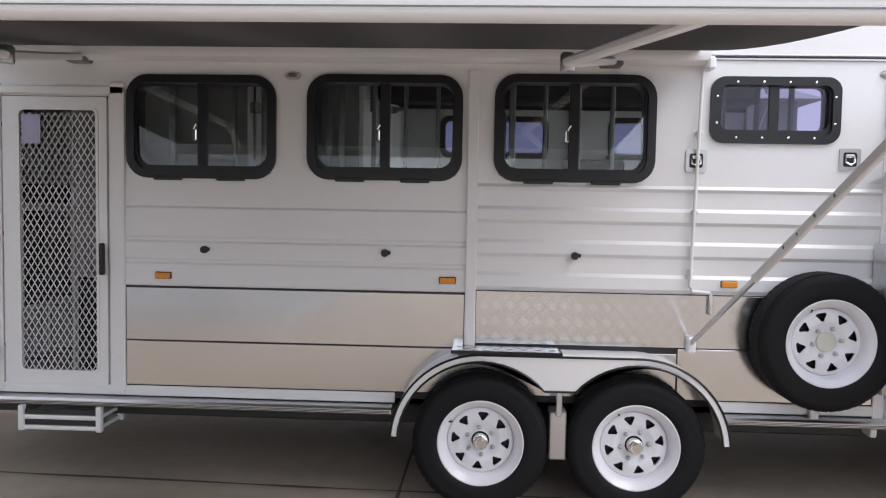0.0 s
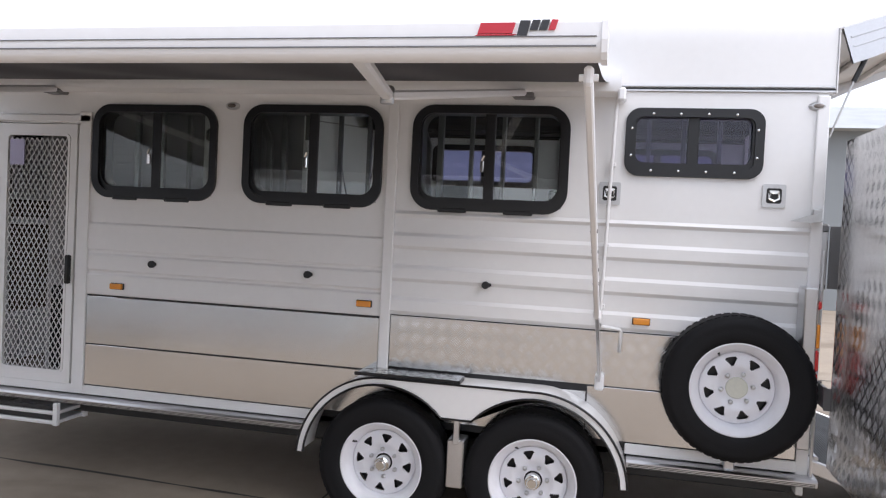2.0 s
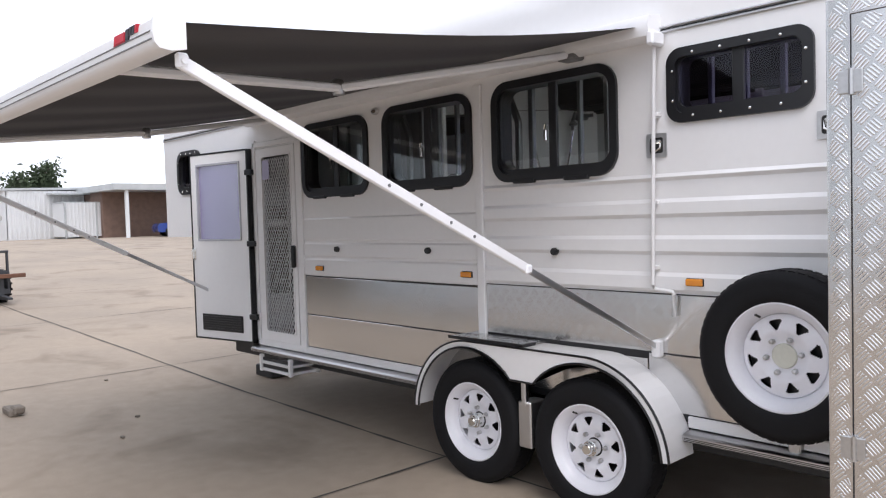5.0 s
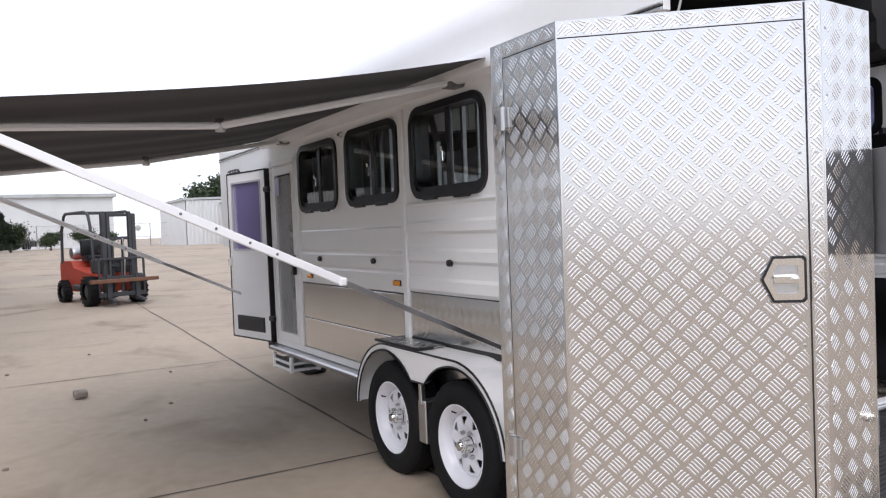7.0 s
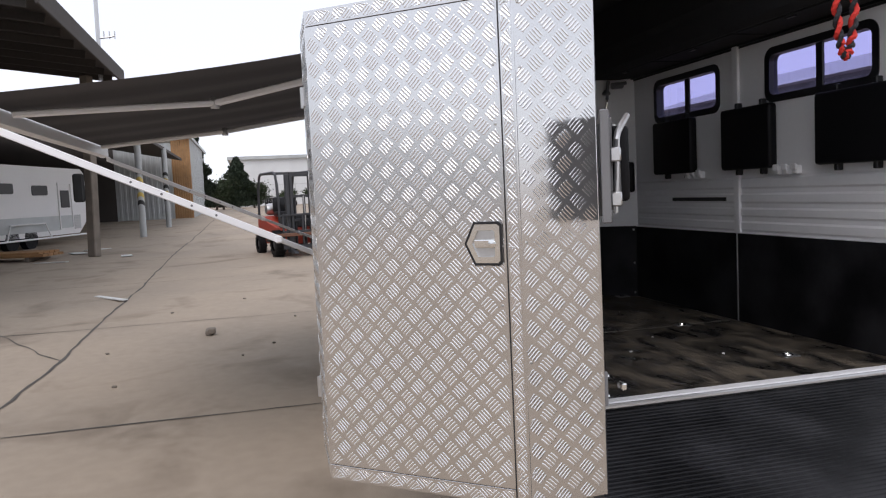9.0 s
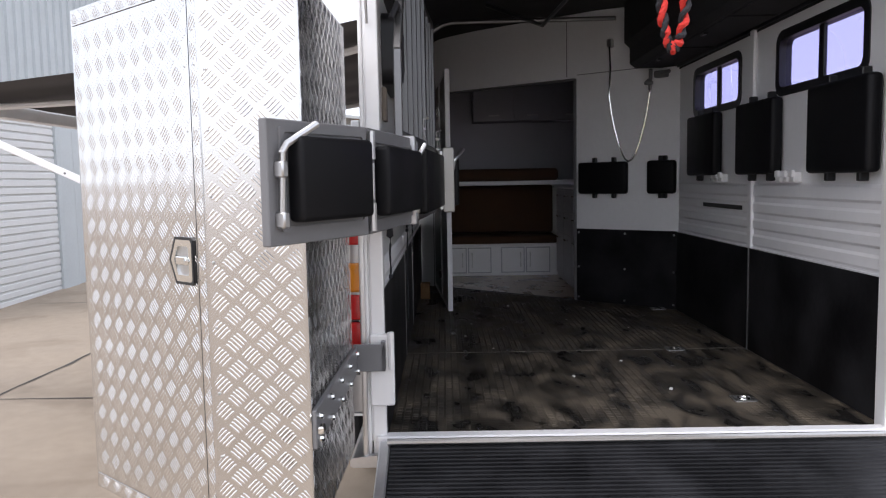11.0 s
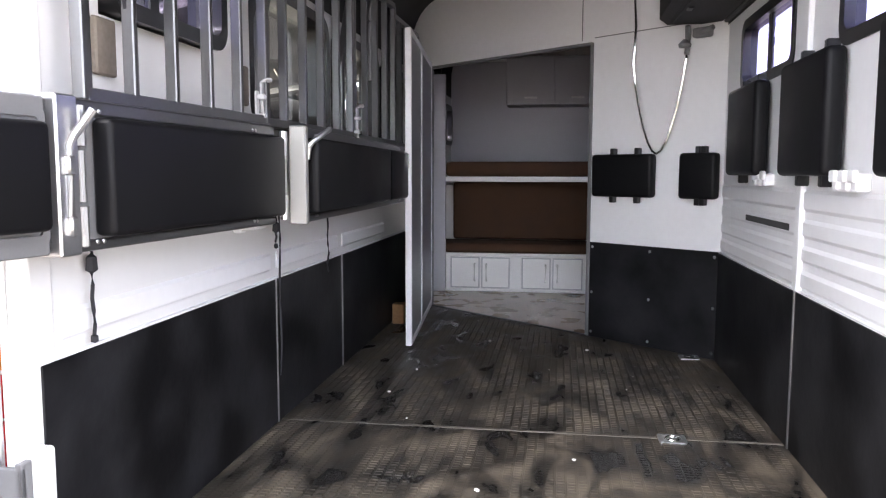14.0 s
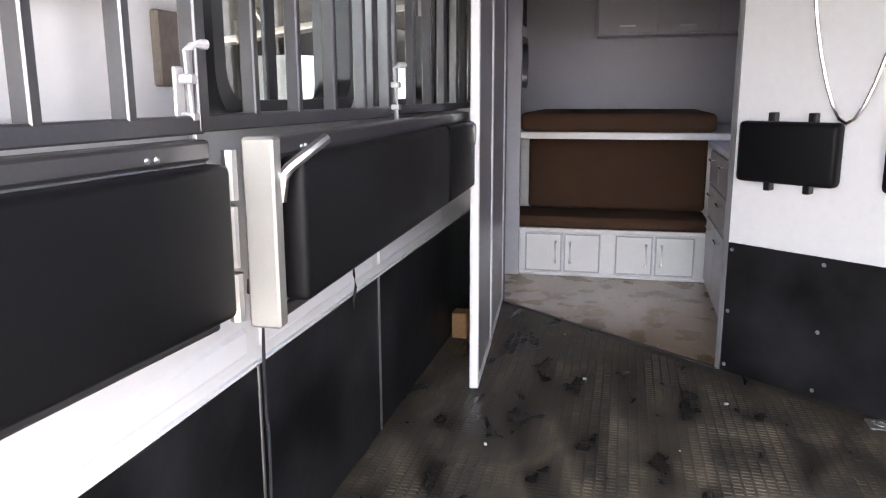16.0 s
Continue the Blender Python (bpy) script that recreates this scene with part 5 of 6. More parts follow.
# drop bolts on top of the dividers
for x, y in ((1.09, 0.18), (0.13, 0.235)):
    b_ = thing("drop_bolt", "zinc drop bolt latching a head grille to its divider", "bolt", "grille drop bolts")
    bm = B()
    box(bm, x - 0.022, x + 0.022, y - 0.006, y, 1.665, 1.765, 0.003)
    part("plate", bm, galvanised, b_)
    bm = B()
    tube(bm, [(x, y + 0.012, 1.63), (x, y + 0.012, 1.79), (x - 0.01, y + 0.02, 1.8), (x - 0.03, y + 0.03, 1.8)], 0.008, 8)
    part("bolt_rod", bm, galvanised, b_, smooth=True)
    bm = B()
    for z in (1.685, 1.745):
        bm = B()
        box(bm, x - 0.014, x + 0.014, y, y + 0.024, z - 0.008, z + 0.008, 0.003)
        part("guide", bm, galvanised, b_)


def grille(x0, x1, y0, y1, n, z1=2.42):
    """Head grille of square bars between two rails, with chamfered upper corner."""
    gl = thing("head_grille", "grey steel head-divider grille of upright bars against the wall", "grille", "head grilles")
    p = lambda s: (x0 + (x1 - x0) * s, y0 + (y1 - y0) * s)
    for z, s0 in ((1.672, 0.0), (z1, 0.22)):
        bm = B()
        beam(bm, (*p(s0), z), (*p(1), z), 0.03, 0.03)
        part("rail", bm, grille_grey, gl)
    bm = B()
    beam(bm, (*p(0), 1.66), (*p(0), 1.99), 0.03, 0.034)
    beam(bm, (*p(0), 1.985), (*p(0.22), z1), 0.03, 0.034)
    part("cranked_stile", bm, grille_grey, gl)
    bm = B()
    beam(bm, (*p(1), 1.66), (*p(1), z1), 0.03, 0.034)
    part("stile", bm, grille_grey, gl)
    for k in range(1, n):
        top = z1 if k / n > 0.22 else 1.985 + (k / n) / 0.22 * (z1 - 1.985)
        bm = B()
        beam(bm, (*p(k / n), 1.68), (*p(k / n), top), 0.03, 0.022)
        part("bar", bm, grille_grey, gl)
    return gl


grille(1.92, 1.07, 0.12, 0.19, 5)
grille(1.02, 0.14, 0.16, 0.22, 5)
grille(0.09, -0.78, 0.16, 0.21, 5)
grille(-0.84, -1.7, 0.15, 0.17, 5)
for x, y, z0, z1 in ((1.84, 0.07, 1.34, 1.12), (0.7, 0.078, 1.345, 1.23), (0.66, 0.075, 1.345, 0.72), (0.05, 0.08, 1.345, 1.05)):
    bm = B()
    rr_ = random.Random(int(x * 100) + 5)
    pts = [(x + rr_.uniform(-0.004, 0.004), y + rr_.uniform(-0.003, 0.003), z0 + (z1 - z0) * k / 7) for k in range(8)]
    tube(bm, pts, 0.0045, 6)
    if x > 0.68:
        lathe(bm, [(0.0, z0 - 0.07), (0.014, z0 - 0.06), (0.012, z0 - 0.03), (0.0, z0 - 0.02)], (x, y, 0), "z", 8)
        lathe(bm, [(0.0, z1 - 0.012), (0.009, z1 - 0.008), (0.008, z1 + 0.006), (0.0, z1 + 0.01)], (x, y, 0), "z", 8)
    tagged(part("tie_cord", bm, rope_black, smooth=True), "thin black tie cord hanging below the divider", "cord", "tie cords")
bm = B()
tube(bm, [(1.93, 0.1, 2.1), (1.9, 0.12, 2.16), (1.84, 0.13, 2.12), (1.82, 0.13, 2.05), (1.86, 0.13, 2.0), (1.9, 0.12, 1.96)], 0.012, 6)
tube(bm, [(1.8, 0.13, 2.1), (1.77, 0.13, 2.0), (1.74, 0.13, 1.78)], 0.008, 6)
tagged(part("lead_rope", bm, rope_black, smooth=True), "black rope knotted round the grille bars", "rope")
for x in (1.0, 0.1, -0.8):
    bm = B()
    box(bm, x - 0.06, x + 0.04, 0.06, 0.14, 1.315, 1.345, 0.006)
    box(bm, x - 0.04, x + 0.01, 0.045, 0.075, 1.3, 1.345, 0.006)
    tagged(part("divider_support", bm, white_in, smooth=False), "white plastic support clip under the divider", "clip", "divider clips")

# ---- pads, shower and fittings on the far wall ----


def wall_pad(m, w, h, label):
    p = thing("wall_pad", label, "pad", "wall pads")
    bm = B()
    box(bm, 0, w, -0.075, -0.012, 0, h, 0.02, 3)
    bm.transform(m)
    part("pad", bm, vinyl, p, smooth=True)
    for s in (0.12, w - 0.12):
        for z in (-0.012, h + 0.012):
            bm = B()
            box(bm, s - 0.014, s + 0.014, -0.04, 0.0, z - 0.022, z + 0.022, 0.004)
            bm.transform(m)
            part("clip", bm, black_trim, p)
    return p


for x, w_ in ((1.42, 0.5), (0.585, 0.475), (-0.26, 0.5)):
    wall_pad(Matrix.Translation((x, 1.966, 1.497)), w_, 0.38, "thick black vinyl pad fixed to the white far wall")
s1 = (Vector((-1.155, 1.33)) - DS).length + 0.035
wall_pad(dmat @ Matrix.Translation((s1, 0.03, 1.372)) @ Matrix.Translation((0, -0.03, 0)), 0.4, 0.24, "black vinyl pad clipped to the white partition")
s2 = (Vector((-0.8, 1.77)) - DS).length + 0.03
wall_pad(dmat @ Matrix.Translation((s2, 0.0, 1.372)), 0.21, 0.24, "small black vinyl pad in the partition corner")
for x in (0.21, 1.15):
    for k in (-0.075, 0.0, 0.075):
        bm = B()
        box(bm, x + k - 0.022, x + k + 0.022, 1.925, 1.966, 1.455, 1.505, 0.006)
        box(bm, x + k - 0.022, x + k + 0.022, 1.915, 1.93, 1.48, 1.515, 0.004)
        tagged(part("wall_hook", bm, white_in), "small white plastic hook on the far wall", "hook", "white wall hooks")

sh = thing("shower", "hand shower with a chrome hose looped on the partition wall", "shower")
c = lambda s, z, d=-0.04: dmat @ Vector((s, d, z))
sa = (Vector((-1.0, 1.52)) - DS).length + 0.04
sb = (Vector((-0.79, 1.775)) - DS).length + 0.03
bm = B()
pts = [c(sa, 2.5)] + [c(sa + 0.01, 2.3)]
for k in range(13):
    a = math.pi * k / 12
    pts.append(c((sa + sb) / 2 - (sb - sa) / 2 * math.cos(a) * (1 - 0.35 * math.sin(a)), 2.1 - 0.49 * math.sin(a)))
pts += [c(sb, 2.18)]
tube(bm, pts, 0.008, 8)
part("hose", bm, chrome, sh, "ribbed chrome hose", smooth=True)
bm = B()
tube(bm, [c(sb, 2.12), c(sb + 0.005, 2.2), c(sb + 0.02, 2.26, -0.07)], 0.014, 8)
lathe(bm, [(0.0, 0.0), (0.03, 0.005), (0.034, 0.02), (0.012, 0.045)], c(sb, 2.15, -0.06), "z", 12)
part("head", bm, grey_steel, sh, smooth=True)
bm = B()
box(bm, sb + 0.03, sb + 0.13, -0.05, 0, 2.2, 2.25, 0.012, 2)
tube(bm, [(sb + 0.08, -0.05, 2.225), (sb + 0.16, -0.07, 2.235)], 0.014, 8)
bm.transform(dmat)
part("mixer", bm, grey_steel, sh, smooth=True)
bm = B()
box(bm, sa - 0.02, sa + 0.02, -0.05, 0, 2.46, 2.52, 0.006)
bm.transform(dmat)
part("bracket", bm, zinc, sh)

bm = B()
for x, y1 in ((-0.6, 1.5),):
    tube(bm, [(x, 0.12, 2.0), (x, 0.12, 2.3)] + [(x, 0.38 - 0.26 * math.cos(radians(a)), 2.31 + 0.28 * math.sin(radians(a))) for a in range(0, 91, 10)] + [(x, y1, 2.6)], 0.016, 8)
tagged(part("ceiling_bow", bm, grille_grey, smooth=True), "grey steel tube bow under the ceiling", "tube")
bm = B()
tube(bm, [(-0.58, 0.6, 2.7), (-0.3, 0.95, 2.5), (0.3, 1.2, 2.72)], 0.013, 8)
tagged(part("ceiling_brace", bm, grille_grey, smooth=True), "grey tube brace below the ceiling", "tube")

# ---- living area beyond the doorway ----
bench = thing("bench_seat", "white bench with four cupboard doors and brown cushions", "bench")
bm = B()
box(bm, -3.26, -2.8, 0.06, 1.42, FLOOR, 0.84)
part("body", bm, cabinet_white, bench)
bm = B()
box(bm, -2.8, -2.785, 0.06, 1.42, 0.825, 0.85, 0.003)
box(bm, -2.8, -2.785, 0.06, 1.42, FLOOR, 0.548, 0.003)
part("face_trim", bm, white_in, bench)
for a, b, hs_ in ((0.247, 0.497, 1), (0.503, 0.745, -1), (0.835, 1.078, 1), (1.084, 1.335, -1)):
    dn = node("cupboard_door", bench)
    bm = B()
    box(bm, -2.8, -2.784, a, b, 0.555, 0.82, 0.003)
    part("panel", bm, cabinet_white, dn)
    bm = B()
    ring(bm, rrect(a + 0.004, b - 0.004, 0.559, 0.816, 0.003, 2), rrect(a + 0.014, b - 0.014, 0.569, 0.806, 0.003, 2), "x", -2.784, -2.7815)
    part("bead", bm, grey_panel, dn)
    bm = B()
    y = b - 0.045 if hs_ > 0 else a + 0.045
    tube(bm, [(-2.784, y, 0.62), (-2.762, y, 0.625), (-2.762, y, 0.755), (-2.784, y, 0.76)], 0.008, 6)
    part("handle", bm, zinc, dn)
bm = B()
box(bm, -3.22, -2.79, 0.07, 1.41, 0.85, 0.93, 0.025, 3)
tagged(part("seat_cushion", bm, brown, smooth=True), "brown fabric seat cushion on the bench", "cushion")
bm = B()
box(bm, -3.255, -3.14, 0.22, 1.41, 0.935, 1.43, 0.025, 3)
tagged(part("back_cushion", bm, brown, smooth=True), "brown fabric back cushion leaning on the front wall", "cushion")
bm = B()
box(bm, -4.2, -2.76, 0.05, 1.96, 1.435, 1.478, 0.006)
tagged(part("bed_base", bm, cabinet_white), "pale bed platform with a white edge over the gooseneck", "bed base")
bm = B()
box(bm, -4.18, -2.8, 0.2, 1.42, 1.478, 1.6, 0.035, 3)
tagged(part("mattress", bm, brown, smooth=True), "brown covered mattress on the raised bed platform", "mattress")
bm = B()
box(bm, -2.79, -2.755, 0.05, 0.21, FLOOR, 2.3, 0.003)
tagged(part("wall_return", bm, grey_panel), "narrow grey wall return beside the bench", "wall", kind="structure")
oc = thing("overhead_cupboard", "grey overhead cupboards with slim bar handles above the bed", "cupboard")
bm = B()
box(bm, -4.22, -3.9, 0.62, 1.95, 2.15, 2.6, 0.004)
part("body", bm, grey_panel, oc)
for y0, y1 in ((0.635, 1.07), (1.08, 1.5), (1.51, 1.94)):
    bm = B()
    box(bm, -3.9, -3.885, y0, y1, 2.165, 2.58, 0.003)
    part("cupboard_door", bm, grey_panel, oc)
    bm = B()
    box(bm, -3.885, -3.87, (y0 + y1) / 2 - 0.06, (y0 + y1) / 2 + 0.06, 2.205, 2.222, 0.004)
    part("handle", bm, alu, oc)
bm = B()
box(bm, -4.235, -4.22, 0.05, 1.96, 1.48, 2.6)
box(bm, -4.22, -4.217, 0.636, 0.642, 1.6, 2.15)
tagged(part("nose_lining", bm, grey_panel), "grey panelled lining of the nose wall", "wall lining", kind="structure")
bm = B()
tube(bm, [(-3.0, 0.09, 2.25)] + [(-3.0, 0.42 - 0.33 * math.cos(radians(a)), 2.35 + 0.33 * math.sin(radians(a))) for a in range(0, 91, 9)] + [(-3.0, 1.0, 2.69)], 0.05, 10)
tagged(part("roof_bow", bm, black_trim, smooth=True), "black curved roof bow in the living area", "tube")
kc = thing("kitchen_cabinet", "grey kitchen cabinet with drawers along the living area wall", "cabinet")
bm = B()
box(bm, -2.74, -1.36, 1.4, 1.955, FLOOR, 1.4, 0.004)
part("body", bm, grey_panel, kc)
bm = B()
box(bm, -2.75, -1.34, 1.37, 1.955, 1.4, 1.435, 0.006)
part("worktop", bm, cabinet_white, kc)
for x0, x1 in ((-2.7, -2.26), (-2.25, -1.81), (-1.8, -1.38)):
    for z0, z1 in ((0.58, 0.98), (0.99, 1.18), (1.19, 1.38)):
        bm = B()
        box(bm, x0, x1, 1.384, 1.4, z0, z1, 0.003)
        dr = part("drawer_front", bm, grey_panel, kc)
        bm = B()
        box(bm, (x0 + x1) / 2 - 0.05, (x0 + x1) / 2 + 0.05, 1.355, 1.385, z1 - 0.05, z1 - 0.036, 0.004)
        part("handle", bm, chrome, dr)

# scraps of straw and plaster on the stall floor
rnd = random.Random(21)
for x, y in ((-1.5, 0.62), (0.2, 0.4), (0.55, 0.55), (-0.9, 0.75), (0.9, 1.2), (-0.3, 1.1), (-0.2, 0.45), (1.2, 0.9), (0.0, 1.45), (1.45, 1.3), (-0.75, 1.3), (-1.796, 0.6)):
    bm = B()
    w_ = rnd.uniform(0.004, 0.009)
    box(bm, -w_, w_, -w_ * 0.7, w_ * 0.7, 0, w_, 0.002, turn=pose(x, y, FLOOR + 0.002, 0, 0, rnd.uniform(0, 180)))
    tagged(part("floor_scrap", bm, paper), "tiny pale scrap lying on the matting", "scrap", "floor scraps")

# ---- awning ----
aw = thing("awning", "extended caravan awning with white frame and grey striped cloth", "awning")
AX0, AX1 = -2.56, 1.06
bm = B()
prism(bm, [(0.0, 2.235), (-0.05, 2.225), (-0.1, 2.245), (-0.115, 2.29), (-0.1, 2.335), (0.0, 2.35)], "x", AX0 - 0.02, AX1 + 0.03)
part("case", bm, awning_alu, aw, smooth=True)
bm = B()
prism(bm, [(-2.265, 1.906), (-2.3, 1.899), (-2.325, 1.901), (-2.337, 1.912), (-2.343, 1.935), (-2.34, 1.97), (-2.325, 1.984), (-2.28, 1.99), (-2.265, 1.985)], "x", AX0, AX1)
lead = part("lead_bar", bm, awning_alu, aw, "white lead bar with grey lines", smooth=True)
bm = B()
box(bm, AX0 + 0.01, AX1 - 0.01, -2.3425, -2.3360, 1.9215, 1.9245)
box(bm, AX0 + 0.01, AX1 - 0.01, -2.3455, -2.3380, 1.9405, 1.9425)
part("groove", bm, grey_steel, lead)
for x in (AX0 - 0.012, AX1):
    bm = B()
    prism(bm, [(-2.26, 1.902), (-2.3, 1.894), (-2.33, 1.897), (-2.343, 1.91), (-2.348, 1.935), (-2.345, 1.972), (-2.328, 1.988), (-2.28, 1.995), (-2.26, 1.99)], "x", x, x + 0.012)
    part("end_cap", bm, awning_alu, aw)
for x0, x1, z0, z1, mt in ((0.8130, 0.8830, 1.9475, 1.969, sign_red), (0.8080, 0.8855, 1.9435, 1.946, sign_red), (0.8930, 0.9130, 1.944, 1.973, sign_black), (0.9180, 0.9330, 1.954, 1.974, sign_black), (0.9365, 0.9515, 1.954, 1.974, sign_black), (0.9555, 0.9680, 1.954, 1.974, sign_red)):
    bm = B()
    prism(bm, [(x0, z0), (x1, z0), (x1 + 0.006, z1), (x0 + 0.006, z1)], "y", -2.3465, -2.336)
    part("badge_mark", bm, mt, lead)
bm = B()
nx, ny = 40, 10
gridv = []
for i in range(nx + 1):
    row = []
    for j in range(ny + 1):
        x, s = AX0 + 0.03 + (AX1 - AX0 - 0.06) * i / nx, j / ny
        y = -0.1 - 2.158 * s
        z = 2.29 - 0.31 * s - 0.035 * math.sin(math.pi * s) + 0.006 * math.sin(x * 5.0 + 2 * s) * math.sin(math.pi * s)
        row.append(bm.verts.new((x, y, z)))
    gridv.append(row)
for i in range(nx):
    for j in range(ny):
        bm.faces.new((gridv[i][j], gridv[i + 1][j], gridv[i + 1][j + 1], gridv[i][j + 1]))
bmesh.ops.solidify(bm, geom=bm.faces[:], thickness=0.0015)
part("cloth", bm, cloth, aw, "grey striped acrylic cloth", smooth=True)
for root, elbow, front in (((0.62, -0.05, 2.245), (0.27, -1.21, 2.02), (0.5, -2.2180, 1.95)), ((-2.1, -0.05, 2.245), (-1.75, -1.21, 2.03), (-2.0, -2.2180, 1.95))):
    arm = node("folding_arm", aw)
    bm = B()
    beam(bm, root, elbow, 0.05, 0.035, 0.008)
    part("upper_arm", bm, awning_alu, arm)
    bm = B()
    beam(bm, elbow, front, 0.045, 0.032, 0.008)
    part("fore_arm", bm, awning_alu, arm)
    bm = B()
    lathe(bm, [(0.0, -0.03), (0.024, -0.03), (0.026, -0.024), (0.026, 0.026), (0.02, 0.034), (0.0, 0.034)], elbow, "z", 12)
    part("elbow_joint", bm, zinc, arm, smooth=True)
    bm = B()
    box(bm, root[0] - 0.06, root[0] + 0.05, -0.09, 0.0, 2.215, 2.26, 0.008)
    part("root_bracket", bm, grey_steel, arm)
for top, foot in (((1.035, -2.2580, 1.875), (1.061, -0.035, 0.835)), ((-2.54, -2.2580, 1.875), (-3.2, -0.035, 0.85))):
    leg = node("support_leg", aw)
    t_, f_ = Vector(top), Vector(foot)
    mid = t_.lerp(f_, 0.6)
    bm = B()
    beam(bm, top, mid, 0.018, 0.036, 0.004)
    part("outer_tube", bm, awning_alu, leg)
    bm = B()
    beam(bm, mid, foot, 0.013, 0.026, 0.003)
    part("inner_tube", bm, alu, leg)
    for k in (0.3, 0.36, 0.42, 0.47):
        q = t_.lerp(f_, k)
        bm = B()
        lathe(bm, [(0.0, -0.0115), (0.006, -0.011), (0.006, 0.011), (0.0, 0.0115)], q, "x", 8)
        part("hole_plug", bm, grey_steel, leg)
    bm = B()
    box(bm, mid.x - 0.014, mid.x + 0.014, mid.y - 0.018, mid.y + 0.018, mid.z - 0.018, mid.z + 0.018, 0.006)
    part("clamp", bm, awning_alu, leg)
    bm = B()
    box(bm, top[0] - 0.01, top[0] + 0.01, -2.2750, -2.2410, 1.858, 1.9, 0.006)
    tube(bm, [(top[0] - 0.02, -2.2580, 1.877), (top[0] + 0.02, -2.2580, 1.877)], 0.008, 8)
    part("knuckle", bm, awning_alu, leg)
    bm = B()
    box(bm, foot[0] - 0.022, foot[0] + 0.022, -0.05, -0.004, foot[2] - 0.05, foot[2] + 0.03, 0.008)
    part("foot_bracket", bm, awning_alu, leg)
bm = B()
box(bm, 1.075, 1.115, -0.11, -0.01, 2.2, 2.265, 0.01)
part("end_bracket", bm, awning_alu, aw)

# ---- forklift ----
fk = thing("forklift", "red and dark grey forklift truck parked with lowered forks", "forklift")
bm = B()
prism(bm, [(-1.95, 0.28), (-2.05, 0.45), (-2.05, 0.95), (-1.9, 1.0), (-1.3, 1.0), (-1.2, 0.85), (-0.35, 0.72), (0.1, 0.72), (0.1, 0.3)], "y", -0.46, 0.46)
part("body", bm, red_paint, fk)
bm = B()
box(bm, -1.2, -0.3, -0.5, 0.5, 0.32, 0.46, 0.03)
box(bm, -0.25, 0.12, -0.42, 0.42, 0.72, 1.05, 0.03)
part("step_and_dash", bm, fork_dark, fk)
seat = node("seat", fk)
bm = B()
box(bm, -1.25, -0.8, -0.25, 0.25, 0.98, 1.12, 0.04, 2)
part("cushion", bm, black_trim, seat, smooth=True)
bm = B()
box(bm, -1.35, -1.22, -0.24, 0.24, 1.1, 1.5, 0.04, 2)
part("backrest", bm, black_trim, seat, smooth=True)
for s in (-1, 1):
    bm = B()
    y = s * 0.47
    tube(bm, [(-1.85, y, 0.95), (-1.8, y, 1.7), (-1.62, y, 2.05), (-1.5, y, 2.12), (-0.3, y, 2.12), (-0.1, y, 2.05), (0.0, y, 1.8), (0.1, y, 1.0)], 0.035, 8)
    part("guard_post", bm, fork_dark, fk, smooth=True)
for k in range(7):
    bm = B()
    box(bm, -1.6 + k * 0.2, -1.56 + k * 0.2, -0.47, 0.47, 2.1, 2.13)
    part("guard_bar", bm, fork_dark, fk)
mast = node("mast", fk)
for s in (-1, 1):
    bm = B()
    box(bm, 0.3, 0.42, s * 0.33 - 0.05, s * 0.33 + 0.05, 0.12, 2.05, 0.01)
    part("outer_rail", bm, fork_dark, mast)
    bm = B()
    box(bm, 0.34, 0.44, s * 0.24 - 0.035, s * 0.24 + 0.035, 0.15, 2.1, 0.01)
    part("inner_rail", bm, fork_dark, mast)
    bm = B()
    tube(bm, [(0.28, s * 0.12, 0.2), (0.28, s * 0.12, 1.5)], 0.035, 10)
    part("lift_cylinder", bm, fork_dark, mast, smooth=True)
for z in (0.25, 0.9, 1.5, 2.02):
    bm = B()
    box(bm, 0.3, 0.4, -0.36, 0.36, z - 0.035, z + 0.035, 0.006)
    part("cross_member", bm, fork_dark, mast)
bm = B()
tube(bm, [(0.46, 0.05, 1.5), (0.48, 0.07, 1.0), (0.47, 0.05, 0.55)], 0.018, 8)
part("hose", bm, zinc, mast, smooth=True)
for z0, z1 in ((0.56, 0.66), (0.2, 0.3), (1.02, 1.07)):
    bm = B()
    box(bm, 0.44, 0.5, -0.52, 0.52, z0, z1, 0.006)
    part("carriage_plate", bm, fork_dark, mast)
for y in (-0.5, -0.25, 0.0, 0.25, 0.5):
    bm = B()
    box(bm, 0.44, 0.48, y - 0.02, y + 0.02, 0.3, 1.03)
    part("carriage_bar", bm, fork_dark, mast)
for s in (-1, 1):
    bm = B()
    prism(bm, [(0.5, 0.7), (0.55, 0.7), (0.55, 0.18), (0.86, 0.14), (0.86, 0.1), (0.5, 0.1)], "y", s * 0.32 - 0.05, s * 0.32 + 0.05)
    part("fork", bm, fork_dark, fk)
bm = B()
box(bm, 0.55, 0.68, -0.75, 0.75, 0.52, 0.6, 0.01)
part("lifting_beam", bm, rust, fk, "rusty steel beam across the carriage")
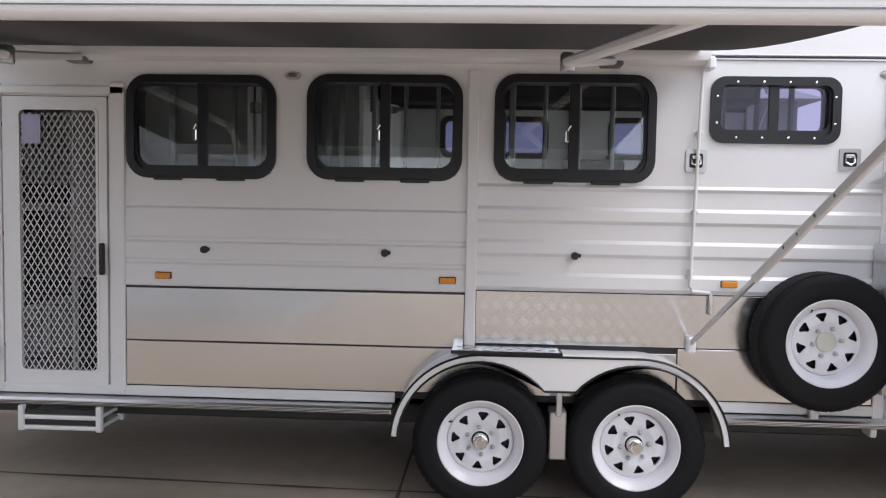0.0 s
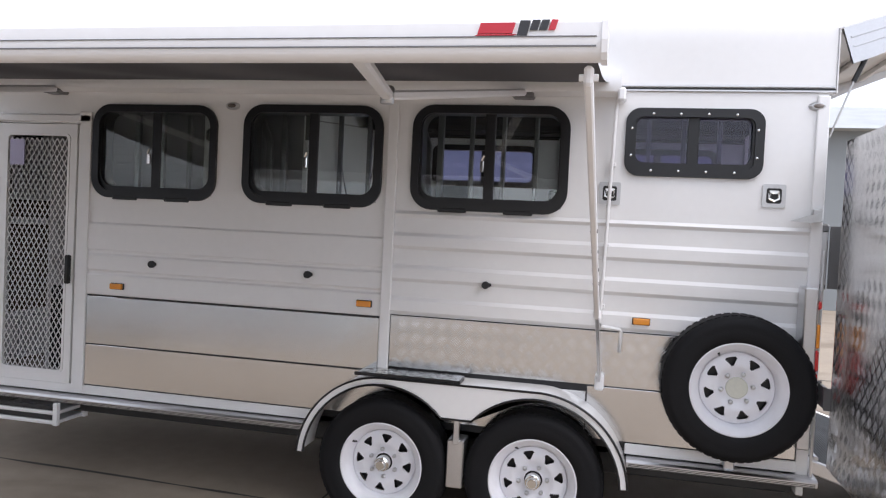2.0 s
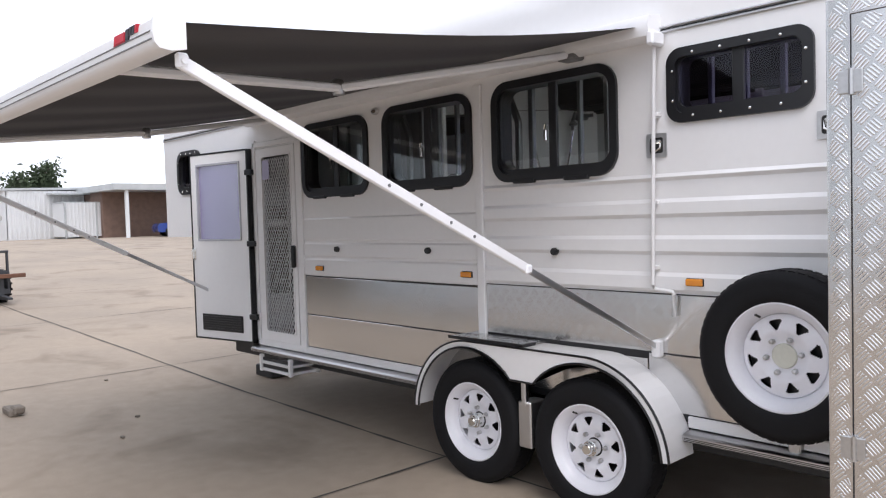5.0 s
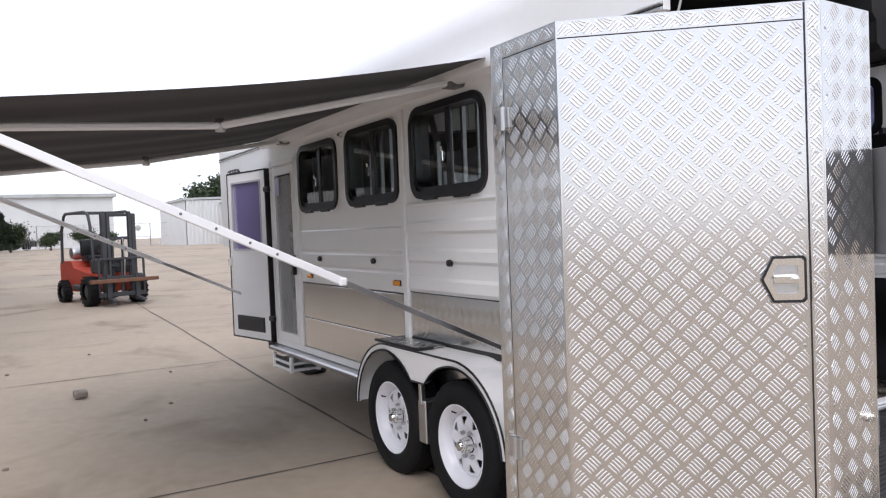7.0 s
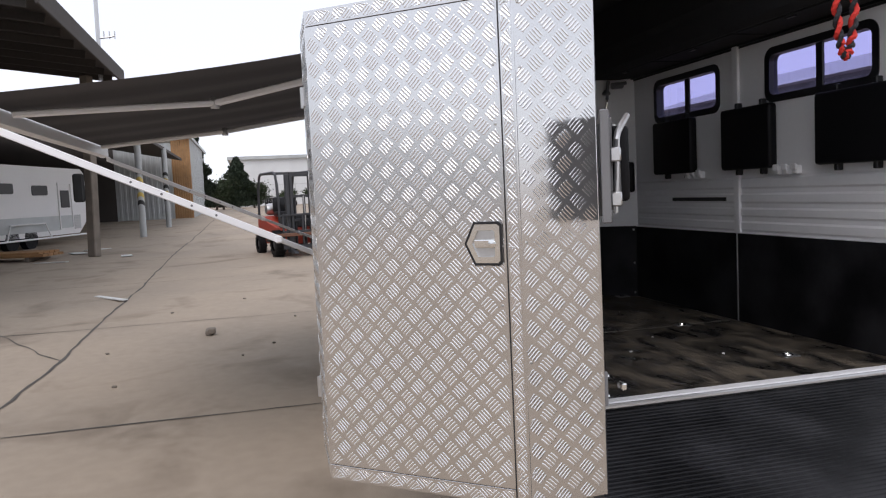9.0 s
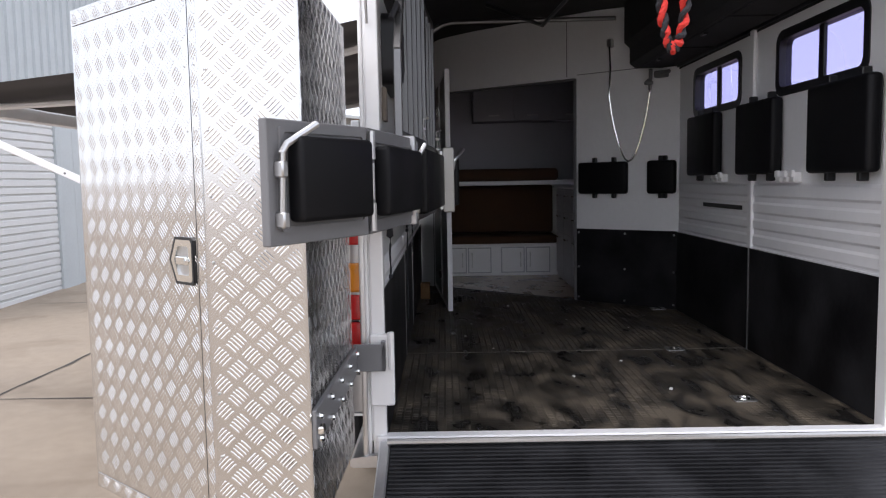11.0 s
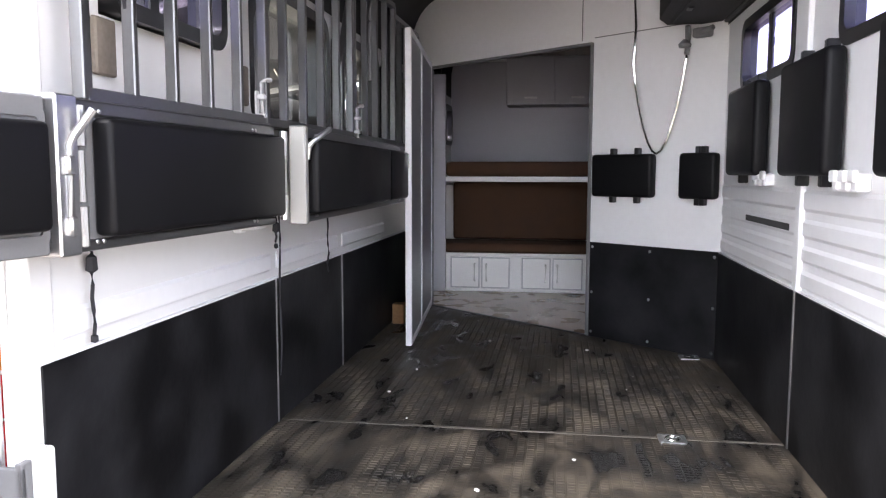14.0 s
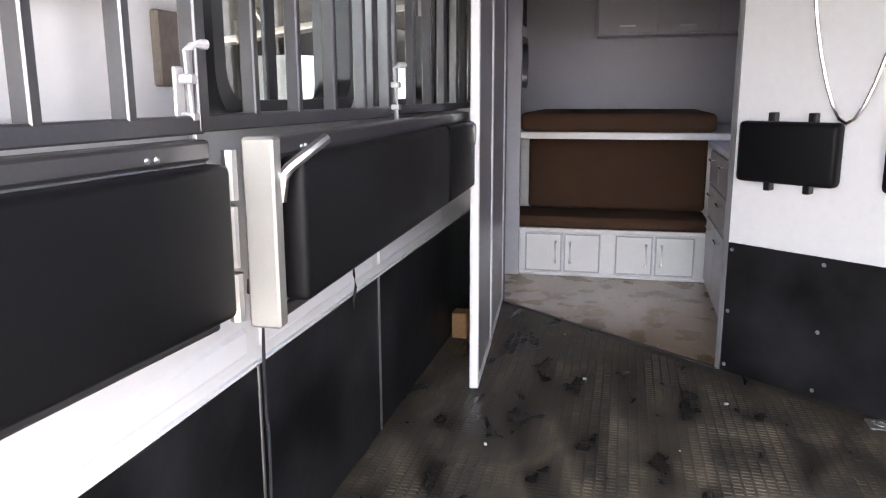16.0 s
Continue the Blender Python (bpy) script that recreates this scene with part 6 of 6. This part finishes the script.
for s in (-1, 1):
    for x, r, wd, nm in ((0.0, 0.33, 0.24, "front_wheel"), (-1.6, 0.27, 0.18, "rear_wheel")):
        wn_ = node(nm, fk)
        bm = B()
        y = s * 0.53
        lathe(bm, [(r * 0.55, -wd / 2), (r * 0.9, -wd / 2), (r, -wd / 2 + 0.04), (r, wd / 2 - 0.04), (r * 0.9, wd / 2), (r * 0.55, wd / 2)], (x, y, r), "y", 24)
        part("tyre", bm, tyre_rubber, wn_)
        bm = B()
        for k in range(18):
            box(bm, -0.02, 0.02, -wd / 2, wd / 2, r - 0.005, r + 0.012, turn=Matrix.Translation((x, y, r)) @ Matrix.Rotation(2 * math.pi * k / 18, 4, "Y"))
        tagged(part("tyre_tread", bm, tyre_rubber, wn_), kind="stuff")
        bm = B()
        lathe(bm, [(0.0, -wd / 2 + 0.02), (r * 0.3, -wd / 2 + 0.02), (r * 0.56, -wd / 2 + 0.06), (r * 0.56, wd / 2 - 0.06), (r * 0.3, wd / 2 - 0.02), (0.0, wd / 2 - 0.02)], (x, y, r), "y", 20)
        part("rim", bm, fork_dark, wn_)
bm = B()
tube(bm, [(-0.02, 0.47, 1.75), (0.0, 0.6, 1.75)], 0.012, 6)
lathe(bm, [(0.0, -0.02), (0.06, -0.02), (0.07, 0.02), (0.0, 0.03)], (0.02, 0.6, 1.72), "x", 12)
part("work_lamp", bm, clear_lens, fk)
bm = B()
tube(bm, [(-0.15, 0, 1.0), (-0.45, 0, 1.3)], 0.02, 8)
t = B()
tube(t, [(0.16 * math.cos(a), 0.16 * math.sin(a), 0) for a in np.linspace(0, 2 * math.pi, 21)], 0.014, 6, cap=False)
t.transform(pose(-0.45, 0, 1.3, 0, -50, 0))
join(bm, t)
part("steering_wheel", bm, black_trim, fk)
bm = B()
lathe(bm, [(0.0, -0.35), (0.13, -0.33), (0.16, -0.25), (0.16, 0.25), (0.13, 0.33), (0.0, 0.35)], (-1.65, 0, 1.18), "y", 20)
part("gas_cylinder", bm, zinc, fk, smooth=True)
fk.matrix_world = Matrix.Translation((-12.45, -0.03, gz(-12.45))) @ Matrix.Rotation(radians(14), 4, "Z") @ Matrix.Scale(0.88, 4)

# ---- buildings ----


def corrugated(bm, x0, x1, y, z0, z1, pitch=0.2, depth=0.03, m=None):
    """A sheet wall along x with upright ribs, its face at y, looking to +y."""
    pts = []
    n = max(2, int((x1 - x0) / pitch))
    for k in range(n):
        a = x0 + (x1 - x0) * k / n
        p = (x1 - x0) / n
        pts += [(a, y), (a + 0.5 * p, y), (a + 0.58 * p, y + depth), (a + 0.92 * p, y + depth)]
    pts += [(x1, y), (x1, y - 0.08), (x0, y - 0.08)]
    prism(bm, pts, "z", z0, z1, m)
    return bm


# long shed beside the yard
ws = thing("workshop_shed", "long pale steel workshop shed with a roller door and gutter", "shed")
bm = B()
corrugated(bm, -7.85, -2.4, -5.15, 2.7, 5.4)
corrugated(bm, -7.85, -5.9, -5.15, 0, 2.7, 0.9, 0.02)
part("wall", bm, shed_blue, ws)
bm = B()
box(bm, -5.9, -2.4, -5.3, -5.2, 0, 2.7)
for k in range(27):
    box(bm, -5.9, -2.4, -5.2, -5.18, 0.01 + k * 0.1, 0.09 + k * 0.1, 0.01)
part("roller_door", bm, shed_white, ws)
bm = B()
box(bm, -7.95, -7.8, -5.2, -5.05, 0.05, 5.4, 0.01)
part("corner_flashing", bm, shed_blue, ws)
bm = B()
corrugated(bm, -14, -5.15, 0, 0.05, 5.4, m=Matrix.Translation((-7.85, 0, 0)) @ Matrix.Rotation(radians(90), 4, "Z"))
corrugated(bm, -14, -5.15, 0, 0.0, 5.4, m=Matrix.Translation((-2.4, 0, 0)) @ Matrix.Rotation(radians(90), 4, "Z") @ Matrix.Diagonal((1, -1, 1, 1)))
part("end_wall", bm, shed_blue, ws)
bm = B()
prism(bm, [(-4.95, 5.4), (-4.95, 5.5), (-14, 7.5), (-14, 7.4)], "x", -8.1, -2.2)
part("roof", bm, galv, ws)
bm = B()
box(bm, -8.1, -2.2, -5.05, -4.9, 5.33, 5.47, 0.03)
part("gutter", bm, shed_white, ws)

# open-sided roof next to it
osd = thing("open_shed", "old open-sided shed with a dark roof on a weathered timber post", "shed")
bm = B()
prism(bm, [(-4.0, 4.75), (-4.0, 4.9), (-16, 6.6), (-16, 6.4)], "x", -16.4, -8.15)
part("roof", bm, roof_dark, osd)
for k in range(8):
    bm = B()
    beam(bm, (-8.4 - k * 1.1, -4.2, 4.68), (-8.4 - k * 1.1, -16, 6.3), 0.06, 0.16)
    part("rafter", bm, roof_dark, osd)
bm = B()
box(bm, -16.5, -8.1, -4.02, -3.96, 4.6, 4.95, 0.01)
part("fascia", bm, roof_dark, osd)
bm = B()
beam(bm, (-15.6, -4.85, gz(-15.6)), (-15.75, -4.75, 4.7), 0.24, 0.22, 0.02)
part("post", bm, old_timber, osd)
bm = B()
box(bm, -15.62, -15.45, -5.2, -4.95, 1.6, 2.3, 0.04)
part("fuse_box", bm, dark_steel, osd)
bm = B()
tube(bm, [(-15.7, -4.4, 4.6), (-15.7, -4.35, 9.5)], 0.05, 8)
part("mast_pole", bm, zinc, osd)
bm = B()
tube(bm, [(-15.7, -4.4, 5.6), (-15.7, -4.15, 5.63), (-15.7, -4.0, 5.66)], 0.02, 6)
for y in (-4.25, -4.12, -4.0):
    tube(bm, [(-15.7, y, 5.6), (-15.7, y, 5.78)], 0.016, 6)
part("insulator_arm", bm, zinc, osd)
bm = B()
box(bm, -34, -16.5, -16.1, -16, 0, 6.2)
box(bm, -38.5, -8, -16.2, -16.1, 0, 6.4)
part("back_wall", bm, roof_dark, osd)
bm = B()
box(bm, -38.7, -38.45, -16.1, -7.8, 0.4, 6.3)
part("end_wall", bm, roof_dark, osd)
bm = B()
prism(bm, [(-4.35, 3.72), (-4.35, 3.84), (-16, 6.2), (-16, 6.05)], "x", -38, -16.6)
part("rear_roof", bm, roof_dark, osd)

fs = thing("far_shed", "grey corrugated shed wall with a timber-clad end", "shed")
bm = B()
rm2 = Matrix.Rotation(radians(90), 4, "Z")
corrugated(bm, -7.8, -4.9, 0, 0.55, 4.7, 0.25, 0.02, m=Matrix.Translation((-38.5, 0, 0)) @ Matrix.Rotation(radians(-90), 4, "Z") @ Matrix.Translation((0, 0, 0)) @ Matrix.Diagonal((-1, 1, 1, 1)))
part("wall", bm, galv, fs)
for k in range(8):
    bm = B()
    box(bm, -38.6, -38.45, -4.9 + k * 0.12, -4.79 + k * 0.12, 0.6, 5.0, 0.01)
    part("plank", bm, timber, fs)
bm = B()
corrugated(bm, -52, -38.6, -3.95, 0.6, 5.0, 0.25, 0.05)
part("side_wall", bm, galv, fs)
bm = B()
prism(bm, [(-3.8, 4.9), (-3.8, 5.05), (-10, 5.9), (-10, 5.7)], "x", -53, -38.2)
part("roof", bm, galv, fs)

for x, y in ((-22.9, -4.6), (-29.0, -4.35)):
    bo = thing("bollard", "round steel bollard post with yellow and black stripes", "bollard", "striped bollards")
    z = gz(x)
    bm = B()
    lathe(bm, [(0.0, 0.0), (0.11, 0.0), (0.11, 3.3), (0.0, 3.3)], (x, y, z), "z", 14)
    part("post", bm, galv, bo, smooth=True)
    for k in range(5):
        bm = B()
        lathe(bm, [(0.114, 1.0), (0.114, 1.14)], (0, 0, 0), "z", 16)
        for v in bm.verts:
            v.co.z += v.co.x * 1.2 + k * 0.26
        bm.transform(Matrix.Translation((x, y, z)))
        part("stripe", bm, yellow_paint if k % 2 else black_paint, bo)

# another float under the open roof
ft = thing("parked_float", "white horse float with grey lower panels parked under the roof", "trailer")
fm_ = Matrix.Translation((-20.8, -9.2, gz(-19))) @ Matrix.Rotation(math.atan2(1.76, -5.5), 4, "Z") @ Matrix.Diagonal((1, -1, 1, 1))
bm = B()
prism(bm, [(-2.6, 0.35), (2.5, 0.35), (2.95, 0.7), (3.1, 1.6), (3.0, 2.3), (2.8, 2.45), (-2.6, 2.5)], "y", 0.0, 2.0)
bm.transform(fm_)
part("body", bm, white, ft)
bm = B()
box(bm, -2.55, 2.6, 1.995, 2.01, 0.5, 0.95, 0.004)
bm.transform(fm_)
part("grey_band", bm, galv, ft)
for a, b, c, e in ((-1.6, -0.9, 1.65, 1.95), (0.0, 0.8, 1.6, 1.9)):
    bm = B()
    prism(bm, rrect(a, b, c, e, 0.06, 4), "y", 2.0, 2.02)
    bm.transform(fm_)
    part("window", bm, black_trim, ft)
dn = node("side_door", ft)
bm = B()
ring(bm, rrect(1.35, 2.15, 0.5, 2.0, 0.03, 3), rrect(1.4, 2.1, 0.55, 1.95, 0.03, 3), "y", 2.0, 2.03)
bm.transform(fm_)
part("frame", bm, white, dn)
bm = B()
box(bm, 1.5, 2.0, 2.0, 2.02, 1.2, 1.75, 0.01)
bm.transform(fm_)
part("window", bm, black_trim, dn)
for k in range(5):
    bm = B()
    box(bm, 2.2, 2.5, 2.005, 2.025, 0.5 + k * 0.09, 0.54 + k * 0.09, 0.004)
    bm.transform(fm_)
    part("louvre", bm, zinc, ft)
bm = B()
tube(bm, [fm_ @ Vector(p) for p in ((-2.6, 2.1, 0.3), (2.7, 2.1, 0.3))], 0.03, 6)
tube(bm, [fm_ @ Vector(p) for p in ((-1.5, 2.1, 0.3), (-1.3, 2.1, 0.75), (0.4, 2.1, 0.75), (0.7, 2.1, 0.3))], 0.025, 6)
part("side_rail", bm, white, ft)
bm = B()
for x in (-1.1, -0.2):
    lathe(bm, [(0.0, 1.8), (0.33, 1.8), (0.33, 2.0), (0.0, 2.0)], (x, 0, 0.33), "y", 20)
bm.transform(fm_)
part("wheel", bm, tyre_rubber, ft)

# white shed, fence and far buildings
wsd = thing("white_shed", "white steel shed across the yard with a low front roof", "shed")
wm = Matrix.Translation((-53.5, 10.55, 0.83)) @ Matrix.Rotation(radians(0), 4, "Z")
bm = B()
corrugated(bm, 0.0, 14, 0, 0, 3.3, 0.3, 0.05, m=wm @ Matrix.Rotation(radians(90), 4, "Z") @ Matrix.Diagonal((1, -1, 1, 1)))
box(bm, -9, 0, -0.05, 0.05, 0, 3.3, turn=wm)
part("wall", bm, shed_white, wsd)
bm = B()
prism(bm, [(-0.2, 3.3), (14.2, 3.6), (14.2, 3.75), (-0.2, 3.45)], "x", -9.1, 0.1, m=wm)
box(bm, 0.0, 1.2, 2.5, 14, 3.0, 3.12, turn=wm)
part("roof", bm, galv, wsd)
for k in range(6):
    bm = B()
    box(bm, 0.06, 0.1, 2.6 + k * 1.2, 3.5 + k * 1.2, 0.1, 2.4, turn=wm)
    part("door_panel", bm, shed_white, wsd)
bx = thing("site_container", "white steel container box standing before the shed", "container")
bm = B()
corrugated(bm, 0.0, 3.4, 0, 0.12, 2.35, 0.22, 0.03, m=Matrix.Translation((-50.4, 13.2, 0.83)) @ Matrix.Rotation(radians(90), 4, "Z") @ Matrix.Diagonal((1, -1, 1, 1)))
box(bm, -52.9, -50.45, 13.2, 16.6, 0.95, 3.18, 0.02)
part("body", bm, shed_white, bx)
for y in (13.25, 15.2, 16.5):
    bm = B()
    box(bm, -50.45, -50.33, y - 0.05, y + 0.05, 0.83, 3.2, 0.01)
    part("corner_post", bm, galv, bx)
bm = B()
box(bm, -52.9, -50.4, 13.15, 16.65, 3.18, 3.26, 0.01)
part("roof", bm, galv, bx)

ve = thing("veranda_building", "low brick building with a shaded veranda across the yard", "building")
bm = B()
box(bm, -58, -50, 15.5, 40, 0.83, 4.2)
part("wall", bm, mat("brown_brick", (0.2, 0.13, 0.1), rough=0.9, vary=0.25, scale=3, fine=40), ve)
bm = B()
box(bm, -58.5, -46.5, 15, 40.5, 3.9, 4.3)
part("roof", bm, galv, ve)
for k in range(8):
    bm = B()
    box(bm, -46.9, -46.7, 15.8 + k * 3, 16.0 + k * 3, 0.8, 3.9)
    part("veranda_post", bm, shed_white, ve)
lb = thing("long_warehouse", "long pale warehouse along the far edge of the yard", "building")
bm = B()
box(bm, -90, -72, -2.5, 8.2, 0.8, 5.4)
box(bm, -95, -75, -60, -14, 0.8, 5.5)
box(bm, -95, -78, 24, 80, 0.8, 5.0)
part("wall", bm, shed_white, lb)
bm = B()
box(bm, -90.3, -71.7, -2.8, 8.5, 5.4, 5.7)
part("roof", bm, galv, lb)
rb = thing("side_warehouse", "grey warehouse beyond the far side of the trailer", "building")
bm = B()
box(bm, -25, 8, 16, 26, 0, 4.3)
part("wall", bm, mat("grey_warehouse_wall", (0.25, 0.27, 0.28), rough=0.7, vary=0.1, scale=0.5), rb)
bm = B()
prism(bm, [(15.5, 4.3), (21, 5.7), (26.5, 4.3)], "x", -25.5, 8.5)
part("roof", bm, galv, rb)
# Unseen block, added only so the side windows have something pale to reflect.
sb_ = thing("reflection_block", "unseen long low pale block added for reflections in the windows", "building")
bm = B()
box(bm, 2, 40, -44, -34, 0, 4.2)
part("wall", bm, shed_white, sb_)

fn = thing("chain_fence", "low wire fence with steel posts across the yard end", "fence")
for k in range(16):
    bm = B()
    tube(bm, [(-60, -2.0 + k * 1.6, 0.83), (-60, -2.0 + k * 1.6, 2.7)], 0.035, 6)
    part("post", bm, zinc, fn)
for z in (0.95, 1.6, 2.65):
    bm = B()
    tube(bm, [(-60, -2.0, z), (-60, 22.0, z)], 0.02, 5)
    part("rail", bm, zinc, fn)
bm = B()
for k in range(160):
    tube(bm, [(-60, -2 + k * 0.15, 0.9), (-60, -2 + k * 0.15, 2.65)], 0.006, 3, cap=False)
tagged(part("wire", bm, zinc, fn), kind="stuff")

# ---- trees and shrubs ----


def tree(x, y, h, r, material, seed, conifer=False, name="tree", label="dense dark green tree beyond the yard"):
    rnd = random.Random(seed)
    t = thing(name, label, "tree" if name == "tree" else "shrub")
    z = gz(x)
    bm = B()
    th = h * (0.9 if conifer else 0.55)
    prev = Vector((x, y, z))
    pts = [prev + Vector((rnd.uniform(-0.05, 0.05) * k, rnd.uniform(-0.05, 0.05) * k, th * k / 6)) for k in range(7)]
    for k in range(6):
        lathe_r = [r * 0.09 * (1 - k / 7), r * 0.09 * (1 - (k + 1) / 7)]
        tube(bm, [pts[k], pts[k + 1]], (lathe_r[0] + lathe_r[1]) / 2, 7)
    tips = []
    for k in range(26 if conifer else 16):
        f = rnd.uniform(0.12, 0.98) if conifer else rnd.uniform(0.45, 1)
        base = pts[min(5, int(f * 6))].lerp(pts[min(6, int(f * 6) + 1)], 0.5)
        a = rnd.uniform(0, 2 * math.pi)
        reach = r * ((1.05 - f) if conifer else rnd.uniform(0.5, 0.95))
        up = h * 0.03 if conifer else rnd.uniform(0.05, 0.4) * h
        tip = base + Vector((math.cos(a) * reach, math.sin(a) * reach, up))
        tube(bm, [base, base.lerp(tip, 0.5) + Vector((0, 0, 0.1)), tip], r * 0.02, 5)
        tips.append((base, tip))
    part("trunk", bm, bark, t)
    verts, faces = [], []
    for _ in range(9000 if h > 3 else 2600):
        if conifer:
            f = rnd.random() ** 1.4
            q_ = r * (1.02 - f) ** 0.75 * rnd.uniform(0.45, 1.05) * (1 + 0.18 * math.sin(f * 31 + rnd.uniform(0, 1)))
            an = rnd.uniform(0, 2 * math.pi)
            q_ *= 1 + 0.15 * math.sin(3 * an + f * 9)
            c = Vector((x + q_ * math.cos(an), y + q_ * math.sin(an), z + h * (0.06 + 0.94 * f)))
        else:
            b0, t0 = rnd.choice(tips)
            c = b0.lerp(t0, rnd.betavariate(3, 1.2)) + Vector((rnd.gauss(0, 1), rnd.gauss(0, 1), rnd.gauss(0, 0.8))) * r * 0.2
            c.z = max(c.z, z + 0.05)
        u = Vector((rnd.gauss(0, 1), rnd.gauss(0, 1), rnd.gauss(0, 1))).normalized()
        w = u.orthogonal().normalized()
        k, q = rnd.uniform(0.06, 0.16) * (h / 6 + 0.4), len(verts)
        verts += [c - u * k, c + w * k * 0.5, c + u * k, c - w * k * 0.5]
        faces.append((q, q + 1, q + 2, q + 3))
    me = bpy.data.meshes.new("crown")
    me.from_pydata([tuple(v) for v in verts], [], faces)
    me.materials.append(material)
    o = new("crown", me)
    o.parent = t
    tagged(o, kind="stuff")
    return t


tree(-57, -1.8, 4.0, 1.6, leaf_dark, 1, True, label="pointed dark conifer beyond the yard")
tree(-50, -4.6, 6.0, 1.3, leaf_dark, 2, True, label="tall dark conifer beside the shed end")
for k, (y, h) in enumerate(((-3.4, 2.3), (-2.9, 2.6), (-0.6, 2.2))):
    tree(-55 - k, y, h, 1.2, leaf, 5 + k, name="shrub", label="rounded green shrub at the yard edge")
tree(-64, 14.6, 6.3, 2.6, leaf, 9, label="spreading green tree behind the white shed")
for k, y in enumerate((2.0, 4.4, 6.0)):
    tree(-59, y, 1.5, 0.8, leaf, 20 + k, name="shrub", label="low green bush along the wire fence")

# ---- parked cars far off ----


def car(x, y, turn, paint, label):
    c_ = thing("car", label, "car", "parked cars")
    bm = B()
    prism(bm, [(-2.1, 0.3), (-2.15, 0.65), (-2.0, 0.88), (-1.2, 0.95), (-0.6, 1.38), (0.5, 1.42), (1.15, 0.98), (2.0, 0.82), (2.15, 0.6), (2.1, 0.3)], "y", -0.82, 0.82)
    part("body", bm, paint, c_)
    bm = B()
    prism(bm, [(-1.05, 0.97), (-0.55, 1.33), (0.45, 1.36), (1.0, 1.0)], "y", -0.83, 0.83)
    part("side_glass", bm, black_trim, c_)
    for wx in (-1.35, 1.35):
        for s in (-1, 1):
            bm = B()
            lathe(bm, [(0.0, -0.1), (0.32, -0.1), (0.32, 0.1), (0.0, 0.1)], (wx, s * 0.75, 0.32), "y", 18)
            part("wheel", bm, tyre_rubber, c_)
    c_.matrix_world = Matrix.Translation((x, y, gz(x))) @ Matrix.Rotation(radians(turn), 4, "Z")
    return c_


car(-46.5, 19.8, 80, blue_car, "blue car parked before the veranda")
car(-46.5, 23.0, 80, shed_white, "white car parked beside the blue one")
car(-105, -3.4, 5, tan_car, "dark red car parked far off beyond the conifers")
car(-66, -0.6, 85, dark_steel, "dark car parked by the fence")

# ---- scraps on the yard ----
tool = thing("scrap_block", "dark broken timber block lying on the concrete", "debris")
bm = B()
box(bm, -3.84, -3.62, -1.6, -1.53, 0.012, 0.07, 0.012)
box(bm, -3.72, -3.6, -1.57, -1.49, 0.03, 0.09, 0.012, turn=None)
part("block", bm, old_timber, tool)
for k, (x, y, l, w_, a) in enumerate(((-7.3, -3.15, 1.1, 0.09, 30), (-15.2, -4.05, 0.7, 0.25, 10), (-14.5, -5.6, 0.9, 0.12, 60), (-17.0, -5.5, 1.0, 0.4, 20), (-18.0, -5.2, 0.8, 0.3, -30))):
    bm = B()
    box(bm, -l / 2, l / 2, -w_ / 2, w_ / 2, 0.004, 0.02, 0.003, turn=pose(x, y, gz(x), 0, -1.0, a))
    tagged(part("scrap_sheet", bm, paper), "white plastic scrap lying on the concrete", "debris", "white scraps")
pl = thing("timber_stack", "short stack of brown timber boards on the ground", "timber stack")
for k in range(4):
    bm = B()
    box(bm, -1.3, 1.3, -0.5 + k * 0.25, -0.28 + k * 0.25, 0.1, 0.16, 0.006)
    box(bm, -1.2, 1.2, -0.5 + k * 0.25, -0.28 + k * 0.25, 0.165, 0.22, 0.006)
    part("board", bm, timber, pl)
bm = B()
for x in (-0.9, 0.9):
    box(bm, x - 0.05, x + 0.05, -0.5, 0.5, 0, 0.1, 0.005)
part("bearer", bm, old_timber, pl)
pl.matrix_world = Matrix.Translation((-15.8, -7.0, gz(-15.8))) @ Matrix.Rotation(radians(75), 4, "Z")
for k, (x, y) in enumerate(((-2.4, -1.2), (-2.9, -0.9), (-1.6, -2.2), (-5.4, -2.1), (-6.2, -1.2), (-4.4, -0.6), (-3.1, -2.5))):
    bm = B()
    box(bm, -0.018, 0.018, -0.012, 0.012, 0, 0.016, 0.004, turn=pose(x, y, gz(x) + 0.001, 0, 0, 37 * k))
    tagged(part("pebble", bm, old_timber), "small dark pebble on the concrete", "pebble", "yard pebbles")
